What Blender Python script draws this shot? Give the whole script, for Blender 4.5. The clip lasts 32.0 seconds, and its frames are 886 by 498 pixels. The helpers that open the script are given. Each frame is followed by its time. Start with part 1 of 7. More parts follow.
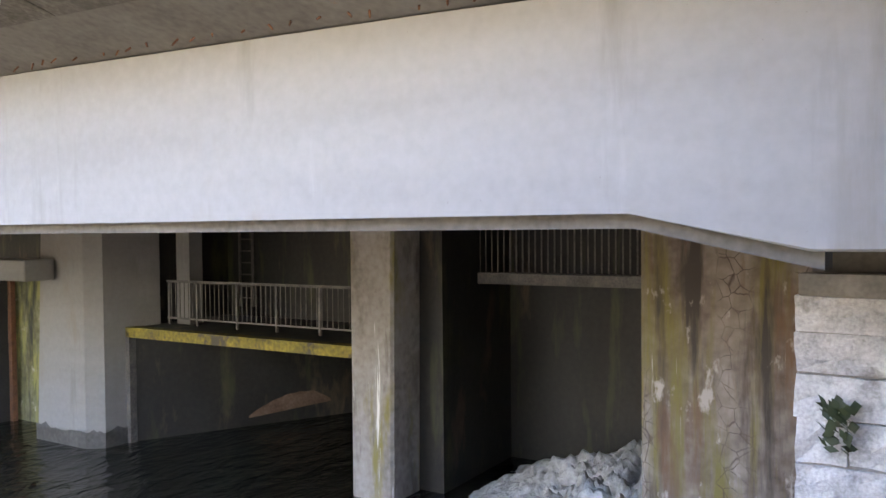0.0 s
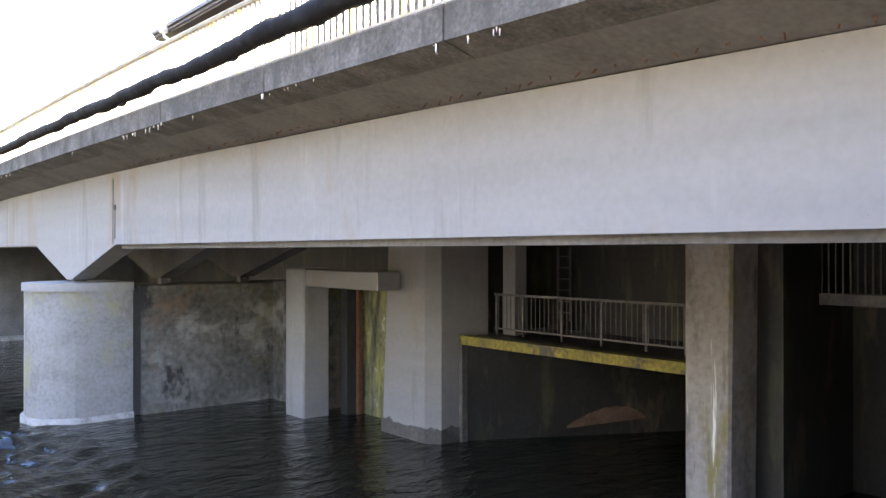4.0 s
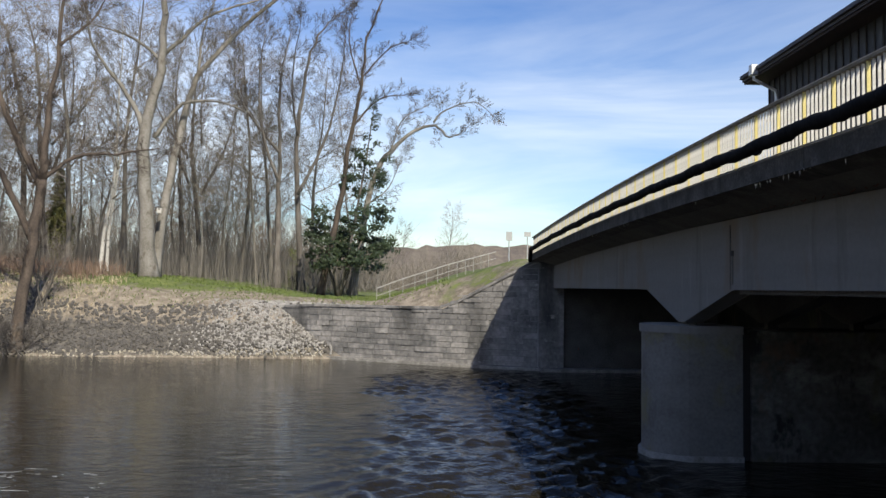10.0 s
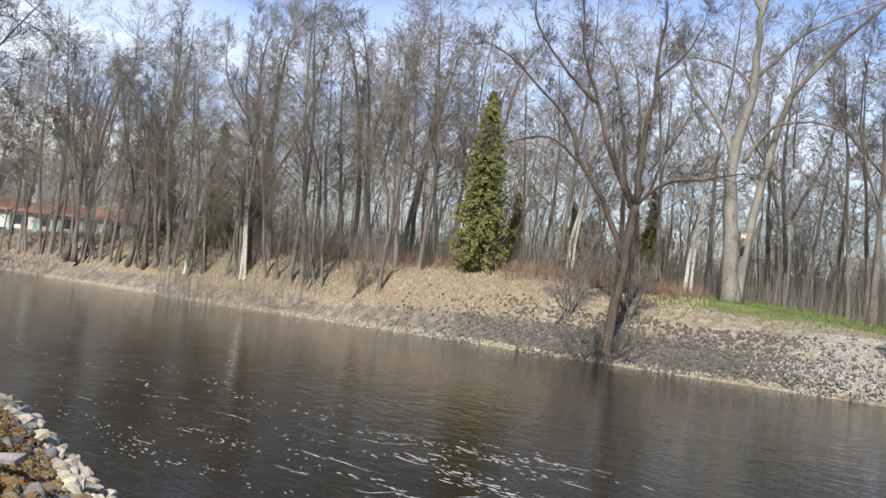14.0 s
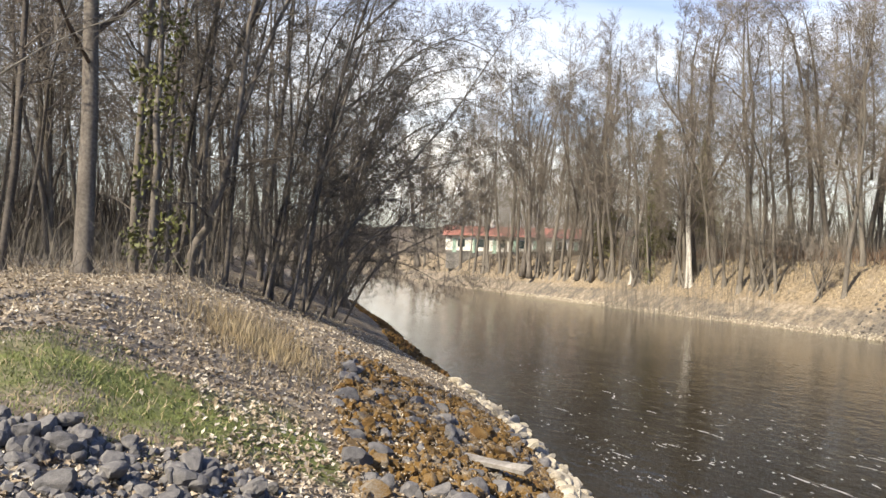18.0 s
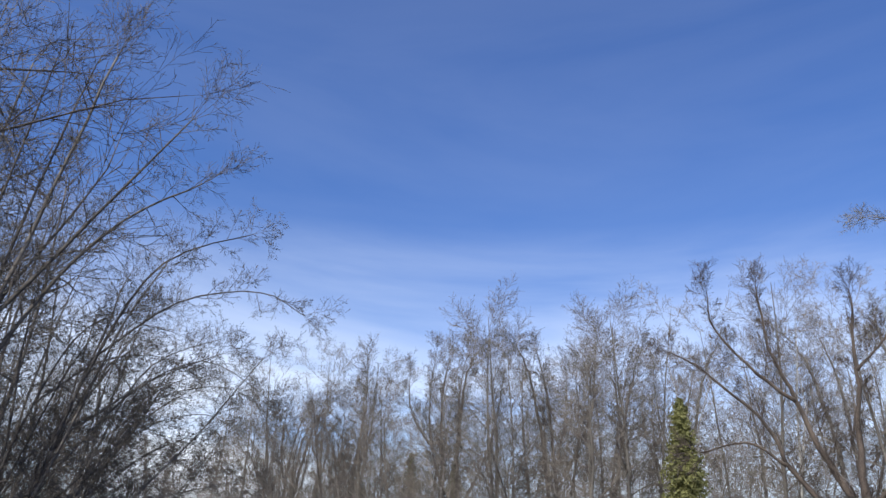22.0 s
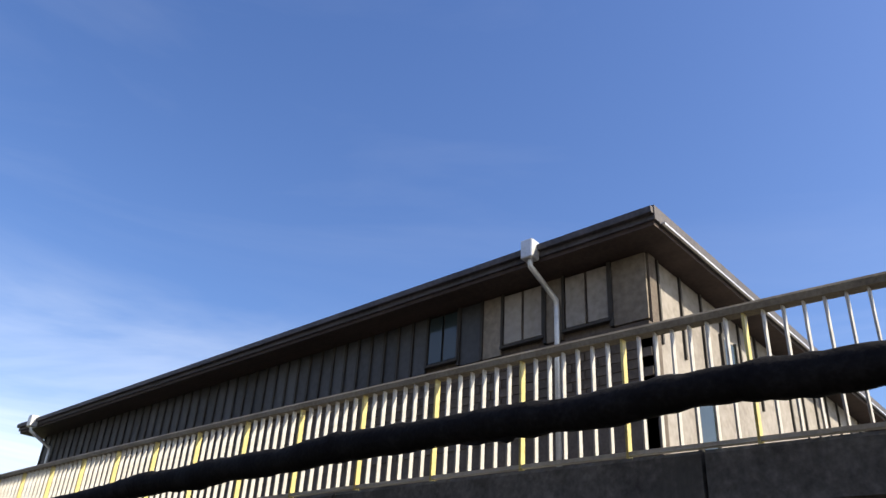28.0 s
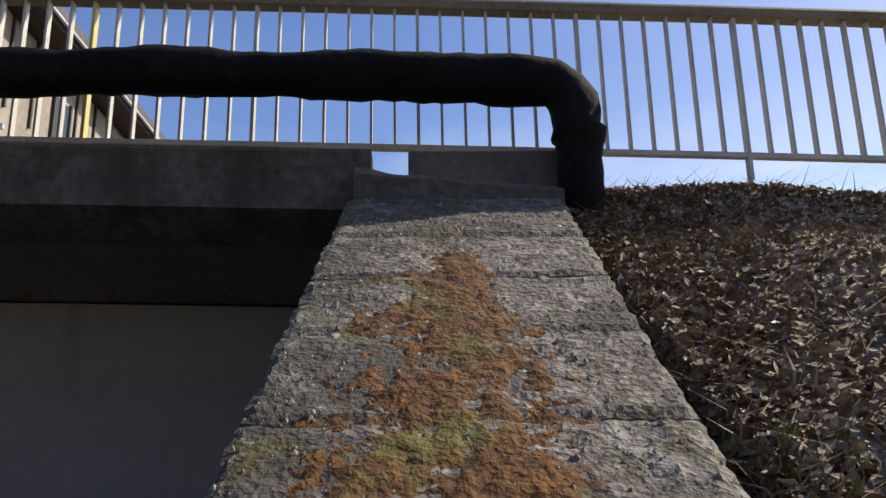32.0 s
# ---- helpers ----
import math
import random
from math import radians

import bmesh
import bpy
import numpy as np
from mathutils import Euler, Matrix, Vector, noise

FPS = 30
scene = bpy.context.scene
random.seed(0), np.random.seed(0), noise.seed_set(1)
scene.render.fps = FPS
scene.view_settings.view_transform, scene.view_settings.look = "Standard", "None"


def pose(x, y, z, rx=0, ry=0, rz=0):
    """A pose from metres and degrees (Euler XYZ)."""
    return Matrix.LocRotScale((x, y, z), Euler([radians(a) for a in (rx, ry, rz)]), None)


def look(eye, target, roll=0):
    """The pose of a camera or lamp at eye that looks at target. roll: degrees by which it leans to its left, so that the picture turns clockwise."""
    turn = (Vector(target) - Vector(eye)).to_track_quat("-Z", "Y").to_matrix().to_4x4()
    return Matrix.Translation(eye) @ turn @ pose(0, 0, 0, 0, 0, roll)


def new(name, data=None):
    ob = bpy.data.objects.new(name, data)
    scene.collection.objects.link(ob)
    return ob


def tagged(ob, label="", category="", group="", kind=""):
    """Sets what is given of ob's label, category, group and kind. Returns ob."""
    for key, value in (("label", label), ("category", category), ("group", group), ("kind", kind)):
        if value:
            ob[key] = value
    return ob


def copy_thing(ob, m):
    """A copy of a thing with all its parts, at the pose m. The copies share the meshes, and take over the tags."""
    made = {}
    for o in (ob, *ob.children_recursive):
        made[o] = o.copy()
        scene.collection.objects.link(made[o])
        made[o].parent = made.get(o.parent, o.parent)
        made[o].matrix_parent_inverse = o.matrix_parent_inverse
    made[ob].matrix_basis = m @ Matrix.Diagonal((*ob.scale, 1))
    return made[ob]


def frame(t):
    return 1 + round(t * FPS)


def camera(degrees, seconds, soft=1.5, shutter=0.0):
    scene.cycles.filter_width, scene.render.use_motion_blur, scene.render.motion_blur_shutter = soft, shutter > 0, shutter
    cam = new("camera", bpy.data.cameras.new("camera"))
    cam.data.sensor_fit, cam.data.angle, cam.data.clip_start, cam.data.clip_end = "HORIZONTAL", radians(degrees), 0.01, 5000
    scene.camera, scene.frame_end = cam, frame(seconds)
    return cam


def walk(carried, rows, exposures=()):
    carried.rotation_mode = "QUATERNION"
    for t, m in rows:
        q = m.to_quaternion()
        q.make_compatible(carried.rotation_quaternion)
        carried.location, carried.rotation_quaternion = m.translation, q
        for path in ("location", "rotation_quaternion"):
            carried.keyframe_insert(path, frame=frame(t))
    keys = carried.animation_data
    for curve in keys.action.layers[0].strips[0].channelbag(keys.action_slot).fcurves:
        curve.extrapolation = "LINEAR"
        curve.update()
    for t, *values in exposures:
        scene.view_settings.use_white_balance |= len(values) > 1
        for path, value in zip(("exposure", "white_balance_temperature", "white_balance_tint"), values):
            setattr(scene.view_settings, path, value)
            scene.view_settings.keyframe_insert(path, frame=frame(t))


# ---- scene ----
# camera: seconds, eye x y z, turn to the left from +y, pitch up, roll (degrees)
PATH = [
    (0, 1.414, -0.469, 3.679, -58.778, -1.434, -0.545),
    (0.5, 1.204, -0.429, 3.672, -56.269, -1.202, -0.218),
    (1, 1.033, -0.406, 3.691, -54.157, -1.200, -0.446),
    (1.5, 0.860, -0.349, 3.690, -52.256, -1.031, -0.910),
    (2, 0.706, -0.324, 3.668, -49.709, -0.457, -0.729),
    (2.5, 0.577, -0.285, 3.614, -47.285, 0.045, -0.478),
    (4.5, 0.390, -0.066, 3.617, -36.908, 0.439, 0.341),
    (5, 0.148, 0.006, 3.654, -34.117, 0.835, 0.844),
    (5.5, 0.053, 0.043, 3.669, -30.991, 0.789, 0.927),
    (6, 0.034, 0.077, 3.675, -28.680, 1.232, 0.429),
    (6.5, -0.025, 0.091, 3.690, -27.134, 1.551, -0.378),
    (7, -0.089, 0.133, 3.696, -24.198, 1.926, -1.141),
    (7.5, -0.144, 0.152, 3.723, -20.933, 2.337, -1.222),
    (8, -0.128, 0.244, 3.736, -17.560, 2.931, -0.890),
    (8.5, -0.314, 0.158, 3.675, -14.408, 2.640, -0.273),
    (9, -0.469, 0.012, 3.683, -10.654, 1.927, -0.315),
    (9.5, -0.503, 0.109, 3.699, -6.659, 2.303, 0.207),
    (10, -0.546, 0.192, 3.713, -1.401, 2.746, 0.816),
    (10.5, -0.642, 0.212, 3.724, 4.953, 2.781, 2.003),
    (11, -0.688, 0.253, 3.723, 11.653, 2.630, 2.398),
    (11.5, -0.626, 0.240, 3.736, 14.248, 3.167, 2.623),
    (12, -0.548, 0.227, 3.755, 16.816, 3.441, 3.122),
    (12.5, -0.406, 0.249, 3.787, 23.442, 3.450, 4.036),
    (13, -0.285, 0.309, 3.820, 29.185, 3.131, 5.054),
    (13.5, -0.187, 0.281, 3.806, 33.854, 2.172, 5.351),
    (14, -0.122, 0.408, 3.826, 38.911, 2.146, 5.415),
    (14.5, -0.015, 0.474, 3.879, 44.412, 1.372, 4.648),
    (15, -0.086, 0.497, 3.899, 50.796, 0.133, 3.390),
    (15.5, -0.116, 0.415, 3.898, 56.596, -0.610, 2.997),
    (17.5, -0.508, 0.098, 3.895, 69.811, -0.416, 1.182),
    (18, -0.547, 0.091, 3.930, 69.220, 0.683, 2.053),
    (18.5, -0.538, 0.046, 4.031, 71.263, 5.239, 2.796),
    (19, -0.541, -0.032, 4.113, 74.710, 8.131, 1.754),
    (19.5, -0.491, -0.070, 4.208, 78.185, 10.501, 2.793),
    (20, -0.533, -0.130, 4.302, 81.418, 12.673, 3.842),
    (20.5, -0.544, -0.137, 4.404, 79.659, 16.790, 4.663),
    (21, -0.478, -0.055, 4.414, 73.671, 19.962, 3.886),
    (21.5, -0.376, 0.027, 4.437, 63.212, 22.405, 3.475),
    (22, -0.187, 0.182, 4.481, 53.054, 23.160, 2.469),
    (22.5, -0.023, 0.326, 4.472, 43.484, 23.358, 0.903),
    (23, 0.117, 0.318, 4.464, 33.970, 23.640, 1.066),
    (23.5, 0.092, 0.256, 4.452, 22.671, 23.099, 0.078),
    (24, 0.123, 0.261, 4.449, 12.279, 22.679, 0.344),
    (24.5, 0.117, 0.289, 4.507, 2.521, 21.593, 0.759),
    (25, 0.032, 0.262, 4.443, -9.191, 20.995, 3.305),
    (25.5, -0.008, 0.279, 4.337, -18.563, 22.677, 4.846),
    (26, -0.054, 0.139, 4.231, -25.275, 23.956, 6.551),
    (26.5, -0.292, 0.485, 4.213, -32.282, 28.072, 7.456),
    (28.5, 0.484, -0.300, 4.265, -51.191, 28.419, 3.536),
    (29, 0.545, -0.310, 4.291, -56.982, 29.244, 4.283),
    (29.5, 0.604, -0.511, 4.315, -69.035, 29.184, 2.264),
    (30, 0.839, -0.625, 4.241, -80.003, 24.788, 0.845),
    (30.5, 0.934, -0.688, 4.137, -85.443, 18.552, -0.855),
    (31, 0.990, -0.800, 4.170, -88.961, 18.740, -2.688),
    (31.5, 0.998, -0.836, 4.169, -91.038, 21.026, -1.545),
    (32, 1.017, -0.950, 4.011, -91.851, 14.897, -1.114),
]


def aim(x, y, z, turn, pitch, roll):
    return pose(x, y, z, 0, 0, turn) @ pose(0, 0, 0, 90 + pitch) @ pose(0, 0, 0, 0, 0, roll)


EXPOSURES = [(0, 4.98, 8500, 7), (2, 4.85, 8500, 7), (5, 3.85, 8000, 8), (6, 2.65, 7700, 8), (7, 1.5, 7400, 7), (8, 0.75, 7400, 6), (9, 0.55, 7200, 6), (11, 0.45, 6500, 8), (12, 0.42, 6300, 10), (13, 0.5, 6700, 9), (14, 0.75, 6800, 7), (15, 0.75, 7000, 7), (17.5, 1.13, 7800, 8), (19, 0.98, 7700, 9), (21, 0.8, 6900, 10), (22, 0.47, 6200, 10), (23, 0.2, 5950, 10), (25, 0.17, 5950, 9), (26, 0.4, 6200, 8), (29, 1.12, 8050, 8), (30, 0.97, 8150, 8), (31, 1.05, 8200, 9), (32, 0.68, 7700, 9)]
cam = camera(57.58, 32.0)
walk(cam, [(row[0], aim(*row[1:])) for row in PATH], EXPOSURES)

# ---------------------------------------------------------------- light
SUN_EL, SUN_AZ = 40.0, -158.0   # azimuth to the left from +y
sdir = Vector((-math.sin(radians(SUN_AZ)) * math.cos(radians(SUN_EL)), math.cos(radians(SUN_AZ)) * math.cos(radians(SUN_EL)), math.sin(radians(SUN_EL))))
world = bpy.data.worlds.new("world")
scene.world = world
world.use_nodes = True
wt = world.node_tree
sky = wt.nodes.new("ShaderNodeTexSky")
sky.sky_type, sky.sun_disc = "NISHITA", False
sky.sun_elevation, sky.sun_rotation = radians(SUN_EL), radians(-SUN_AZ)
sky.air_density, sky.dust_density, sky.ozone_density = 1.0, 0.9, 2.5
back = wt.nodes["Background"]
back.inputs[1].default_value = 0.12
wt.links.new(sky.outputs[0], back.inputs[0])
sun = new("sun", bpy.data.lights.new("sun", "SUN"))
sun.data.energy, sun.data.angle, sun.data.color = 4.2, radians(0.53), (1, 0.94, 0.85)
sun.matrix_world = look(sdir * 100, (0, 0, 0))


# thin streaks of cloud in the sky
def sky_clouds():
    n, link = wt.nodes, wt.links.new
    co = n.new("ShaderNodeTexCoord")
    mp = n.new("ShaderNodeMapping")
    mp.inputs["Scale"].default_value = (1.0, 1.0, 5.0)
    mp.inputs["Location"].default_value = (0.4, 1.9, 0.35)
    link(co.outputs["Generated"], mp.inputs[0])
    no = n.new("ShaderNodeTexNoise")
    no.inputs["Scale"].default_value, no.inputs["Detail"].default_value, no.inputs["Roughness"].default_value = 1.6, 7, 0.55
    no.inputs["Distortion"].default_value = 0.5
    link(mp.outputs[0], no.inputs["Vector"])
    ra = n.new("ShaderNodeValToRGB")
    ra.color_ramp.elements[0].position, ra.color_ramp.elements[1].position = 0.46, 0.82
    link(no.outputs[0], ra.inputs[0])
    sep = n.new("ShaderNodeSeparateXYZ")
    link(co.outputs["Generated"], sep.inputs[0])
    low = n.new("ShaderNodeMapRange")
    low.inputs[1].default_value, low.inputs[2].default_value, low.inputs[3].default_value, low.inputs[4].default_value = 0.1, 0.42, 1.0, 0.04
    link(sep.outputs[2], low.inputs[0])
    # more haze of cloud up the river
    side = n.new("ShaderNodeMapRange")
    side.inputs[1].default_value, side.inputs[2].default_value, side.inputs[3].default_value, side.inputs[4].default_value = 0.1, -0.85, 0.0, 0.2
    link(sep.outputs[0], side.inputs[0])
    more = n.new("ShaderNodeMath")
    link(no.outputs[0], more.inputs[0])
    link(side.outputs[0], more.inputs[1])
    link(more.outputs[0], ra.inputs[0])
    mu = n.new("ShaderNodeMath")
    mu.operation = "MULTIPLY"
    link(ra.outputs[0], mu.inputs[0])
    link(low.outputs[0], mu.inputs[1])
    mix = n.new("ShaderNodeMixRGB")
    mix.inputs[2].default_value = (7.5, 7.8, 8.2, 1)
    hue = n.new("ShaderNodeHueSaturation")
    hue.inputs["Saturation"].default_value, hue.inputs["Hue"].default_value = 1.25, 0.515
    link(sky.outputs[0], hue.inputs["Color"])
    link(hue.outputs[0], mix.inputs[1])
    link(mu.outputs[0], mix.inputs[0])
    link(mix.outputs[0], back.inputs[0])


sky_clouds()


# ---------------------------------------------------------------- materials
def mat(name, colors, scale=2.0, rough=0.85, bump=0.3, fine=18.0, stretch=(1, 1, 1), metal=0.0, spots=None, second=None, per_piece=0.0, depth=0.02, cracks=None):
    """colors: two to four base colours spread over a coarse and a fine noise. spots: (colour, scale, from, to, stretch) laid over."""
    m = bpy.data.materials.new(name)
    m.use_nodes = True
    t = m.node_tree
    n, link = t.nodes, t.links.new
    b = n["Principled BSDF"]
    b.inputs["Roughness"].default_value, b.inputs["Metallic"].default_value = rough, metal
    co = n.new("ShaderNodeTexCoord")
    mp = n.new("ShaderNodeMapping")
    mp.inputs["Scale"].default_value = stretch
    link(co.outputs["Object"], mp.inputs[0])
    a = n.new("ShaderNodeTexNoise")
    a.inputs["Scale"].default_value, a.inputs["Detail"].default_value = scale, 6
    f = n.new("ShaderNodeTexNoise")
    f.inputs["Scale"].default_value, f.inputs["Detail"].default_value = fine, 5
    link(mp.outputs[0], a.inputs["Vector"])
    link(co.outputs["Object"], f.inputs["Vector"])
    mixf = n.new("ShaderNodeMath")
    mixf.operation = "MULTIPLY_ADD"
    mixf.inputs[1].default_value = 0.45
    half = n.new("ShaderNodeMath")
    half.operation = "MULTIPLY"
    half.inputs[1].default_value = 0.55
    link(a.outputs[0], half.inputs[0])
    link(f.outputs[0], mixf.inputs[0])
    link(half.outputs[0], mixf.inputs[2])
    value = mixf.outputs[0]
    if per_piece:
        info = n.new("ShaderNodeObjectInfo")
        add = n.new("ShaderNodeMath")
        add.operation = "MULTIPLY_ADD"
        add.inputs[1].default_value = per_piece
        link(info.outputs["Random"], add.inputs[0])
        sub = n.new("ShaderNodeMath")
        sub.operation = "SUBTRACT"
        sub.inputs[1].default_value = per_piece / 2
        link(value, sub.inputs[0])
        link(sub.outputs[0], add.inputs[2])
        value = add.outputs[0]
    r = n.new("ShaderNodeValToRGB")
    els = r.color_ramp.elements
    while len(els) < len(colors):
        els.new(0.5)
    for i, c in enumerate(colors):
        els[i].position, els[i].color = 0.33 + 0.34 * i / max(1, len(colors) - 1), (*c, 1)
    link(value, r.inputs[0])
    out = r.outputs[0]
    for color, sc, lo, hi, st in (spots or ()):
        mp2 = n.new("ShaderNodeMapping")
        mp2.inputs["Scale"].default_value = st
        mp2.inputs["Location"].default_value = (sc, 3.1, 1.7 * sc)
        link(co.outputs["Object"], mp2.inputs[0])
        s = n.new("ShaderNodeTexNoise")
        s.inputs["Scale"].default_value, s.inputs["Detail"].default_value, s.inputs["Roughness"].default_value = sc, 7, 0.62
        link(mp2.outputs[0], s.inputs["Vector"])
        k = n.new("ShaderNodeMapRange")
        k.inputs[1].default_value, k.inputs[2].default_value = lo, hi
        link(s.outputs[0], k.inputs[0])
        x = n.new("ShaderNodeMixRGB")
        x.inputs[2].default_value = (*color, 1)
        link(k.outputs[0], x.inputs[0])
        link(out, x.inputs[1])
        out = x.outputs[0]
    if cracks:
        # a net of cracks, broken up by the coarse noise
        ccol, csc, cw = cracks
        wv = n.new("ShaderNodeMixRGB")
        wv.inputs[0].default_value = 0.12
        link(co.outputs["Object"], wv.inputs[1])
        link(a.outputs["Color"], wv.inputs[2])
        vo = n.new("ShaderNodeTexVoronoi")
        vo.feature = "DISTANCE_TO_EDGE"
        vo.inputs["Scale"].default_value = csc
        link(wv.outputs[0], vo.inputs["Vector"])
        k = n.new("ShaderNodeMapRange")
        k.inputs[1].default_value, k.inputs[2].default_value, k.inputs[3].default_value, k.inputs[4].default_value = 0, cw, 1, 0
        link(vo.outputs["Distance"], k.inputs[0])
        g = n.new("ShaderNodeMapRange")
        g.inputs[1].default_value, g.inputs[2].default_value = 0.52, 0.62
        link(a.outputs[0], g.inputs[0])
        mm = n.new("ShaderNodeMath")
        mm.operation = "MULTIPLY"
        link(k.outputs[0], mm.inputs[0])
        link(g.outputs[0], mm.inputs[1])
        x = n.new("ShaderNodeMixRGB")
        x.inputs[2].default_value = (*ccol, 1)
        link(mm.outputs[0], x.inputs[0])
        link(out, x.inputs[1])
        out = x.outputs[0]
    link(out, b.inputs["Base Color"])
    if bump:
        bp = n.new("ShaderNodeBump")
        bp.inputs["Strength"].default_value, bp.inputs["Distance"].default_value = bump, depth
        link(value, bp.inputs["Height"])
        link(bp.outputs[0], b.inputs["Normal"])
    return m


def water_material():
    m = bpy.data.materials.new("river_water")
    m.use_nodes = True
    t = m.node_tree
    n, link = t.nodes, t.links.new
    b = n["Principled BSDF"]
    co = n.new("ShaderNodeTexCoord")
    b.inputs["Roughness"].default_value, b.inputs["IOR"].default_value = 0.06, 1.33
    tot = None
    for sc, st, w in ((0.35, (1, 1.5, 1), 0.7), (1.5, (1, 1.9, 1), 0.6), (5.0, (1, 1.6, 1), 0.16)):
        mp = n.new("ShaderNodeMapping")
        mp.inputs["Scale"].default_value = st
        mp.inputs["Rotation"].default_value = (0, 0, 0.3 * sc)
        link(co.outputs["Object"], mp.inputs[0])
        no = n.new("ShaderNodeTexNoise")
        no.inputs["Scale"].default_value, no.inputs["Detail"].default_value, no.inputs["Distortion"].default_value = sc, 3, 0.8
        link(mp.outputs[0], no.inputs["Vector"])
        mu = n.new("ShaderNodeMath")
        mu.operation = "MULTIPLY"
        mu.inputs[1].default_value = w
        link(no.outputs[0], mu.inputs[0])
        if tot is None:
            tot = mu.outputs[0]
        else:
            ad = n.new("ShaderNodeMath")
            link(tot, ad.inputs[0])
            link(mu.outputs[0], ad.inputs[1])
            tot = ad.outputs[0]
    bp = n.new("ShaderNodeBump")
    bp.inputs["Strength"].default_value, bp.inputs["Distance"].default_value = 1.0, 0.06
    # rough by the bridge, calmer upstream
    sx = n.new("ShaderNodeSeparateXYZ")
    link(co.outputs["Object"], sx.inputs[0])
    mr = n.new("ShaderNodeMapRange")
    mr.inputs[1].default_value, mr.inputs[2].default_value, mr.inputs[3].default_value, mr.inputs[4].default_value = -3.2, -0.2, 0.6, 2.2
    mr.interpolation_type = "SMOOTHSTEP"
    edge = n.new("ShaderNodeTexNoise")
    edge.inputs["Scale"].default_value, edge.inputs["Detail"].default_value = 0.3, 3
    link(co.outputs["Object"], edge.inputs["Vector"])
    ea = n.new("ShaderNodeMath")
    ea.operation = "MULTIPLY_ADD"
    ea.inputs[1].default_value = 5.0
    link(edge.outputs[0], ea.inputs[0])
    link(sx.outputs[0], ea.inputs[2])
    eb = n.new("ShaderNodeMath")
    eb.inputs[1].default_value = -2.5
    link(ea.outputs[0], eb.inputs[0])
    link(eb.outputs[0], mr.inputs[0])
    gain = n.new("ShaderNodeMath")
    gain.operation = "MULTIPLY"
    link(tot, gain.inputs[0])
    link(mr.outputs[0], gain.inputs[1])
    link(gain.outputs[0], bp.inputs["Height"])
    link(bp.outputs[0], b.inputs["Normal"])
    # murky brown body with drifting flecks of foam upstream of the bridge
    no = n.new("ShaderNodeTexNoise")
    no.inputs["Scale"].default_value, no.inputs["Detail"].default_value = 0.12, 2
    link(co.outputs["Object"], no.inputs["Vector"])
    ra = n.new("ShaderNodeValToRGB")
    ra.color_ramp.elements[0].color, ra.color_ramp.elements[1].color = (0.01, 0.009, 0.0055, 1), (0.018, 0.0152, 0.0095, 1)
    link(no.outputs[0], ra.inputs[0])
    link(ra.outputs[0], b.inputs["Base Color"])
    return m


CONCRETE = mat("pale_concrete", [(0.185, 0.177, 0.166), (0.203, 0.196, 0.185), (0.221, 0.213, 0.202)], 1.1, 0.9, 0.25, 14, (1, 0.22, 2.6), depth=0.01,
               spots=[((0.27, 0.263, 0.252), 1.1, 0.6, 0.78, (1, 2.0, 0.3)), ((0.135, 0.125, 0.11), 0.9, 0.58, 0.76, (1, 2.2, 0.3)), ((0.19, 0.15, 0.11), 0.45, 0.56, 0.72, (1, 1.6, 0.7)), ((0.1, 0.088, 0.075), 38.0, 0.7, 0.76, (1, 1, 1))])
# darker copy of the bridge concrete, the shade under the deck in its tone
SOFFIT = mat("shade_toned_concrete", [(0.062, 0.059, 0.055), (0.102, 0.097, 0.090), (0.136, 0.130, 0.121)], 1.4, 0.9, 0.25, 16, depth=0.01,
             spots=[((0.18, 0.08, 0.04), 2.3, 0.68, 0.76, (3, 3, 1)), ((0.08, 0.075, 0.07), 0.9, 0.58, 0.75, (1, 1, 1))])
FASCIA = mat("weathered_concrete", [(0.033, 0.030, 0.026), (0.075, 0.071, 0.064), (0.135, 0.129, 0.117)], 3.0, 0.95, 0.7, 26, depth=0.02,
             spots=[((0.05, 0.048, 0.042), 1.6, 0.52, 0.66, (1, 2.5, 0.5))])
STAIN = mat("stained_concrete", [(0.07, 0.052, 0.04), (0.17, 0.14, 0.115), (0.26, 0.23, 0.2)], 1.4, 0.85, 0.5, 9, (1, 2.6, 0.4), depth=0.03, cracks=((0.06, 0.042, 0.032), 9.0, 0.04),
            spots=[((0.15, 0.128, 0.04), 1.2, 0.5, 0.6, (1, 2.4, 0.22)), ((0.13, 0.075, 0.045), 1.9, 0.53, 0.66, (1, 2.2, 0.4)), ((0.045, 0.036, 0.03), 1.5, 0.52, 0.64, (1, 2.6, 0.3)), ((0.34, 0.31, 0.28), 3.5, 0.6, 0.66, (1, 1.4, 0.7)), ((0.62, 0.6, 0.56), 2.4, 0.645, 0.68, (1, 3.8, 0.12))])
LIMECOL = mat("lime_streaked_concrete", [(0.150, 0.131, 0.112), (0.247, 0.225, 0.203), (0.315, 0.296, 0.274)], 1.8, 0.85, 0.4, 10, (1, 2.0, 0.5), spots=[((0.2, 0.175, 0.06), 1.5, 0.56, 0.68, (1, 1.8, 0.4)), ((0.12, 0.1, 0.085), 2.2, 0.56, 0.68, (1, 2, 0.4)), ((0.7, 0.68, 0.64), 2.4, 0.64, 0.68, (1, 3.4, 0.16))])
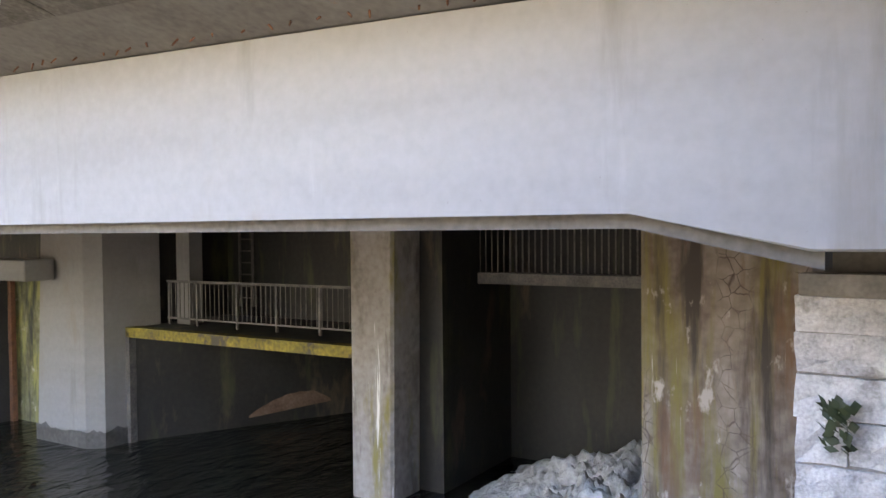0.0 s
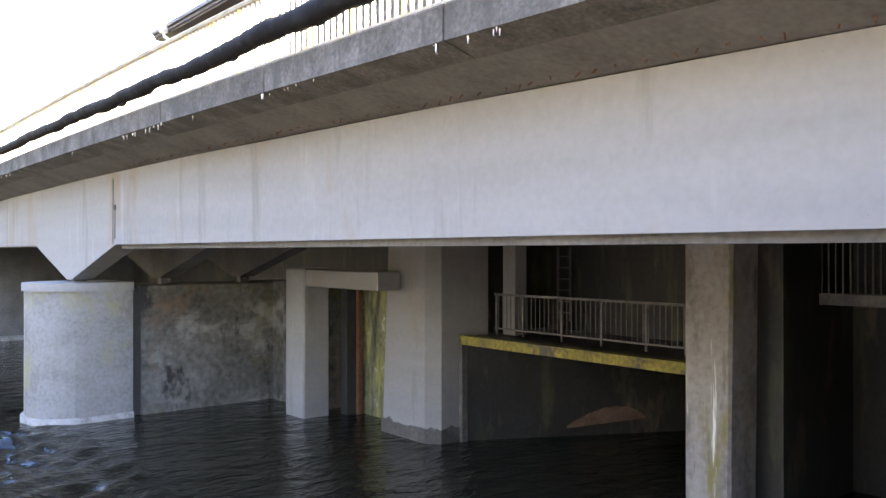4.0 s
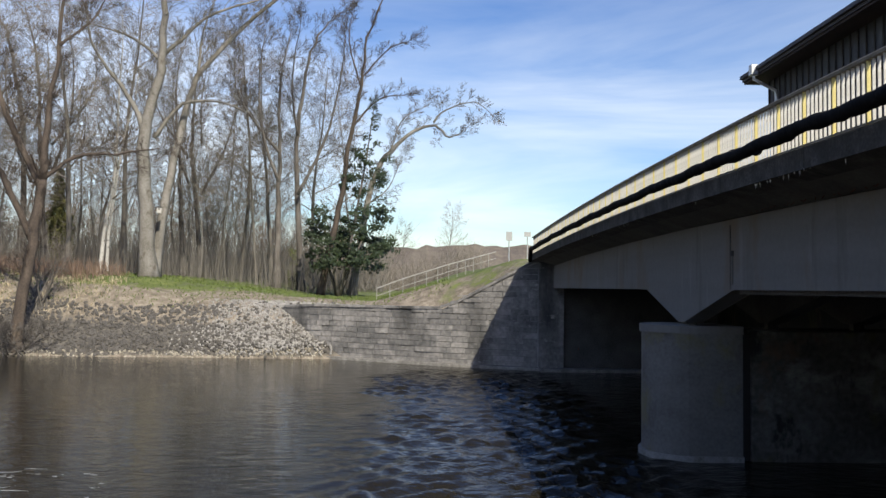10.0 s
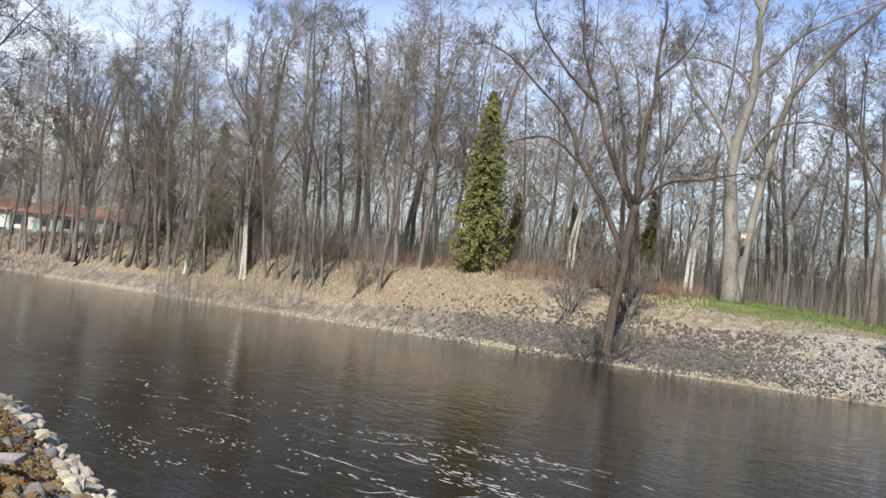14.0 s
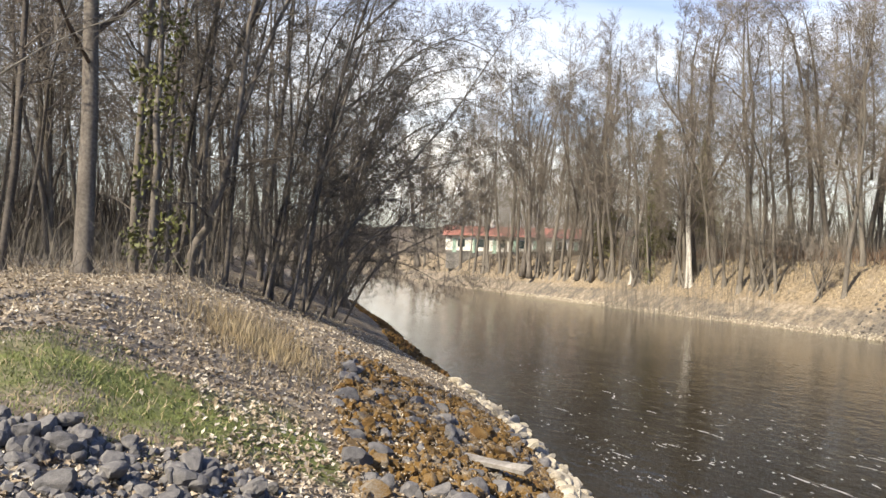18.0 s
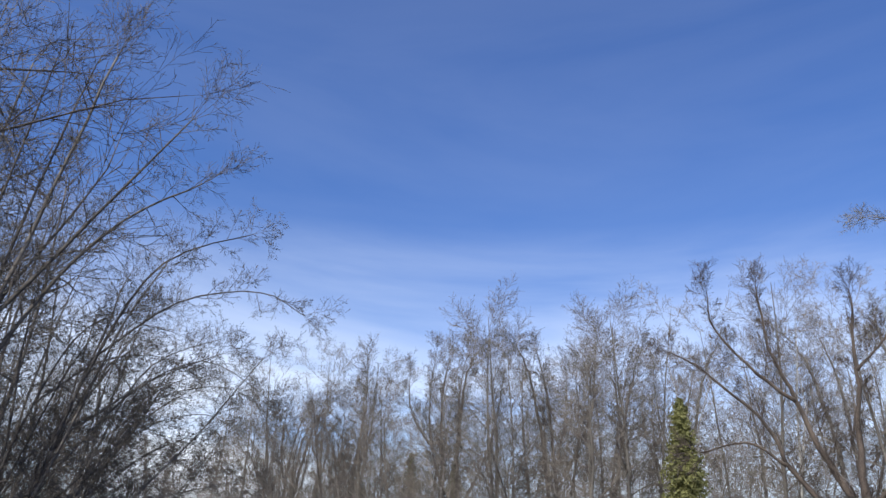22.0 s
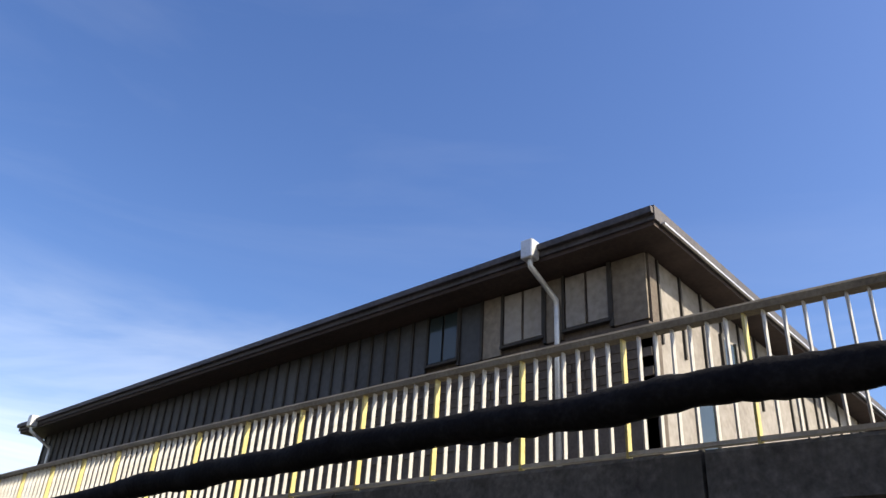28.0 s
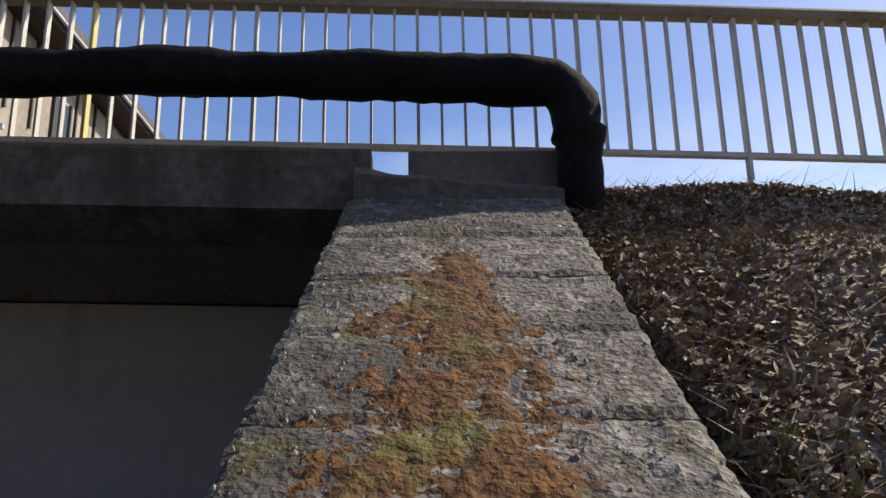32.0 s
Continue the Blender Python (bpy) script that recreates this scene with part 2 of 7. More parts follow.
# near-black base holds the shade of the bays under the deck; stains on top
SHADEWALL = mat("shaded_stained_concrete", [(0.006, 0.005, 0.005), (0.013, 0.012, 0.010), (0.022, 0.020, 0.018)], 1.1, 0.6, 0.4, 12, (1, 1.6, 0.6), spots=[((0.1, 0.07, 0.045), 1.1, 0.58, 0.7, (1, 1.8, 0.4)), ((0.05, 0.052, 0.02), 1.4, 0.56, 0.7, (1, 1.8, 0.3))])
LIMEFOOT = mat("limed_foot", [(0.16, 0.155, 0.14), (0.27, 0.265, 0.25), (0.36, 0.355, 0.34)], 3.0, 0.8, 0.5, 18)
TIDE = mat("wet_tidemark", [(0.03, 0.029, 0.026), (0.06, 0.057, 0.051), (0.1, 0.096, 0.088)], 2.0, 0.5, 0.5, 14)
SPALL = mat("spalled_concrete", [(0.085, 0.049, 0.033), (0.130, 0.081, 0.055), (0.169, 0.117, 0.085)], 4.0, 0.9, 0.6, 20)
MOSSWALL = mat("mossy_concrete", [(0.03, 0.028, 0.022), (0.085, 0.08, 0.068), (0.16, 0.152, 0.135)], 0.55, 0.9, 0.4, 7, (1, 1, 1.5),
               spots=[((0.21, 0.2, 0.185), 0.8, 0.55, 0.66, (1, 1, 1.4)), ((0.085, 0.082, 0.025), 0.9, 0.55, 0.66, (1, 1.6, 0.5)), ((0.13, 0.085, 0.055), 0.7, 0.57, 0.67, (1, 1, 0.8)), ((0.02, 0.019, 0.017), 1.3, 0.56, 0.63, (1, 1, 0.6))])
PIER = mat("pier_concrete", [(0.119, 0.113, 0.104), (0.173, 0.167, 0.155), (0.214, 0.208, 0.196)], 1.0, 0.9, 0.3, 14, (1, 1, 1.6), depth=0.01,
           spots=[((0.19, 0.17, 0.07), 0.8, 0.55, 0.7, (1, 1, 0.8)), ((0.11, 0.1, 0.09), 1.3, 0.57, 0.7, (1, 1, 0.5))])
GREENWALL = mat("algae_wall", [(0.05, 0.048, 0.024), (0.11, 0.105, 0.045), (0.17, 0.16, 0.095)], 1.6, 0.8, 0.4, 9, (1, 2.5, 0.4), spots=[((0.2, 0.19, 0.06), 2.0, 0.52, 0.62, (1, 2, 0.5)), ((0.28, 0.26, 0.19), 3.0, 0.62, 0.68, (1, 1, 1)), ((0.03, 0.03, 0.022), 1.3, 0.5, 0.6, (1, 1.6, 0.35))])
GRANITE = mat("grey_granite", [(0.26, 0.258, 0.262), (0.44, 0.435, 0.435), (0.6, 0.595, 0.59)], 5.0, 0.85, 0.8, 45, depth=0.025, per_piece=0.12,
              spots=[((0.15, 0.14, 0.13), 3.0, 0.6, 0.72, (1, 1, 1))])
FARSTONE = mat("old_wall_stone", [(0.1, 0.098, 0.095), (0.2, 0.19, 0.18), (0.33, 0.31, 0.29)], 0.7, 0.9, 0.6, 6, per_piece=0.16, depth=0.03,
               spots=[((0.07, 0.068, 0.065), 0.45, 0.5, 0.64, (1, 1, 0.4)), ((0.36, 0.34, 0.31), 1.8, 0.62, 0.72, (1, 1, 2))])
MORTAR = mat("mortar", [(0.16, 0.155, 0.145), (0.28, 0.27, 0.25)], 5, 0.95, 0.4, 30)
COPING = mat("mossy_coping", [(0.036, 0.033, 0.029), (0.115, 0.106, 0.095), (0.265, 0.255, 0.235)], 14.0, 0.92, 1.0, 55, depth=0.03, per_piece=0.1,
             spots=[((0.045, 0.042, 0.036), 2.2, 0.5, 0.62, (1, 1, 1)), ((0.06, 0.054, 0.016), 4.5, 0.56, 0.66, (1, 1, 1)), ((0.36, 0.36, 0.35), 22.0, 0.62, 0.7, (1, 1, 1))])
MOSS = mat("rusty_moss", [(0.03, 0.012, 0.004), (0.085, 0.034, 0.006), (0.16, 0.068, 0.011)], 16.0, 0.95, 1.0, 60, depth=0.03, spots=[((0.09, 0.088, 0.02), 3.0, 0.55, 0.68, (1, 1, 1))])
WATER = water_material()
FOAM = mat("white_foam", [(0.2, 0.2, 0.19), (0.36, 0.36, 0.35), (0.56, 0.56, 0.55)], 3, 0.55, 1.0, 14, depth=0.08)
BARK = mat("grey_bark", [(0.073, 0.064, 0.055), (0.13, 0.117, 0.1), (0.184, 0.169, 0.148)], 2.0, 0.92, 0.6, 14, (1, 1, 0.3), per_piece=0.15)
BARK_DARK = mat("dark_bark", [(0.049, 0.043, 0.038), (0.103, 0.091, 0.08), (0.17, 0.153, 0.136)], 2.5, 0.92, 0.7, 14, (1, 1, 0.3), per_piece=0.12)
BARK_PALE = mat("pale_bark", [(0.109, 0.098, 0.081), (0.187, 0.173, 0.152), (0.257, 0.243, 0.222)], 1.5, 0.9, 0.5, 10, (1, 1, 0.4), spots=[((0.1, 0.085, 0.065), 1.6, 0.55, 0.66, (1, 1, 0.8))])
NEARBARK = mat("near_black_bark", [(0.035, 0.027, 0.022), (0.075, 0.057, 0.045), (0.125, 0.098, 0.075)], 2.5, 0.92, 0.8, 16, (1, 1, 0.3), per_piece=0.1)
BIRCH = mat("white_birch_bark", [(0.28, 0.265, 0.24), (0.42, 0.405, 0.375), (0.5, 0.485, 0.455)], 2.0, 0.8, 0.3, 12, spots=[((0.06, 0.05, 0.045), 3.0, 0.6, 0.66, (1, 1, 3))])
TWIG = mat("brown_twigs", [(0.101, 0.084, 0.069), (0.169, 0.146, 0.121), (0.23, 0.204, 0.176)], 0.6, 0.9, 0, 3, per_piece=0.2)
TWIG_RED = mat("reddish_twigs", [(0.136, 0.087, 0.061), (0.21, 0.143, 0.102), (0.277, 0.202, 0.146)], 0.4, 0.9, 0, 3, per_piece=0.2)
DRY = mat("dry_grass", [(0.2, 0.15, 0.085), (0.33, 0.265, 0.165), (0.46, 0.39, 0.27)], 1.4, 0.9, 0, 9, per_piece=0.2)
LEAF_DRY = mat("fallen_leaves", [(0.083, 0.062, 0.042), (0.220, 0.176, 0.127), (0.484, 0.429, 0.341)], 5.0, 0.8, 0, 40)
CONIFER = mat("conifer_green", [(0.075, 0.08, 0.022), (0.13, 0.13, 0.038), (0.19, 0.185, 0.062)], 0.7, 0.8, 0, 6)
IVY = mat("ivy_leaves", [(0.03, 0.042, 0.012), (0.075, 0.085, 0.022), (0.11, 0.12, 0.035)], 0.8, 0.6, 0, 5)
HOLLY = mat("dark_evergreen_leaves", [(0.012, 0.02, 0.01), (0.028, 0.042, 0.018), (0.05, 0.068, 0.03)], 0.6, 0.5, 0, 4)
BASALT = mat("basalt", [(0.07, 0.07, 0.074), (0.125, 0.123, 0.125), (0.2, 0.195, 0.19)], 4.0, 0.85, 0.6, 30, per_piece=0.2, depth=0.02)
DARKROCK = mat("dark_rubble", [(0.05, 0.045, 0.04), (0.085, 0.078, 0.07), (0.13, 0.12, 0.108)], 2.5, 0.9, 0.5, 18)
MOSSROCK = mat("mossy_rock", [(0.07, 0.034, 0.009), (0.135, 0.076, 0.017), (0.19, 0.17, 0.14)], 0.9, 0.92, 0.7, 22, per_piece=0.2, depth=0.02)
PALEROCK = mat("pale_bank_stone", [(0.118, 0.109, 0.097), (0.214, 0.202, 0.185), (0.35, 0.333, 0.308)], 3.0, 0.9, 0.6, 18, per_piece=0.2)
RIMROCK = mat("limed_waterline_stone", [(0.2, 0.175, 0.13), (0.36, 0.325, 0.26), (0.52, 0.48, 0.4)], 2.5, 0.9, 0.6, 18, per_piece=0.2)
RUBBER = mat("black_pipe_wrap", [(0.004, 0.004, 0.005), (0.008, 0.008, 0.009), (0.016, 0.016, 0.018)], 4.0, 0.85, 0.8, 30, depth=0.02)
RUBBER.node_tree.nodes["Principled BSDF"].inputs["Specular IOR Level"].default_value = 0.12
RAILPAINT = mat("rail_paint", [(0.33, 0.32, 0.29), (0.44, 0.43, 0.4), (0.52, 0.51, 0.485)], 3.0, 0.5, 0.1, 40)
YELLOWPAINT = mat("yellow_paint", [(0.44, 0.36, 0.12), (0.52, 0.44, 0.16), (0.56, 0.48, 0.22)], 3.0, 0.5, 0.1, 40)
HANDRAIL = mat("handrail_paint", [(0.1, 0.08, 0.05), (0.17, 0.14, 0.09), (0.23, 0.2, 0.14)], 4.0, 0.55, 0.1, 40)
DARKSTEEL = mat("dark_steel", [(0.05, 0.048, 0.045), (0.1, 0.095, 0.09), (0.16, 0.14, 0.12)], 5.0, 0.6, 0.2, 30)
YELLOWEDGE = mat("worn_yellow_edge", [(0.045, 0.038, 0.022), (0.165, 0.131, 0.019), (0.300, 0.232, 0.030)], 2.0, 0.7, 0.3, 16, spots=[((0.06, 0.05, 0.04), 3.0, 0.53, 0.6, (1, 1, 1))])
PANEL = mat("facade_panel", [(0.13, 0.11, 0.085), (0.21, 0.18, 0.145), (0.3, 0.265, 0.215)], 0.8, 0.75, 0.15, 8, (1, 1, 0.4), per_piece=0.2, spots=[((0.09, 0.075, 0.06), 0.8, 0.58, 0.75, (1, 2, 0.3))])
# pale base course and panes, and the side wall made paler for its sun
PANELSIDE = mat("pale_sunlit_panel", [(0.19, 0.17, 0.15), (0.27, 0.248, 0.225), (0.33, 0.31, 0.285)], 0.8, 0.75, 0.15, 8, (1, 1, 0.4), per_piece=0.1)
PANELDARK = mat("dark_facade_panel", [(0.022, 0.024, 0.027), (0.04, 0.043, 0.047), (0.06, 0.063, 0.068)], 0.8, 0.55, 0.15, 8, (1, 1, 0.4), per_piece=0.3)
BATTEN = mat("dark_batten", [(0.02, 0.018, 0.016), (0.04, 0.035, 0.03)], 3, 0.7, 0.1, 20)
BRICK = mat("brown_brick", [(0.06, 0.046, 0.037), (0.1, 0.08, 0.065), (0.14, 0.115, 0.095)], 2.0, 0.9, 0.4, 20, per_piece=0.2)
ROOF = mat("roof_fascia", [(0.025, 0.022, 0.025), (0.05, 0.045, 0.05), (0.08, 0.072, 0.08)], 1.5, 0.6, 0.15, 12)
EAVE = mat("eave_boards", [(0.025, 0.015, 0.013), (0.042, 0.027, 0.023), (0.06, 0.04, 0.034)], 2, 0.8, 0.2, 12, (1, 0.2, 1))
ZINC = mat("zinc", [(0.42, 0.43, 0.44), (0.55, 0.56, 0.57), (0.62, 0.63, 0.64)], 3, 0.4, 0.05, 30, metal=0.6)
ASPHALT = mat("asphalt", [(0.04, 0.04, 0.04), (0.06, 0.06, 0.058)], 2, 0.95, 0.3, 40)
REDTILE = mat("red_roof_tiles", [(0.25, 0.1, 0.08), (0.35, 0.155, 0.125), (0.42, 0.21, 0.17)], 0.5, 0.85, 0.1, 3)
WHITEWALL = mat("white_render", [(0.62, 0.62, 0.58), (0.76, 0.76, 0.72)], 0.3, 0.9, 0, 4)
GREENPAINT = mat("pale_green_paint", [(0.26, 0.4, 0.33), (0.34, 0.48, 0.41)], 0.5, 0.7, 0, 4)
WHITEPAINT = mat("white_car_paint", [(0.7, 0.7, 0.7), (0.8, 0.8, 0.8)], 0.5, 0.3, 0, 4)
BLUEPAINT = mat("dark_blue_paint", [(0.03, 0.05, 0.1), (0.05, 0.08, 0.15)], 0.5, 0.3, 0, 4)
# rubber of the tyres, and the shade inside slots and holes
BLACK = mat("black_rubber_and_shade", [(0.012, 0.012, 0.012), (0.025, 0.025, 0.025)], 3, 0.7, 0, 20)
SIGN = mat("sign_back", [(0.3, 0.3, 0.29), (0.4, 0.4, 0.39)], 2, 0.5, 0, 10, metal=0.4)
STAIRRAIL = mat("pale_wood_rail", [(0.24, 0.23, 0.21), (0.34, 0.33, 0.3)], 2, 0.8, 0.1, 10)
ICICLE = mat("lime_deposit", [(0.6, 0.59, 0.56), (0.75, 0.74, 0.72)], 8, 0.6, 0.2, 30)
HILL = mat("far_woods", [(0.07, 0.06, 0.055), (0.12, 0.1, 0.085), (0.16, 0.14, 0.11)], 0.05, 0.95, 0.6, 0.4, depth=2.0)
GLASS = bpy.data.materials.new("window_glass")
GLASS.use_nodes = True
_g = GLASS.node_tree.nodes["Principled BSDF"]
_g.inputs["Base Color"].default_value, _g.inputs["Roughness"].default_value, _g.inputs["Metallic"].default_value = (0.03, 0.045, 0.05, 1), 0.08, 0.0


def ground_material():
    """Earth, leaf litter and turf; the turf grows where a broad noise and the flat of the land let it."""
    m = mat("earth_and_turf", [(0.075, 0.06, 0.045), (0.19, 0.158, 0.12), (0.35, 0.305, 0.24)], 2.2, 0.95, 0.8, 22, depth=0.05,
            spots=[((0.42, 0.36, 0.28), 9.0, 0.6, 0.7, (1, 1, 1))])
    t = m.node_tree
    n, link = t.nodes, t.links.new
    b = n["Principled BSDF"]
    old = b.inputs["Base Color"].links[0].from_socket
    at = n.new("ShaderNodeVertexColor")
    at.layer_name = "cover"
    sep = n.new("ShaderNodeSeparateColor")
    link(at.outputs[0], sep.inputs[0])
    no = n.new("ShaderNodeTexNoise")
    co = n.new("ShaderNodeTexCoord")
    no.inputs["Scale"].default_value, no.inputs["Detail"].default_value, no.inputs["Roughness"].default_value = 0.9, 8, 0.7
    link(co.outputs["Object"], no.inputs["Vector"])
    ra = n.new("ShaderNodeValToRGB")
    e = ra.color_ramp.elements
    e[0].position, e[0].color = 0.35, (0.05, 0.075, 0.014, 1)
    e[1].position, e[1].color = 0.68, (0.16, 0.185, 0.05, 1)
    link(no.outputs[0], ra.inputs[0])
    out = old
    for ch, color in ((0, ra.outputs[0]), (1, (0.195, 0.155, 0.105, 1)), (2, (0.1, 0.09, 0.077, 1))):
        ad = n.new("ShaderNodeMath")
        ad.operation = "ADD"
        link(no.outputs[0], ad.inputs[0])
        link(sep.outputs[ch], ad.inputs[1])
        k = n.new("ShaderNodeMapRange")
        k.inputs[1].default_value, k.inputs[2].default_value = 0.92, 1.12
        link(ad.outputs[0], k.inputs[0])
        x = n.new("ShaderNodeMixRGB")
        link(k.outputs[0], x.inputs[0])
        link(out, x.inputs[1])
        if ch:
            # broken by the fine noise of the litter
            dk = n.new("ShaderNodeMixRGB")
            dk.blend_type = "MULTIPLY"
            dk.inputs[0].default_value = 0.8
            dk.inputs[1].default_value = color
            rr = n.new("ShaderNodeMapRange")
            rr.inputs[1].default_value, rr.inputs[2].default_value, rr.inputs[3].default_value, rr.inputs[4].default_value = 0.35, 0.65, 0.45, 1.5
            n2 = n.new("ShaderNodeTexNoise")
            n2.inputs["Scale"].default_value, n2.inputs["Detail"].default_value = 5.0, 8
            link(co.outputs["Object"], n2.inputs["Vector"])
            link(n2.outputs[0], rr.inputs[0])
            link(rr.outputs[0], dk.inputs[2])
            link(dk.outputs[0], x.inputs[2])
        else:
            link(color, x.inputs[2])
        out = x.outputs[0]
    link(out, b.inputs["Base Color"])
    return m


GROUND = ground_material()


# ---------------------------------------------------------------- mesh helpers
def mesh_object(name, verts, faces, material, parent=None, label="", smooth=False):
    me = bpy.data.meshes.new(name)
    me.from_pydata(verts, [], faces)
    me.materials.append(material)
    if smooth:
        me.polygons.foreach_set("use_smooth", [True] * len(me.polygons))
    ob = new(name, me)
    ob.parent = parent
    if label:
        ob["label"] = label
    return ob


def part(name, bm, material, parent=None, label="", bevel=0.0):
    if bevel:
        bmesh.ops.bevel(bm, geom=list(bm.edges), offset=bevel, segments=1, affect="EDGES", clamp_overlap=True)
    bmesh.ops.recalc_face_normals(bm, faces=bm.faces)
    me = bpy.data.meshes.new(name)
    bm.to_mesh(me)
    bm.free()
    me.materials.append(material)
    ob = new(name, me)
    ob.parent = parent
    if label:
        ob["label"] = label
    return ob


def piece(name, me, parent, m):
    """One more object on a mesh that others share."""
    ob = new(name, me)
    ob.parent = parent
    ob.matrix_basis = m
    return ob


def empty(name, label, category, group="", kind="", at=(0, 0, 0)):
    ob = new(name)
    ob.location = at
    return tagged(ob, label, category, group, kind)


def box(bm, x0, x1, y0, y1, z0, z1):
    v = [bm.verts.new(p) for p in ((x0, y0, z0), (x1, y0, z0), (x1, y1, z0), (x0, y1, z0), (x0, y0, z1), (x1, y0, z1), (x1, y1, z1), (x0, y1, z1))]
    for f in ((0, 3, 2, 1), (4, 5, 6, 7), (0, 1, 5, 4), (1, 2, 6, 5), (2, 3, 7, 6), (3, 0, 4, 7)):
        bm.faces.new([v[i] for i in f])


def boxed(name, dims, material, parent=None, label="", bevel=0.0):
    bm = bmesh.new()
    box(bm, *dims)
    return part(name, bm, material, parent, label, bevel)


def prism(bm, outline, x0, x1):
    """An outline in y and z, drawn out from x0 to x1."""
    a = [bm.verts.new((x0, y, z)) for y, z in outline]
    b = [bm.verts.new((x1, y, z)) for y, z in outline]
    n = len(outline)
    bm.faces.new(a)
    bm.faces.new(b[::-1])
    for i in range(n):
        bm.faces.new((a[i], b[i], b[(i + 1) % n], a[(i + 1) % n]))


def sweep(bm, section, ys, lift):
    """A section in x and z carried along the bridge, lifted by lift(y)."""
    rings = [[bm.verts.new((x, y, z + lift(y))) for x, z in section] for y in ys]
    n = len(section)
    for a, b in zip(rings, rings[1:]):
        for i in range(n):
            bm.faces.new((a[i], b[i], b[(i + 1) % n], a[(i + 1) % n]))
    bm.faces.new(rings[0])
    bm.faces.new(rings[-1][::-1])


def tube(V, F, pts, radii, sides=5, cap=True):
    """Adds a tapering tube along pts to the lists of vertices and faces."""
    base = len(V)
    prev = None
    for i, p in enumerate(pts):
        d = (pts[min(i + 1, len(pts) - 1)] - pts[max(i - 1, 0)])
        d = d.normalized() if d.length > 1e-9 else Vector((0, 0, 1))
        if prev is None:
            u = d.orthogonal().normalized()
        else:
            u = prev - d * prev.dot(d)
            u = u.normalized() if u.length > 1e-6 else d.orthogonal().normalized()
        prev = u
        w = d.cross(u)
        for k in range(sides):
            a = 2 * math.pi * k / sides
            V.append(tuple(p + (u * math.cos(a) + w * math.sin(a)) * radii[i]))
    for i in range(len(pts) - 1):
        for k in range(sides):
            k2 = (k + 1) % sides
            F.append((base + i * sides + k, base + i * sides + k2, base + (i + 1) * sides + k2, base + (i + 1) * sides + k))
    if cap:
        F.append(tuple(base + k for k in range(sides))[::-1])
        F.append(tuple(base + (len(pts) - 1) * sides + k for k in range(sides)))


# ---------------------------------------------------------------- land and water
NEAR_X = [-400, -190, -80, -46, -30, -18, -10.5, -4, 0, 2.4, 3.4, 400]
NEAR_Y = [60, 36, 18.9, 14, 10.8, 8.7, 6.9, 5.7, 4.6, 2.6, -0.9, -0.9]
FAR_X = [-400, -190, -105, -57, -22, -8, -4, 2, 4.6, 400]
FAR_Y = [75, 50, 42.5, 40.8, 41.3, 41.5, 41.5, 40.2, 38, 38]


def land_z(x, y):
    """Height of the ground; arrays in, array out."""
    n1 = np.sin(x * 0.31 + 1.7 * np.sin(y * 0.23)) + np.sin(y * 0.43 + 1.3 * np.sin(x * 0.19))
    n2 = np.sin(x * 1.7 + np.sin(y * 1.1) * 2) * np.sin(y * 1.9 + np.sin(x * 1.3) * 2)
    d = (np.interp(x, NEAR_X, NEAR_Y) - y) * 0.98
    near = np.interp(d, [-4, 0, 0.5, 1.5, 4, 8, 14, 60, 300], [-1.8, -0.1, 0.28, 0.75, 1.75, 3.2, 3.35, 3.2, 3.2])
    near = np.minimum(near, np.interp(x, [-16, -9, -4, 0], [3.4, 2.9, 2.3, 2.15]))
    near = near + np.where(d > 0.6, 0.06 * n1 + 0.05 * n2, 0)
    w = np.clip((-1.2 - y) / 0.3, 0, 1)
    bank = np.interp(x, [0.2, 1.2, 2.2, 4.2, 4.7, 200], [1.7, 2.85, 3.72, 4.98, 5.26, 5.26]) + np.where(x > 0.6, 0.05 * n2 + 0.03 * n1, 0)
    near = near * (1 - w) + np.maximum(near, bank) * w
    e = y - np.interp(x, FAR_X, FAR_Y)
    top = np.interp(x, [-60, -34, -18, -8, 0], [5.0, 4.9, 4.1, 3.0, 2.75])
    far = np.interp(e, [-4, 0, 0.5], [-1.8, -0.1, 0.4]) + (top - 0.4) * np.interp(e * np.interp(x, [-14, -8], [1, 1.8]), [0.5, 3.2, 5, 8.5], [0, 0.55, 0.82, 1])
    far = far + np.where(e > 0.6, 0.05 * n1 + 0.04 * n2, 0) + np.clip((e - 20) / 200, 0, 1) * 2
    k = np.clip((y - 40.5) / 5, 0, 1)
    ramp = (np.interp(x, [0.3, 4.4, 200], [0, 2.45, 2.45]) * (1 - k) + np.interp(x, [-3.4, -1.76, 1.04, 4.4, 200], [0, 0.5, 1.45, 2.5, 2.5]) * k) * np.clip((y - 38.5) / 1.5, 0, 1)
    far = np.where(e > 0, far + ramp, far)
    return np.maximum(near, far)


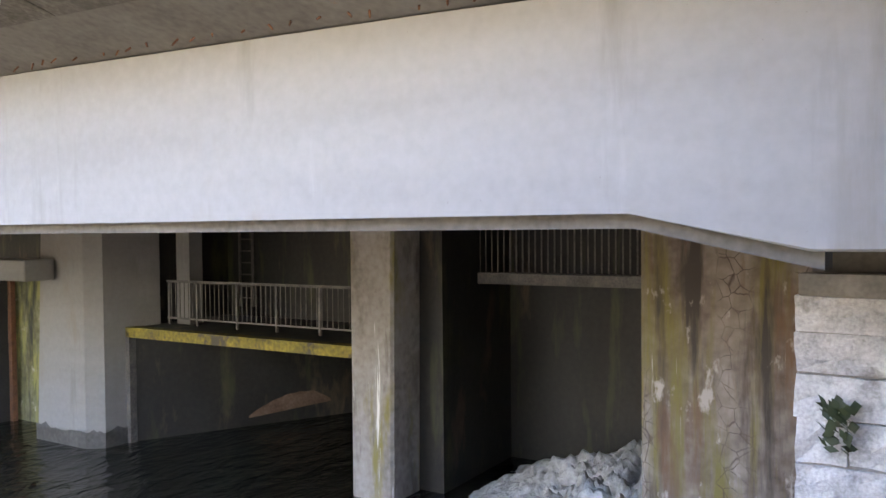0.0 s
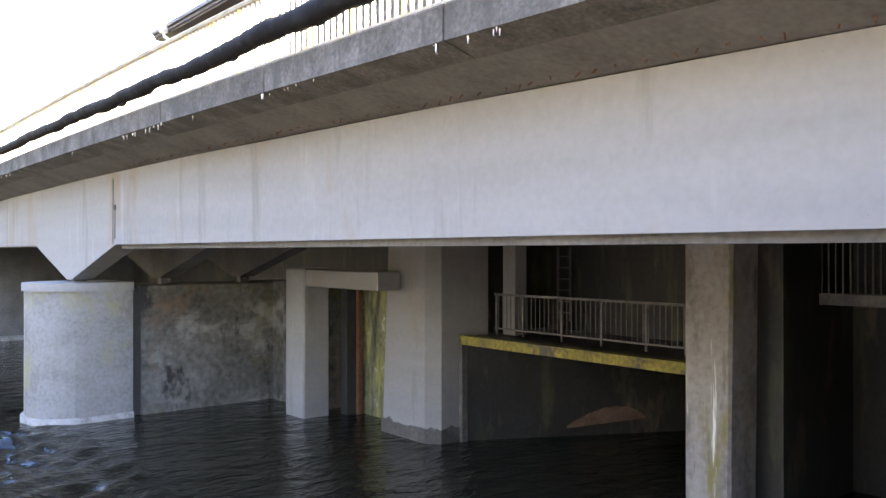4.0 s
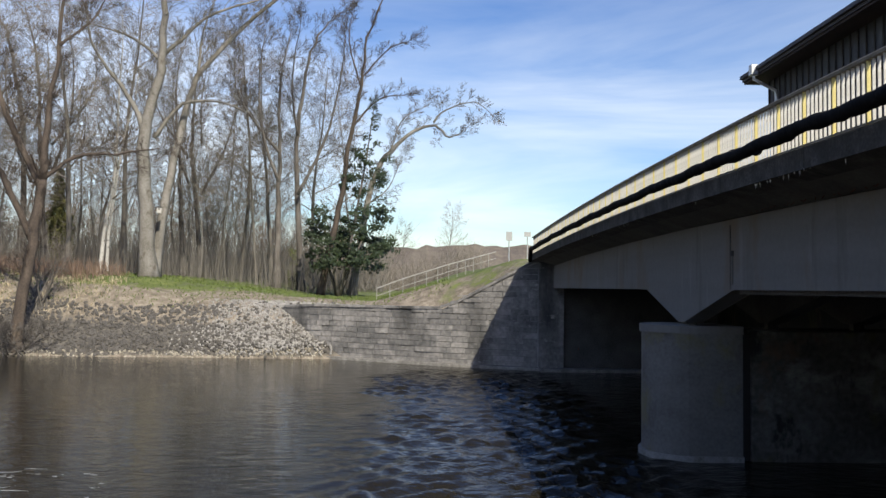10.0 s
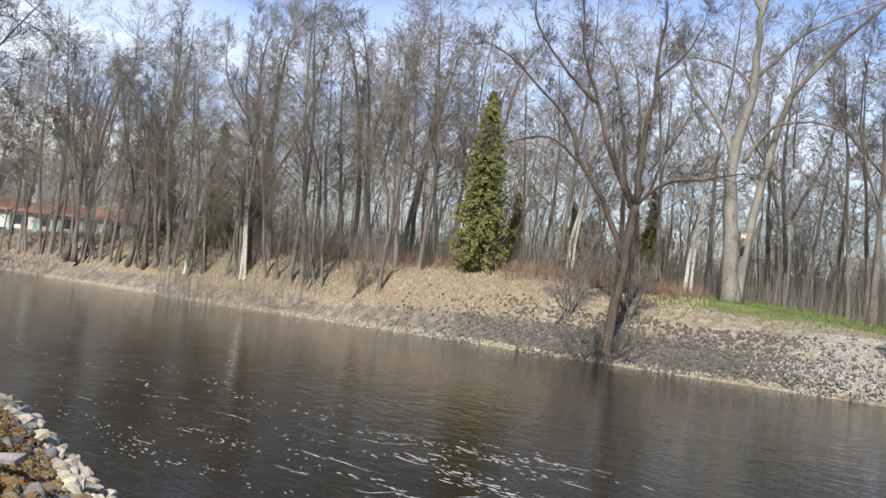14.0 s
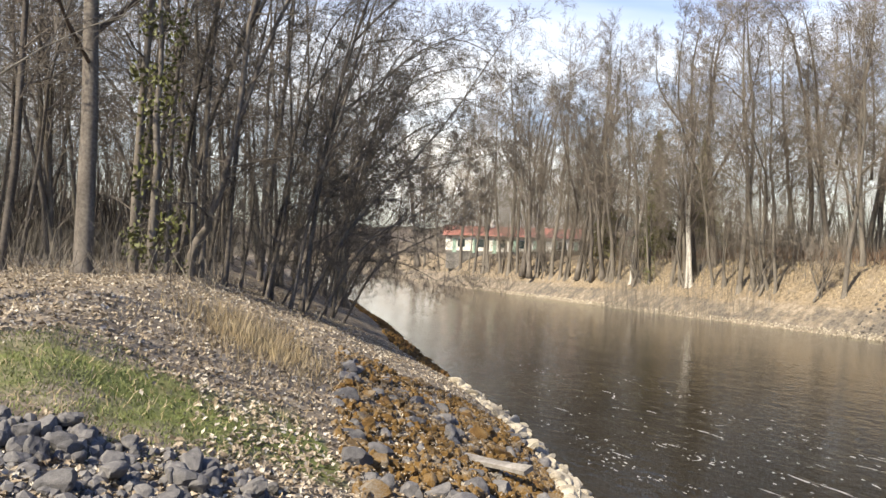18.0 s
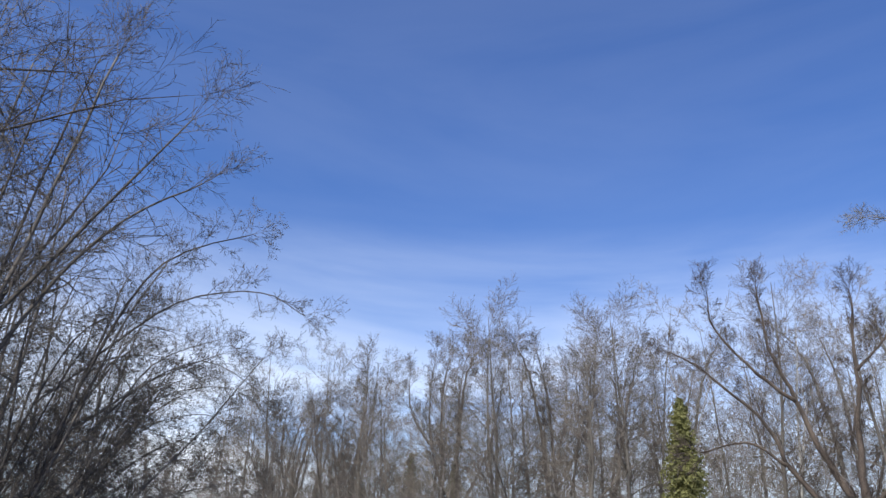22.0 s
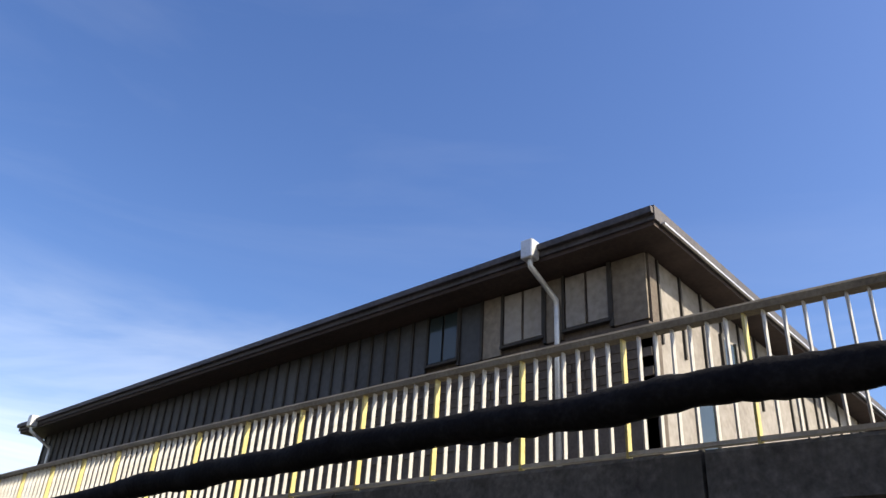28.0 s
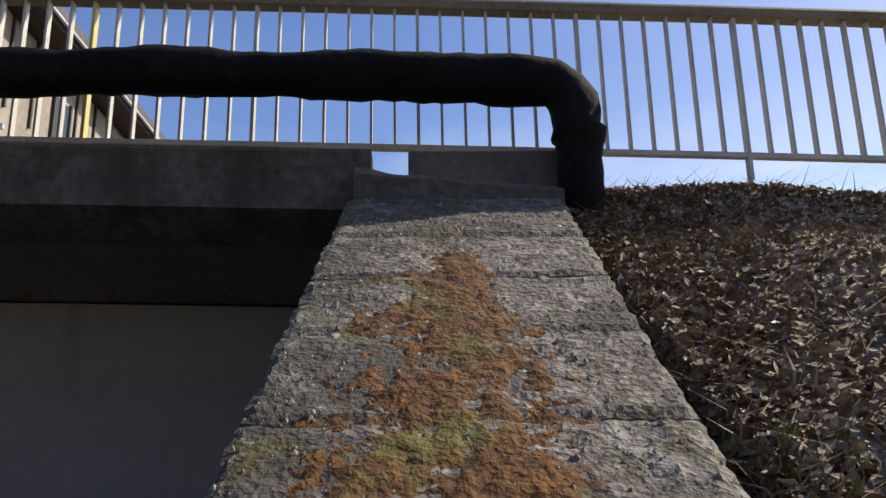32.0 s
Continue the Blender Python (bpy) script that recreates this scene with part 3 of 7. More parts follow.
def land():
    xs = np.unique(np.concatenate([np.arange(-30, 8, 0.3), np.arange(-90, -30, 1.2), np.arange(8, 40, 2), np.arange(-400, -90, 12), np.arange(40, 401, 30)]).round(2))
    ys = np.unique(np.concatenate([np.arange(-10, 12, 0.3), np.arange(12, 37, 1.5), np.arange(37, 56, 0.6), np.arange(56, 110, 4), np.arange(110, 700, 40), np.arange(-60, -10, 4), np.arange(-400, -60, 40)]).round(2))
    X, Y = np.meshgrid(xs, ys)
    Z = land_z(X, Y)
    nx, ny = len(xs), len(ys)
    verts = np.stack([X, Y, Z], -1).reshape(-1, 3).tolist()
    faces = [(j * nx + i, j * nx + i + 1, (j + 1) * nx + i + 1, (j + 1) * nx + i) for j in range(ny - 1) for i in range(nx - 1)]
    ob = mesh_object("ground", verts, faces, GROUND, smooth=True)
    col = ob.data.color_attributes.new("cover", "FLOAT_COLOR", "POINT")
    x, y = X.ravel(), Y.ravel()
    d = np.interp(x, NEAR_X, NEAR_Y) - y
    e = y - np.interp(x, FAR_X, FAR_Y)
    # red: turf, green: dry grass, blue: rubble
    turf = np.clip(0.66 * np.clip((x + 28) / 8, 0, 1) * np.clip((e - 4.5) / 2, 0, 1), 0, 1) + 0.62 * (d > 3.2) * np.exp(-((x + 9) / 2.0) ** 2) * (y > -3.2) * (y < 2.2) + 0.4 * (x > 0) * (d > 0) * (y < -2.6)
    turf = turf + 0.5 * (e > 2) * np.clip((x + 2) / 3, 0, 1)
    dry = 0.6 * (e > 1.5) * np.clip((-20 - x) / 10, 0, 1) + 0.34 * (d > 3) * (x < -8)
    rub = 0.5 * (e > 0) * (e < 2.0) + 0.5 * (e > 0) * np.clip((4.2 - e) / 1.5, 0, 1) * np.exp(-((x + 19) / 11) ** 2) + 0.4 * (d > 0) * (d < 2.5) * (x < 0.5)
    data = np.stack([turf, dry, rub, np.ones_like(x)], -1).clip(0, 1)
    col.data.foreach_set("color", data.ravel().astype(np.float32))
    return tagged(ob, "river banks of turf, leaf litter and dry grass", "ground", kind="structure")


land()


def water():
    xs = np.unique(np.concatenate([np.arange(-5, 5.6, 0.1), np.arange(-14, -5, 0.4), np.arange(-400, -14, 12), np.arange(6, 61, 6)]).round(3))
    ys = np.unique(np.concatenate([np.arange(8, 38, 0.1), np.arange(-40, 8, 2.0), np.arange(38, 91, 4)]).round(3))
    X, Y = np.meshgrid(xs, ys)
    rng = np.random.default_rng(17)
    Z = np.zeros_like(X)
    for k in range(22):
        length = rng.uniform(0.38, 1.1)
        a = rng.uniform(-1.1, 1.1) + math.pi / 2
        ph = X * math.cos(a) + Y * math.sin(a) + 0.35 * np.sin(X * rng.uniform(0.5, 1.3) + rng.uniform(0, 6)) + 0.3 * np.sin(Y * rng.uniform(0.4, 1.1) + rng.uniform(0, 6))
        Z += 0.0165 * length * np.sin(ph * 2 * math.pi / length + rng.uniform(0, 6.28))
    edge = X + 0.5 * np.sin(Y * 0.45) + 0.35 * np.sin(Y * 1.3 + 2)
    gust = 0.75 + 0.3 * np.sin(X * 0.9 + 1.2 * np.sin(Y * 0.33)) * np.sin(Y * 0.41 + 0.8 * np.sin(X * 0.7))
    Z *= np.clip((edge + 2.6) / 1.6, 0, 1) * np.clip((5.4 - X) / 1.0, 0, 1) * np.clip((Y - 8.2) / 3, 0, 1) * np.clip((37.5 - Y) / 2, 0, 1) * gust
    nx, ny = len(xs), len(ys)
    verts = np.stack([X, Y, Z], -1).reshape(-1, 3).tolist()
    faces = [(j * nx + i, j * nx + i + 1, (j + 1) * nx + i + 1, (j + 1) * nx + i) for j in range(ny - 1) for i in range(nx - 1)]
    return tagged(mesh_object("water", verts, faces, WATER, smooth=True), "brown rippled river water reflecting the sky", "river", kind="structure")


water()


# ---------------------------------------------------------------- the bridge
XF, XG = 4.5, 5.4          # plane of the fascia, plane of the outer girder
XB = 11.3                  # far side of the deck
ZB = 3.76                  # underside of the girders
YN, YE = -1.3, 37.0        # near and far end of the deck


def camber(y):
    return -0.25 * ((y - 17) / 17) ** 2


DECK_Y = [YN + (YE + 1.0 - YN) * i / 40 for i in range(41)]


def girder_mesh(bm, x0, x1):
    bottom = [(YN, 3.56), (0.0, 3.56), (0.85, ZB), (15.5, ZB), (18.45, 3.0), (18.85, 3.0), (21.5, ZB), (YE, ZB)]
    top = [(y, 5.12 + camber(y)) for y in (YE, 30, 24, 18, 12, 6, 2, YN)]
    prism(bm, bottom + top, x0, x1)


bridge = empty("road_bridge", "weathered pale concrete road bridge over the river", "bridge", kind="structure")
bm = bmesh.new()
girder_mesh(bm, XG, XG + 0.45)
girder = part("outer_girder", bm, CONCRETE, bridge, "pale concrete girder with a V-shaped haunch over the pier", 0.012)
# sole in the underside tone, darkened for shade
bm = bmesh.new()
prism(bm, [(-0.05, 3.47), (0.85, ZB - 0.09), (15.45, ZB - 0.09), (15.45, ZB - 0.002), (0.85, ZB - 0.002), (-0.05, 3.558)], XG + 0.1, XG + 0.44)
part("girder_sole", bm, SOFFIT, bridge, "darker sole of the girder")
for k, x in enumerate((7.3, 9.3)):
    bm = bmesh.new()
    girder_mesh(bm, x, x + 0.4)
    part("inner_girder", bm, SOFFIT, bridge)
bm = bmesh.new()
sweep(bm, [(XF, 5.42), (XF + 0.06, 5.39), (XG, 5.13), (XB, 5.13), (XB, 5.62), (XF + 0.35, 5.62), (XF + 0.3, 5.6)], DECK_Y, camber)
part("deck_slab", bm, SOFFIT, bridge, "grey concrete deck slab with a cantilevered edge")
# edge beam in bays with open joints
for k in range(13):
    y0, y1 = max(YN + k * 3.0 + 0.012, -0.74), min(YN + (k + 1) * 3.0 - 0.012, YE + 1)
    bm = bmesh.new()
    sweep(bm, [(XF - 0.02, 5.39), (XF + 0.04, 5.375), (XF + 0.33, 5.3), (XF + 0.33, 5.69), (XF, 5.69), (XF - 0.02, 5.665)], [y0, (y0 + y1) / 2, y1], camber)
    part("edge_beam", bm, FASCIA, bridge, "rough weathered concrete edge beam")
bm = bmesh.new()
sweep(bm, [(XF + 0.7, 5.622), (XB - 0.4, 5.622), (XB - 0.4, 5.66), (XF + 0.7, 5.66)], DECK_Y, camber)
part("road_surface", bm, ASPHALT, bridge)
# drain slot and vertical joint in the girder above the pier
bm = bmesh.new()
# shaded inside of the drain as a black block
box(bm, XG - 0.02, XG - 0.003, 15.47, 15.6, 4.4, 4.5)
part("drain_hole_shade", bm, BLACK, girder)
bm = bmesh.new()
box(bm, XG - 0.012, XG - 0.003, 15.5, 15.54, 3.85, 4.4)
box(bm, XG - 0.012, XG - 0.003, 15.62, 15.66, ZB, 5.0)
part("joint_strip", bm, SOFFIT, girder)

# lime icicles and rusty bar ends under the cantilever
rng = random.Random(5)
V, F = [], []
for k in range(50):
    c = rng.choice((7.3, 8.0, 11.0, 11.6, 12.2, 4.4, 15.0, 20, 24))
    y = c + rng.gauss(0, 0.35)
    z = 5.395 + camber(y)
    h = rng.uniform(0.015, 0.09)
    x = XF + rng.uniform(-0.012, 0.03)
    p = Vector((x, y, z))
    tube(V, F, [p + Vector((0, 0, 0.01)), p - Vector((0, 0, h * 0.5)), p - Vector((0, 0, h))], [0.008, 0.005, 0.001], 4, False)
tagged(mesh_object("lime_icicles", V, F, ICICLE, bridge), kind="stuff")
V, F = [], []
for k in range(70):
    y = -0.8 + k * 0.22 + rng.uniform(-0.08, 0.08)
    p = Vector((XG - 0.12 + rng.uniform(-0.06, 0.04), y, 5.15 + camber(y)))
    tube(V, F, [p, p + Vector((rng.uniform(-0.05, 0.02), rng.uniform(-0.05, 0.05), -rng.uniform(0.01, 0.05)))], [0.008, 0.006], 4)
RUST = mat("rust", [(0.05, 0.022, 0.012), (0.14, 0.055, 0.025)], 9, 0.9, 0.2, 40)
tagged(mesh_object("rusty_bar_ends", V, F, RUST, bridge), kind="stuff")

# railing: posts, bars, handrail and lower rail
railing = empty("bridge_railing", "painted steel railing with close upright bars along the bridge edge", "railing", at=(XF + 0.12, 0, 5.55))
RX = XF + 0.12


def rail_run(name, section, y0, y1, material, label):
    bm = bmesh.new()
    sweep(bm, section, [y0 + (y1 - y0) * i / 40 for i in range(41)], camber)
    ob = part(name, bm, material, railing, label)
    ob.matrix_parent_inverse = railing.matrix_world.inverted()
    ob.location = (-RX, 0, -5.55)
    return ob


rail_run("handrail", [(RX - 0.04, 6.485), (RX + 0.04, 6.485), (RX + 0.045, 6.525), (RX + 0.03, 6.545), (RX - 0.03, 6.545), (RX - 0.045, 6.525)], -7.0, YE + 1, HANDRAIL, "brown-grey flat handrail")
rail_run("lower_rail", [(RX - 0.02, 5.735), (RX + 0.02, 5.735), (RX + 0.02, 5.76), (RX - 0.02, 5.76)], -7.0, YE + 1, RAILPAINT, "thin lower rail")
bm = bmesh.new()
box(bm, -0.019, 0.019, -0.006, 0.006, 0, 0.74)
me_bar = bpy.data.meshes.new("bar")
bm.to_mesh(me_bar)
bm.free()
me_bar.materials.append(RAILPAINT)
bm = bmesh.new()
box(bm, -0.024, 0.024, -0.008, 0.008, -0.13, 0.74)
me_post = bpy.data.meshes.new("post")
bm.to_mesh(me_post)
bm.free()
me_post.materials.append(YELLOWPAINT)
# copy without the yellow, standing for posts seen from their shaded side
me_post_shaded = me_post.copy()
me_post_shaded.materials[0] = RAILPAINT
V, F = [], []
step = 0.795 / 7
k0 = int((-7.0 - 0.63) / step)
for k in range(k0, int((YE + 0.9 - 0.63) / step)):
    y = 0.63 + k * step
    z = 5.75 + camber(y)
    if k % 7 == 0:
        piece("post", me_post if y > 0.3 else me_post_shaded, railing, Matrix.Translation((0, y, z - 5.55)))
    elif y < 20:
        piece("bar", me_bar, railing, Matrix.Translation((0, y, z - 5.55)))
    else:
        bmv = len(V)
        for dz in (0, 0.74):
            for dx, dy in ((-0.019, -0.006), (0.019, -0.006), (0.019, 0.006), (-0.019, 0.006)):
                V.append((dx, y + dy, z - 5.55 + dz))
        F += [(bmv + a, bmv + b, bmv + b + 4, bmv + a + 4) for a, b in ((0, 1), (1, 2), (2, 3), (3, 0))]
tagged(mesh_object("infill", V, F, RAILPAINT, railing), kind="stuff")

# lagged pipe along the outside of the railing, with the bend down at its near end
rng = random.Random(11)
pts, rad = [], []
y = YE - 0.2
PX = XF - 0.14
pts.append(Vector((PX + 0.02, YE + 0.25, 5.0))); rad.append(0.09)
while y > -1.46:
    base = float(np.interp(y, [-2, 6, 9, 37], [5.985, 5.975, 5.9, 5.87])) + camber(y)
    bulge = 0.012 * math.sin(y * 1.9) + 0.008 * math.sin(y * 4.3 + 1) + 0.03 * math.exp(-((y + 0.75) / 0.45) ** 2) - 0.02 * math.exp(-((y - 0.9) / 0.5) ** 2)
    sag = 0.018 * max(0, noise.noise((y * 1.1, 3.3, 0))) + 0.01 * noise.noise((y * 3.7, 1.3, 0))
    pts.append(Vector((PX + rng.uniform(-0.005, 0.005), y, base + bulge - sag * 0.6)))
    rad.append(float(np.interp(y, [6, 10], [0.108, 0.094])) + rng.uniform(-0.005, 0.005) + 0.005 * math.sin(y * 7) + sag)
    y -= 0.075
ZP = pts[-1].z
for a in (25, 50, 75, 90):
    r = radians(a)
    pts.append(Vector((PX, -1.5 - 0.17 * math.sin(r), ZP - 0.17 * (1 - math.cos(r)))))
    rad.append(0.112 if a < 60 else 0.118)
for z, r in ((5.46, 0.108), (5.42, 0.128), (5.38, 0.106), (5.32, 0.1), (5.25, 0.102), (5.15, 0.1), (4.9, 0.1)):
    pts.append(Vector((PX, -1.67 + rng.uniform(-0.01, 0.01), z)))
    rad.append(r)
V, F = [], []
tube(V, F, pts, rad, 14)
for i, v in enumerate(V):
    k = 1 + 0.09 * noise.noise((v[0] * 11, v[1] * 11, v[2] * 11)) + 0.05 * noise.noise((v[0] * 29, v[1] * 29, v[2] * 29))
    c = pts[i // 14]
    V[i] = (c.x + (v[0] - c.x) * k, c.y + (v[1] - c.y) * k, c.z + (v[2] - c.z) * k)
pipe = empty("lagged_pipe", "thick black lagged pipe hung along the bridge railing", "pipe")
mesh_object("lagging", V, F, RUBBER, pipe, smooth=True)
# torn flaps of the lagging hanging below
for y, w, h in ((2.95, 0.09, 0.05), (3.2, 0.16, 0.035), (-0.98, 0.12, 0.03), (5.4, 0.1, 0.04), (8.2, 0.14, 0.05), (11.9, 0.2, 0.06)):
    base = float(np.interp(y, [-2, 6, 9, 37], [5.985, 5.975, 5.9, 5.87])) + camber(y) - 0.09
    bm = bmesh.new()
    prism(bm, [(y - w, base), (y - w * 0.5, base - h * 0.8), (y, base - h), (y + w * 0.6, base - h * 0.6), (y + w, base)], PX - 0.02, PX + 0.015)
    part("torn_flap", bm, RUBBER, pipe)
# ---------------------------------------------------------------- pier and abutments
pier = empty("bridge_pier", "round-nosed concrete pier standing in the river", "bridge pier", kind="structure")


def stadium(bm, cx, r, y_c, x_end, z0, z1, grow=0.0):
    pts = []
    for i in range(17):
        a = math.pi / 2 + math.pi * i / 16
        pts.append((cx + (r + grow) * math.cos(a), y_c + (r + grow) * math.sin(a)))
    pts += [(x_end, y_c - r - grow), (x_end, y_c + r + grow)]
    a = [bm.verts.new((x, y, z0)) for x, y in pts]
    b = [bm.verts.new((x, y, z1)) for x, y in pts]
    n = len(pts)
    bm.faces.new(a[::-1])
    bm.faces.new(b)
    for i in range(n):
        bm.faces.new((a[i], a[(i + 1) % n], b[(i + 1) % n], b[i]))


bm = bmesh.new()
stadium(bm, 5.5, 0.95, 18.75, 6.5, -1.5, 2.78)
part("pier_nose", bm, PIER, pier, "smooth concrete round nose")
bm = bmesh.new()
stadium(bm, 5.5, 0.95, 18.75, 6.5, 2.78, 2.95, 0.05)
part("pier_cap", bm, CONCRETE, pier)
bm = bmesh.new()
stadium(bm, 5.5, 0.95, 18.75, 6.5, -1.5, 0.12, 0.07)
part("pier_foot", bm, LIMEFOOT, pier, "pale limed ring at the waterline")
boxed("pier_wall", (6.72, 12.9, 17.85, 19.6, -1.5, 2.86), MOSSWALL, pier, "dark stained concrete pier wall", 0.02)
# black block for the shade in the gap behind the nose
boxed("pier_slot_shade", (6.5, 6.72, 17.95, 19.5, -1.5, 2.8), BLACK, pier)
for x in (5.62, 7.5, 9.5):
    boxed("bearing", (x - 0.12, x + 0.12, 18.55, 18.75, 2.86, 3.01), DARKSTEEL, pier)

# near abutment: granite facing in blocks, and the stained return wall under the girders
abut = empty("near_abutment", "granite-faced near bridge abutment with a stained concrete return wall", "abutment", kind="structure")
boxed("core", (7.12, 12.95, -9, 0.19, -1.5, 5.05), SOFFIT, abut)
boxed("return_wall", (7.6, 12.9, 0.2, 1.48, -1.5, 5.0), STAIN, abut, "concrete wall streaked with rust, lime and algae", 0.03)
rng = random.Random(3)
z = 0.2
for h in (0.31, 0.29, 0.3, 0.28, 0.32, 0.27, 0.24, 0.29, 0.27, 0.245, 0.235)[::1]:
    y = 0.25
    first = True
    while y > -1.6:
        w = rng.uniform(0.28, 0.62)
        bm = bmesh.new()
        g = 0.006
        x0 = 6.8 + rng.uniform(-0.02, 0.015)
        box(bm, x0, 7.1, max(y - w, -1.7) + g, y - (0 if first else g), z + g, z + h - g)
        for v in bm.verts:
            if v.co.x < 7:
                v.co += Vector((rng.uniform(-0.015, 0.015), rng.uniform(-0.012, 0.012), rng.uniform(-0.01, 0.01)))
        bmesh.ops.subdivide_edges(bm, edges=[e for e in bm.edges], cuts=2, use_grid_fill=True)
        for v in bm.verts:
            if v.co.x < 6.86:
                v.co += Vector((rng.uniform(-0.024, 0.014), rng.uniform(-0.005, 0.005), rng.uniform(-0.005, 0.005)))
        part("granite_block", bm, GRANITE, abut)
        y -= w
        first = False
    z += h
boxed("backing", (6.825, 7.0, -1.9, 0.235, -1.5, 3.38), MORTAR, abut)
boxed("curtain_wall", (5.3, 7.0, -9, -1.7, -1.5, 5.1), SOFFIT, abut)
# unseen slab and wall, added to keep sun from under the deck
boxed("unseen_sun_slab", (11.302, 40, -12, 5.5, 4.9, 5.5), ASPHALT, abut)
boxed("unseen_sun_wall", (13.45, 14, -12, 5.5, -1.5, 4.89), SOFFIT, abut)
boxed("bearing_shelf", (5.45, 7.0, -1.7, -0.35, 3.4, 3.53), SOFFIT, abut)
# small plant rooted in a joint of the granite
V, F = [], []
for k in range(60):
    a, h = rng.uniform(0, 6.28), rng.uniform(0, 0.28)
    p = Vector((6.74 + 0.05 * math.cos(a) - 0.03, 0.0 + 0.07 * math.sin(a), 2.42 + h - 0.1))
    q = p + Vector((rng.uniform(-0.04, 0.02), rng.uniform(-0.05, 0.05), rng.uniform(0.0, 0.07)))
    s = Vector((0, 0.02, 0.015))
    b = len(V)
    V += [tuple(p - s), tuple(q - s), tuple(q + s), tuple(p + s)]
    F.append((b, b + 1, b + 2, b + 3))
tagged(mesh_object("wall_plant", V, F, HOLLY), "small dark plant rooted in a granite joint", "plant")

# near wing wall with its sloping coping of slabs
wing = empty("near_wing_wall", "stone wing wall with a mossy sloping coping beside the bridge", "wing wall", kind="structure")


def wing_edge(x):
    """y of the river side and of the land side, and the height of the coping at x."""
    return -0.66 + (4.24 - x) * 0.045, -1.56 + (4.24 - x) * 0.03, 5.09 - (4.24 - x) * 0.63


cuts = [1.78, 2.22, 2.67, 3.05, 3.41, 3.77, 4.26]
rng = random.Random(8)
for a, b in zip(cuts, cuts[1:]):
    bm = bmesh.new()
    nx, ny = 20, 40
    grid = []
    lift = rng.uniform(-0.004, 0.004)
    for i in range(nx):
        x = a + 0.004 + (b - a - 0.008) * i / (nx - 1)
        y0, y1, z = wing_edge(x)
        row = []
        for j in range(ny):
            y = y0 + (y1 - y0) * j / (ny - 1)
            rough = noise.noise((x * 6, y * 6, 1)) * 0.006 + noise.noise((x * 23, y * 23, 4)) * 0.006 + noise.noise((x * 51, y * 51, 7)) * 0.006
            edge = -0.012 if j in (0, ny - 1) or i in (0, nx - 1) else 0
            row.append(bm.verts.new((x, y + rng.uniform(-0.008, 0.008), z + lift + rough + edge)))
        grid.append(row)
    for i in range(nx - 1):
        for j in range(ny - 1):
            bm.faces.new((grid[i][j], grid[i][j + 1], grid[i + 1][j + 1], grid[i + 1][j]))
    rim = [grid[i][0] for i in range(nx)] + [grid[-1][j] for j in range(1, ny)] + [grid[i][-1] for i in range(nx - 2, -1, -1)] + [grid[0][j] for j in range(ny - 2, 0, -1)]
    low = [bm.verts.new((v.co.x, v.co.y, v.co.z - 0.2)) for v in rim]
    for i in range(len(rim)):
        k = (i + 1) % len(rim)
        bm.faces.new((rim[i], rim[k], low[k], low[i]))
    bm.faces.new(low)
    part("coping_slab", bm, COPING, wing)
# a mat of moss grown together along the middle of the coping, thinning out upwards
V, F = [], []
nx, ny = 190, 80
for i in range(nx + 1):
    x = 1.82 + 1.75 * i / nx
    y0, y1, z = wing_edge(x)
    mid, wide = 0.48 - 0.03 * (x - 2.2), 0.3 - 0.085 * (x - 2.2)
    for j in range(ny + 1):
        f = 0.06 + 0.86 * j / ny
        y = y0 + (y1 - y0) * f
        grown = 0.6 - ((f - mid) / wide) ** 2 - 0.35 * max(0, x - 2.9) + 1.1 * noise.noise((x * 5, y * 6, 9)) + 1.0 * noise.noise((x * 19, y * 21, 3)) + 0.9 * noise.noise((x * 48, y * 48, 5))
        lift = max(-0.03, min(0.011, 0.012 * grown))
        V.append((x, y, z + lift + 0.006 * noise.noise((x * 70, y * 70, 2)) + 0.004 * noise.noise((x * 23, y * 23, 4))))
F = [(i * (ny + 1) + j, i * (ny + 1) + j + 1, (i + 1) * (ny + 1) + j + 1, (i + 1) * (ny + 1) + j) for i in range(nx) for j in range(ny)]
GRIT = mat("stone_grit", [(0.07, 0.058, 0.042), (0.19, 0.165, 0.125), (0.36, 0.33, 0.27)], 30.0, 0.9, 0, 70)
GV, GF = [], []
for k in range(2600):
    x, f = rng.uniform(1.8, 4.24), rng.uniform(0.01, 0.99)
    y0, y1, z = wing_edge(x)
    p = Vector((x, y0 + (y1 - y0) * f, z + rng.uniform(-0.004, 0.006)))
    r = 0.002 + 0.005 * rng.random() ** 2
    n = len(GV)
    GV += [tuple(p + Vector((rng.uniform(0.5, 1.2) * r * sx, rng.uniform(0.5, 1.2) * r * sy, 0.63 * r * sx - 0.004))) for sx, sy in ((-1, -1), (1, -1), (1, 1), (-1, 1))]
    GV.append(tuple(p + Vector((0, 0, r * rng.uniform(0.5, 1.1)))))
    GF += [(n + i, n + (i + 1) % 4, n + 4) for i in range(4)]
tagged(mesh_object("coping_grit", GV, GF, GRIT, wing), kind="stuff")
tagged(mesh_object("coping_moss", V, F, MOSS, smooth=True), "rust-brown mat of moss along the sloping coping", "moss", kind="stuff")
bm = bmesh.new()
y0, y1, _ = wing_edge(2.2)
prism(bm, [(y0 - 0.08, -1.5), (y1 + 0.08, -1.5), (y1 + 0.08, 0.0), (y0 - 0.08, 0.0)], 1.82, 4.4)
for v in bm.verts:
    if v.co.z > -0.1:
        v.co.z = wing_edge(v.co.x)[2] - 0.18
    v.co.y -= (v.co.x - 2.2) * 0.04
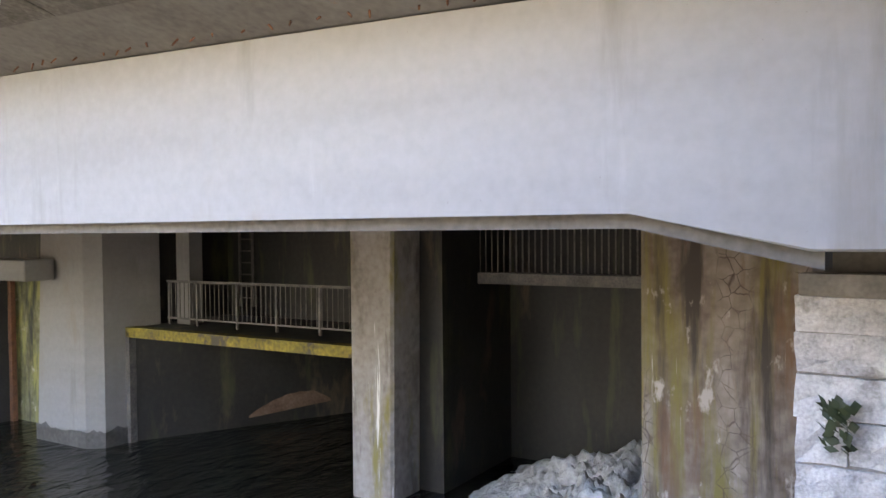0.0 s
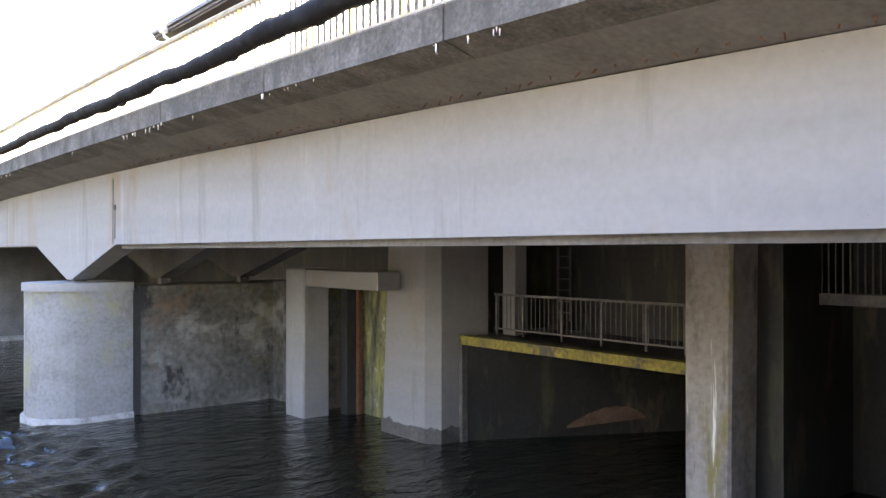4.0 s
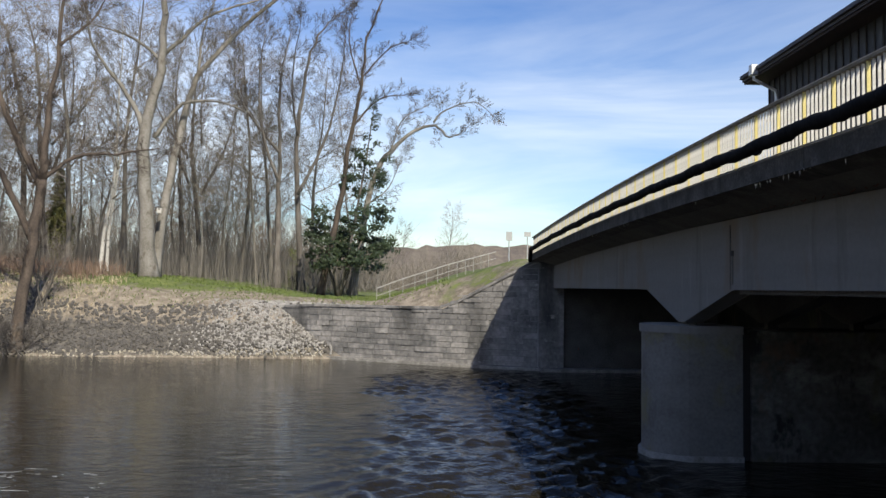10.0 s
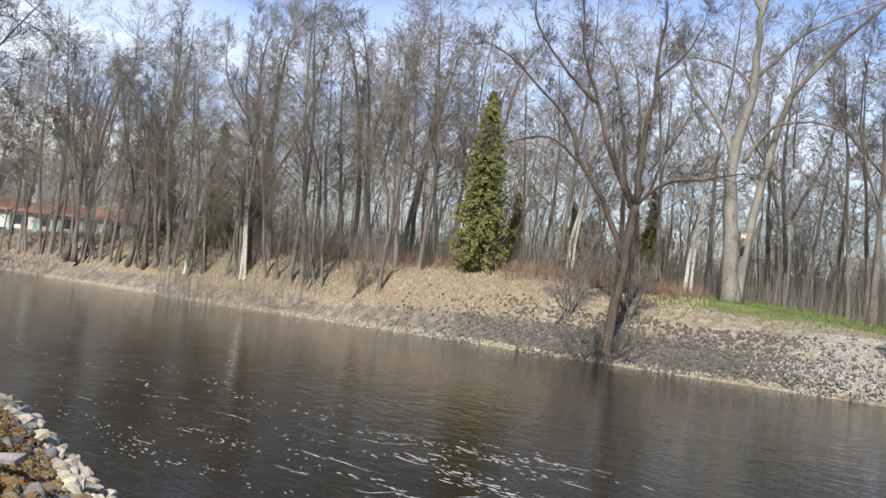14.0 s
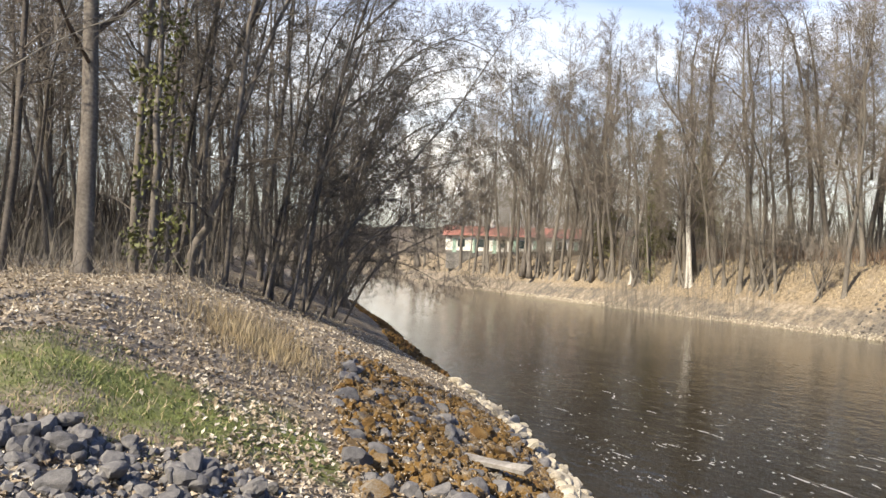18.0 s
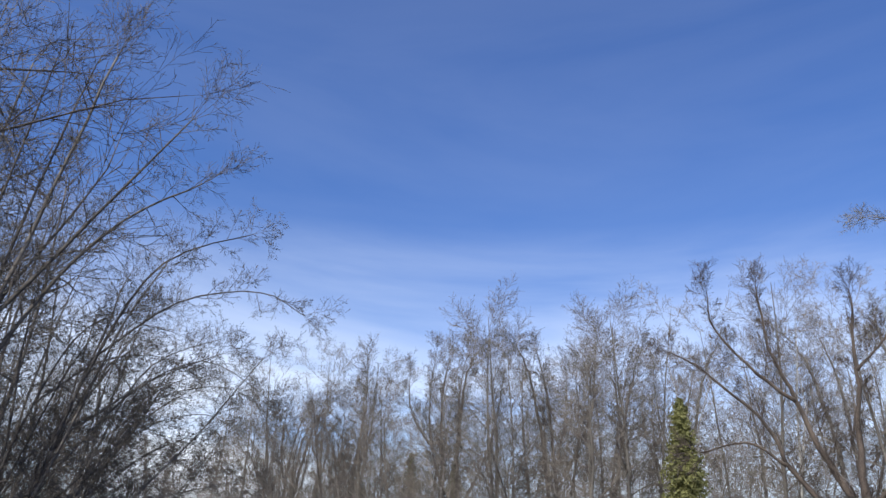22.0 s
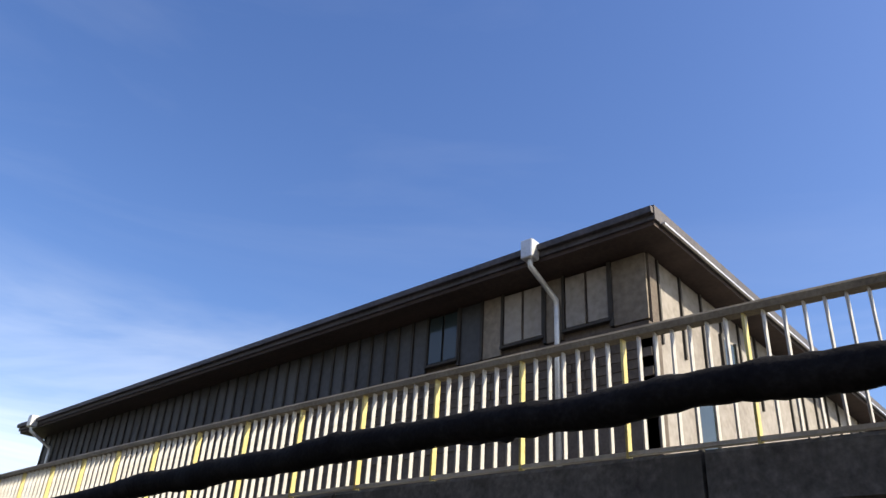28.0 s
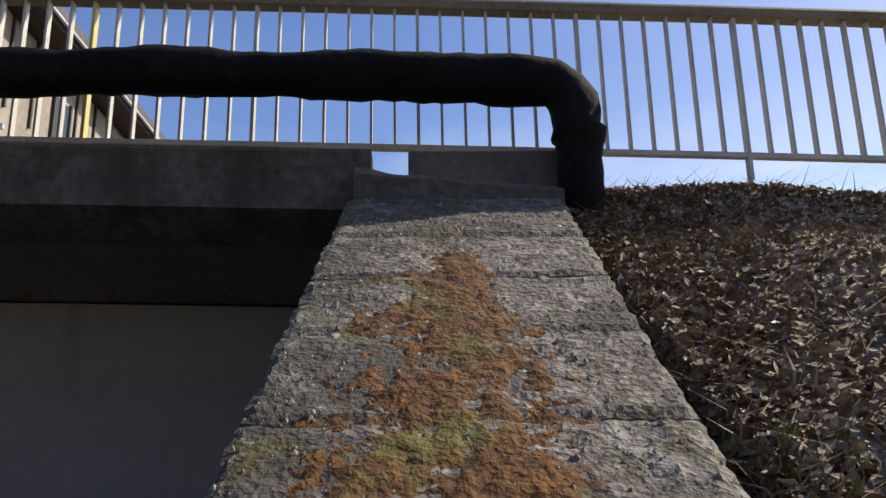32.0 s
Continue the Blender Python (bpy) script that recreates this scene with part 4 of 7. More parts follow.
part("wall_body", bm, GRANITE, wing)
# earth and broken slab between the coping and the deck edge
bm = bmesh.new()
nx, ny = 8, 22
grid = []
for i in range(nx):
    row = []
    for j in range(ny):
        x, y = 4.27 + 0.1 * i, -0.68 - 0.9 * j / (ny - 1)
        z = 5.27 - 0.09 * j / (ny - 1) + 0.03 * noise.noise((x * 5, y * 5, 2)) + (-0.05 if i == 0 else 0)
        row.append(bm.verts.new((x + 0.03 * noise.noise((y * 7, 1, 1)) * (i == 0), y, z)))
    grid.append(row)
for i in range(nx - 1):
    for j in range(ny - 1):
        bm.faces.new((grid[i][j], grid[i][j + 1], grid[i + 1][j + 1], grid[i + 1][j]))
for side in ([g[0] for g in grid], grid[0], [g[-1] for g in grid], grid[-1]):
    low = [bm.verts.new((v.co.x, v.co.y, 4.85)) for v in side]
    for i in range(len(side) - 1):
        bm.faces.new((side[i], side[i + 1], low[i + 1], low[i]))
part("bearing_slab", bm, FASCIA, wing, "broken ledge of dark weathered concrete")
boxed("dark_board", (4.5, 4.56, -1.63, -0.91, 5.2, 5.41), DARKSTEEL, wing, "dark board at the end of the deck edge", 0.008)

# far abutment and its splayed wing wall of coursed stone
far = empty("far_abutment", "old stone far abutment with a sloping wing wall", "abutment", kind="structure")
boxed("abutment_wall", (5.9, 13, YE, YE + 3, -1.5, 5.0), SOFFIT, far, "brownish concrete abutment face")
boxed("pilaster", (4.75, 5.88, YE - 0.25, YE + 3, -1.5, 4.95), FARSTONE, far, "dark stone pilaster")


def far_wall_point(s):
    """Foot of the far wing wall and its height, s metres from the pilaster."""
    line = ((0, 4.8, 37.2, 5.12), (4.4, 0.55, 38.9, 2.75), (11.5, -6.3, 42.6, 2.72), (13.5, -8.2, 44.2, 2.6))
    for (s0, x0, y0, z0), (s1, x1, y1, z1) in zip(line, line[1:]):
        if s <= s1:
            k = (s - s0) / (s1 - s0)
            return x0 + (x1 - x0) * k, y0 + (y1 - y0) * k, z0 + (z1 - z0) * k
    return line[-1][1:]


rng = random.Random(21)
for course in range(20):
    z0 = -0.2 + course * 0.27
    s = -rng.uniform(0, 0.3)
    while s < 13.2:
        w = rng.uniform(0.5, 0.95)
        a, b = max(s, 0), min(s + w - 0.02, 13.4)
        x0, y0, t0 = far_wall_point(a)
        x1, y1, t1 = far_wall_point(b)
        s += w
        if b - a < 0.1 or z0 > max(t0, t1) - 0.05:
            continue
        out = rng.uniform(-0.03, 0.03)
        za, zb = min(z0 + 0.25, t0 - 0.06), min(z0 + 0.25, t1 - 0.06)
        if min(za, zb) < z0 + 0.02:
            za, zb = max(za, z0 + 0.02), max(zb, z0 + 0.02)
        bm = bmesh.new()
        c = [(x0, y0 + out), (x1, y1 + out), (x1, y1 + 0.3), (x0, y0 + 0.3)]
        lo = [bm.verts.new((x, y, z0)) for x, y in c]
        hi = [bm.verts.new((x, y, z)) for (x, y), z in zip(c, (za, zb, zb, za))]
        for i in range(4):
            bm.faces.new((lo[i], lo[(i + 1) % 4], hi[(i + 1) % 4], hi[i]))
        bm.faces.new(hi)
        part("wall_stone", bm, FARSTONE, far)
V, F = [], []
for k in range(27):
    a, b = far_wall_point(k * 0.5), far_wall_point(k * 0.5 + 0.5)
    n = len(V)
    for (x, y, z) in (a, b):
        V += [(x, y + 0.06, -1.5), (x, y + 0.06, z - 0.08), (x, y + 0.5, z - 0.08), (x, y + 0.5, -1.5)]
    F += [(n + i, n + 4 + i, n + 4 + (i + 1) % 4, n + (i + 1) % 4) for i in range(4)]
mesh_object("wall_core", V, F, MORTAR, far)
for k in range(14):
    x0, y0, z0 = far_wall_point(k * 0.95)
    x1, y1, z1 = far_wall_point(k * 0.95 + 0.93)
    bm = bmesh.new()
    c = [(x0, y0 - 0.06), (x1, y1 - 0.06), (x1, y1 + 0.45), (x0, y0 + 0.45)]
    lo = [bm.verts.new((x, y, z - 0.07)) for (x, y), z in zip(c, (z0, z1, z1, z0))]
    hi = [bm.verts.new((x, y, z + 0.05)) for (x, y), z in zip(c, (z0, z1, z1, z0))]
    bm.faces.new(hi)
    bm.faces.new(lo[::-1])
    for i in range(4):
        bm.faces.new((lo[i], lo[(i + 1) % 4], hi[(i + 1) % 4], hi[i]))
    part("coping_stone", bm, FARSTONE, far)
bm = bmesh.new()
a = [far_wall_point(s) for s in (0, 4.4, 11.5, 13.5)]
sl = [bm.verts.new((x, y - d, z)) for d, z in ((0.45, 0.14), (0.0, 0.14)) for x, y, _ in a]
for i in range(3):
    bm.faces.new((sl[i], sl[i + 1], sl[i + 5], sl[i + 4]))
ext = bmesh.ops.extrude_face_region(bm, geom=list(bm.faces))
for v in ext["geom"]:
    if isinstance(v, bmesh.types.BMVert):
        v.co.z = -1.2
part("foot_ledge", bm, PALEROCK, far, "pale stone ledge along the waterline")
boxed("foot_ledge_under", (4.8, 12, YE - 0.7, YE - 0.02, -1.2, 0.14), PALEROCK, far)

# ---------------------------------------------------------------- intake works under the bridge
works = empty("intake_works", "dark concrete intake works under the bridge", "intake", kind="structure")
# walls deep in the bays, with the shade there in their colour
boxed("back_wall", (13.0, 13.4, 0, 5.3, -1.5, 5.1), SHADEWALL, works)
boxed("back_wall", (13.0, 13.4, 5.3, 12.9, 1.86, 5.1), SHADEWALL, works)
boxed("back_wall", (13.0, 13.4, 12.9, 37, -1.5, 5.1), SHADEWALL, works)
boxed("chamber_wall", (15.0, 15.3, 5.0, 13.2, -1.5, 1.84), SHADEWALL, works)
# unseen lids, added to close the gap behind the deck to sky light
boxed("unseen_sky_lid", (11.29, 11.62, 5.5, 38, 4.95, 5.5), SOFFIT, works)
boxed("unseen_sky_lid", (11.62, 13.5, 28.4, 38, 4.95, 5.5), SOFFIT, works)
bm = bmesh.new()
prism(bm, [(6.37, -1.5), (5.7, -1.5), (5.62, 5.0), (6.37, 5.0)], 10.2, 10.9)
part("column", bm, LIMECOL, works, "narrow concrete column streaked with lime", 0.04)
boxed("column_wall", (10.9, 14.99, 5.3, 6.2, -1.5, 5.0), SHADEWALL, works)
bm = bmesh.new()
c = [(9.9, 12.9), (9.9, 11.8), (10.1, 11.55), (11.2, 11.45), (11.2, 12.9)]
lo = [bm.verts.new((x, y + (0.35 if y > 12 and x < 10.5 else 0), -1.5)) for x, y in c]
hi = [bm.verts.new((x, y, 5.0)) for x, y in c]
for i in range(5):
    bm.faces.new((lo[i], lo[(i + 1) % 5], hi[(i + 1) % 5], hi[i]))
bm.faces.new(hi)
part("column", bm, CONCRETE, works, "broad pale concrete column with a chamfered corner")
# ragged wet collar at the foot of the broad column
bm = bmesh.new()
rng = random.Random(44)
ring = []
for (x0, y0), (x1, y1) in zip(((9.89, 13.2), (9.89, 11.79), (10.09, 11.54)), ((9.89, 11.79), (10.09, 11.54), (11.2, 11.44))):
    for k in range(10):
        ring.append((x0 + (x1 - x0) * k / 10, y0 + (y1 - y0) * k / 10))
low = [bm.verts.new((x - 0.012, y - 0.012, -0.5)) for x, y in ring]
top = [bm.verts.new((x - 0.012, y - 0.012, 0.3 + 0.1 * noise.noise((x * 6, y * 6, 1)) + rng.uniform(-0.02, 0.02))) for x, y in ring]
for k in range(len(ring) - 1):
    bm.faces.new((low[k], low[k + 1], top[k + 1], top[k]))
part("tidemark", bm, TIDE, works, "dark wet collar at the waterline")
boxed("column_side", (11.2, 13, 11.6, 12.8, -1.5, 5.0), SHADEWALL, works)
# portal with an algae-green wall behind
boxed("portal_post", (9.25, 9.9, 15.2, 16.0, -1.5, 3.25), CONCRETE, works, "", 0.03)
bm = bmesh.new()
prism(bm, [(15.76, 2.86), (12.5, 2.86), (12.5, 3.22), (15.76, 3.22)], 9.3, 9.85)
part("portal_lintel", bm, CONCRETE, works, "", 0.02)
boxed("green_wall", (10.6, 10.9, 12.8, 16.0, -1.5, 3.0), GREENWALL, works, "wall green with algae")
# shade in the gate recess, drawn as a black block
boxed("gate_slot_shade", (10.2, 10.55, 14.95, 15.2, -1.5, 2.85), BLACK, works)
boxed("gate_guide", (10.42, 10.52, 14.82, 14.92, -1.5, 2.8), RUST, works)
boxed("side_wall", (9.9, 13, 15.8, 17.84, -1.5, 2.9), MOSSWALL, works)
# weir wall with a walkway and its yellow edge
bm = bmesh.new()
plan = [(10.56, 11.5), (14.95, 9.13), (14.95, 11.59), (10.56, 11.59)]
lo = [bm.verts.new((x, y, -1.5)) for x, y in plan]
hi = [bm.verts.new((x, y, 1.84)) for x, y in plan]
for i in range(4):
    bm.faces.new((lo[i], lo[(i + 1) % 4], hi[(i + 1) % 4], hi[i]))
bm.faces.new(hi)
# darkened in its colour for the shade below the walkway slab
part("weir_wall", bm, SHADEWALL, works, "stained weir wall under the walkway, the shade there put into its colour")
boxed("walkway_slab", (10.725, 14.98, 6.3, 11.59, 1.845, 2.0), SHADEWALL, works)
boxed("weir_post", (10.5, 10.64, 11.42, 11.56, -1.5, 1.95), DARKSTEEL, works)
boxed("walkway_edge", (10.5, 10.72, 6.35, 11.55, 1.85, 2.02), YELLOWEDGE, works, "walkway edge in worn yellow paint")
bm = bmesh.new()
low, top = [], []
for k in range(19):
    f = k / 18
    q = 0.42 + 0.33 * f
    x, y = 10.56 + 4.39 * q - 0.02, 11.5 - 2.37 * q - 0.035
    h = 0.3 * math.sin(math.pi * f ** 1.15) ** 0.7 * (0.9 + 0.2 * noise.noise((f * 7, 0, 1)))
    low.append(bm.verts.new((x, y, 0.16 + 0.14 * f)))
    top.append(bm.verts.new((x, y, 0.2 + 0.14 * f + h)))
for k in range(18):
    bm.faces.new((low[k], low[k + 1], top[k + 1], top[k]))
part("spalled_patch", bm, SPALL, works, "orange-brown patch of spalled concrete")
rail2 = empty("walkway_railing", "thin grey steel railing on the weir walkway", "railing", at=(11.2, 9, 2.02))
for y in (7.0, 7.73, 8.64, 9.53, 10.49, 11.2):
    boxed("rail_post", (-0.02, 0.02, y - 9.02, y - 8.98, 0, 0.78), DARKSTEEL, rail2)
boxed("top_rail", (-0.02, 0.02, -2.6, 2.25, 0.75, 0.79), DARKSTEEL, rail2)
boxed("foot_rail", (-0.012, 0.012, -2.6, 2.25, 0.1, 0.13), DARKSTEEL, rail2)
for k in range(44):
    y = -2.5 + k * 0.108
    boxed("thin_bar", (-0.005, 0.005, y - 0.006, y + 0.006, 0.12, 0.76), DARKSTEEL, rail2)
boxed("hoist_column", (11.4, 11.7, 10.9, 11.24, 2.0, 5.0), CONCRETE, works)
# ladder on the back wall
ladder = empty("wall_ladder", "short steel ladder on the dark back wall", "ladder", at=(12.9, 11.0, 2.2))
for y in (-0.17, 0.17):
    boxed("stile", (-0.02, 0.02, y - 0.02, y + 0.02, 0, 1.5), DARKSTEEL, ladder)
for k in range(6):
    boxed("rung", (-0.012, 0.012, -0.15, 0.15, 0.15 + k * 0.23, 0.175 + k * 0.23), DARKSTEEL, ladder)
# bridge to the near side bay: footbridge beam with bars
boxed("footbridge_beam", (11.9, 12.2, 1.5, 5.29, 2.86, 3.02), DARKSTEEL, works)
rail3 = empty("footbridge_railing", "steel bar railing on the footbridge in the near bay", "railing", at=(12.0, 4, 3.02))
for k in range(42):
    y = -2.4 + k * 0.1
    boxed("bar", (-0.008, 0.008, y - 0.01, y + 0.01, 0, 0.8), DARKSTEEL, rail3)
boxed("top_rail", (-0.02, 0.02, -2.5, 2.2, 0.8, 0.85), DARKSTEEL, rail3)

# white water under the near bay
nx, ny = 150, 170
V, F = [], []
for i in range(nx):
    for j in range(ny):
        x, y = 7.75 + i * 0.0333, 1.5 + j * 0.024
        fade = min(1, (i + 1) / 24, (nx - i) / 18, (j + 1) / 9, max(0, (ny - 8 - j) / 150))
        swirl = noise.noise((x * 1.1, y * 1.1, 2))
        h = 0.5 + 0.5 * swirl + 0.3 * abs(noise.noise((x * 2.3 + swirl, y * 2.3, 5))) + 0.16 * abs(noise.noise((x * 5.5, y * 5.5 + swirl, 7))) + 0.07 * noise.noise((x * 13, y * 13, 3)) + 0.04 * noise.noise((x * 27, y * 27, 8))
        V.append((x + 0.05 * noise.noise((y * 6, x * 6, 4)), y, 1.6 * fade * h - 0.02 - 0.1 * (1 - fade)))
for i in range(nx - 1):
    for j in range(ny - 1):
        F.append((i * ny + j, (i + 1) * ny + j, (i + 1) * ny + j + 1, i * ny + j + 1))
tagged(mesh_object("white_water", V, F, FOAM, smooth=True), "churning white water in the near bay", "rapids", kind="stuff")

# ---------------------------------------------------------------- power house behind the bridge
house = empty("power_house", "long brown panelled power house behind the bridge", "building", at=(11.7, 5.55, 5.2))


def hb(name, dims, material, parent=None, label="", bevel=0.0):
    x0, x1, y0, y1, z0, z1 = dims
    return boxed(name, (x0 - 11.7, x1 - 11.7, y0 - 5.55, y1 - 5.55, z0 - 5.2, z1 - 5.2), material, parent or house, label, bevel)


HY1 = 28.4
hb("front_wall", (11.76, 12.0, 5.56, HY1, 4.0, 11.2), BRICK, label="brown brick front wall")
# paler than the front: the sun on this side is in its colour
hb("side_wall", (11.76, 24.0, 5.6, 5.84, 4.0, 11.2), PANELSIDE, label="side wall with sunlight put into its pale tone")
hb("rear_wall", (23.7, 24.0, 5.6, HY1, 4.0, 11.2), PANEL)
hb("end_wall", (11.8, 24.0, HY1 - 0.3, HY1 - 0.02, 4.0, 11.2), PANEL)
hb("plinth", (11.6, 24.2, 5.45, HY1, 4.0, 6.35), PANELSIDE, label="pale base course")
roof = hb("roof", (10.95, 24.9, 4.98, HY1 + 0.5, 11.3, 11.57), ROOF, label="flat dark roof with a wide overhang")
hb("eave_lining", (11.0, 24.85, 5.03, HY1 + 0.45, 11.22, 11.298), EAVE)
hb("gutter", (10.86, 10.95, 5.0, HY1 + 0.5, 11.4, 11.52), ROOF, label="dark gutter")
hb("side_trim", (11.2, 24.8, 4.93, 4.98, 11.3, 11.34), ZINC)
# front: panels between dark battens over a brick base, with three pairs of light panes
y = 5.56
k = 0
lights = ((6.34, 7.25), (7.75, 8.66), (9.83, 10.62))
for y0, y1 in lights:
    w = empty("window_pair", "", "")
    w.parent = house
    for a, b in ((y0, (y0 + y1) / 2 - 0.01), ((y0 + y1) / 2 + 0.01, y1)):
        hb("pane", (11.68, 11.72, a + 0.02, b - 0.02, 10.14, 11.15), PANELSIDE if y1 < 9 else GLASS, w)
    for a, b, c, d in ((y0 - 0.05, y0, 10.07, 11.2), (y1, y1 + 0.05, 10.07, 11.2)):
        hb("frame", (11.65, 11.74, a, b, c, d), BATTEN, w)
    hb("sill", (11.63, 11.75, y0 - 0.05, y1 + 0.05, 10.05, 10.1), BATTEN, w)
edges = [5.58, 6.29, 7.3, 7.7, 8.71, 9.2, 9.78, 10.67] + [10.67 + 0.42 * i for i in range(1, 43)]
for a, b in zip(edges, edges[1:]):
    if b > HY1 or any(a < (y0 + y1) / 2 < b for y0, y1 in lights):
        continue
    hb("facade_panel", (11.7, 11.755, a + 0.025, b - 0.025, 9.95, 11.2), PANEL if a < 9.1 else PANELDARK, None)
    hb("batten", (11.66, 11.758, b - 0.03, b + 0.03, 9.95, 11.2), BATTEN, None)
hb("ledge", (11.6, 11.76, 5.56, HY1, 9.78, 9.86), BRICK)
# brick courses in relief below the panels
rng = random.Random(4)
bm = bmesh.new()
box(bm, -0.02, 0.02, -0.24, 0.24, -0.075, 0.075)
me_brick = bpy.data.meshes.new("brick")
bm.to_mesh(me_brick)
bm.free()
me_brick.materials.append(BRICK)
for r in range(9):
    for c in range(30):
        piece("brick", me_brick, house, Matrix.Translation((0.05, 0.3 + c * 0.52 + (r % 2) * 0.26, 3.15 + r * 0.17)))
# side wall battens and small windows
for k in range(14):
    x = 12.1 + k * 0.85
    hb("batten", (x - 0.025, x + 0.025, 5.555, 5.6, 9.6, 11.2), BATTEN)
for x0, x1, z0, z1 in ((13.2, 13.9, 8.1, 9.0), (16.8, 17.4, 7.4, 8.3), (14.6, 15.2, 9.8, 10.6)):
    w = hb("window", (x0, x1, 5.57, 5.61, z0, z1), GLASS, None)
    hb("window_frame", (x0 - 0.06, x0, 5.54, 5.62, z0 - 0.06, z1 + 0.06), BATTEN, None)
    hb("window_frame", (x1, x1 + 0.06, 5.54, 5.62, z0 - 0.06, z1 + 0.06), BATTEN, None)
hb("lamp_bracket", (12.3, 12.36, 5.2, 5.58, 8.95, 9.03), ZINC)


def downpipe(y):
    d = empty("downpipe", "", "")
    d.parent = house
    hb("hopper", (10.7, 10.95, y - 0.13, y + 0.13, 11.22, 11.6), ZINC, d, "zinc rainwater hopper", 0.02)
    V, F = [], []
    pts = [Vector(p) - Vector((11.7, 5.55, 5.2)) for p in ((10.82, y, 11.3), (10.84, y, 11.1), (11.2, y - 0.03, 10.9), (11.58, y - 0.05, 10.7), (11.6, y - 0.05, 10.5), (11.6, y - 0.05, 5.6))]
    tube(V, F, pts, [0.055] * 6, 8)
    mesh_object("pipe", V, F, ZINC, d, "zinc downpipe", True)


downpipe(7.42)
downpipe(27.6)


# ---------------------------------------------------------------- trees
def gz(x, y):
    return float(land_z(np.array([x]), np.array([y]))[0])


UP = Vector((0, 0, 1))


def turned(d, angle, spin):
    u = d.orthogonal().normalized()
    w = d.cross(u)
    return (d * math.cos(angle) + (u * math.cos(spin) + w * math.sin(spin)) * math.sin(angle)).normalized()


def grow(out, rng, p, d, length, r, level, form):
    """One limb and all that grows from it. out: lists of vertices and faces, the first for wood of level 0 and 1, the second for the rest."""
    counts, segs = form["counts"], (7, 5, 4, 3, 3)[level]
    if level + 1 >= form["levels"]:
        segs = 2 if form["fine"] < 0.006 else 1
    pts, rad, dirs = [p.copy()], [r], [d]
    if level == 0:
        # a flare at the foot
        pts, rad, dirs = [p - d * 0.6, p - d * 0.2, p.copy()], [r * 1.75, r * 1.3, r], [d, d, d]
    base = len(pts) - 1
    wob = form["wobble"] * (form.get("sway", 0.55) if level == 0 else 1.0)
    tip = 0.12 if level == 0 else 0.2
    for i in range(segs):
        d = (d + Vector((rng.gauss(0, wob), rng.gauss(0, wob), rng.gauss(0, wob))) + UP * form["rise"][level]).normalized()
        p = p + d * (length / segs)
        pts.append(p.copy())
        dirs.append(d)
        rad.append(max(r * (1 - (1 - tip) * (i + 1) / segs), form["fine"]))
    V, F = out[0] if level == 0 else out[1]
    tube(V, F, pts, rad, (7, 5, 3, 3, 3)[level], False)
    if level + 1 >= form["levels"]:
        return
    n = counts[level]
    lo = form["bare"] if level == 0 else 0.22
    spin = rng.uniform(0, 6.28)
    for k in range(n):
        s = lo + (0.98 - lo) * ((k + rng.random()) / n)
        i = min(int(s * segs), segs - 1)
        f = s * segs - i
        q = pts[base + i].lerp(pts[base + i + 1], f)
        spin += 2.4 + rng.uniform(-0.5, 0.5)
        ang = radians(rng.uniform(*form["angle"][min(level, len(form["angle"]) - 1)]))
        ratio = form["ratio"][level] * rng.uniform(0.65, 1.15) * (1.15 - 0.6 * s if level == 0 else 1.1 - 0.45 * s)
        rr = (rad[base + i] + (rad[base + i + 1] - rad[base + i]) * f) * (rng.uniform(0.3, 0.5) if level == 0 else rng.uniform(0.48, 0.65)) * form.get("limb", 1)
        grow(out, rng, q, turned(dirs[base + i], ang, spin), length * ratio, max(rr, form["fine"]), level + 1, form)


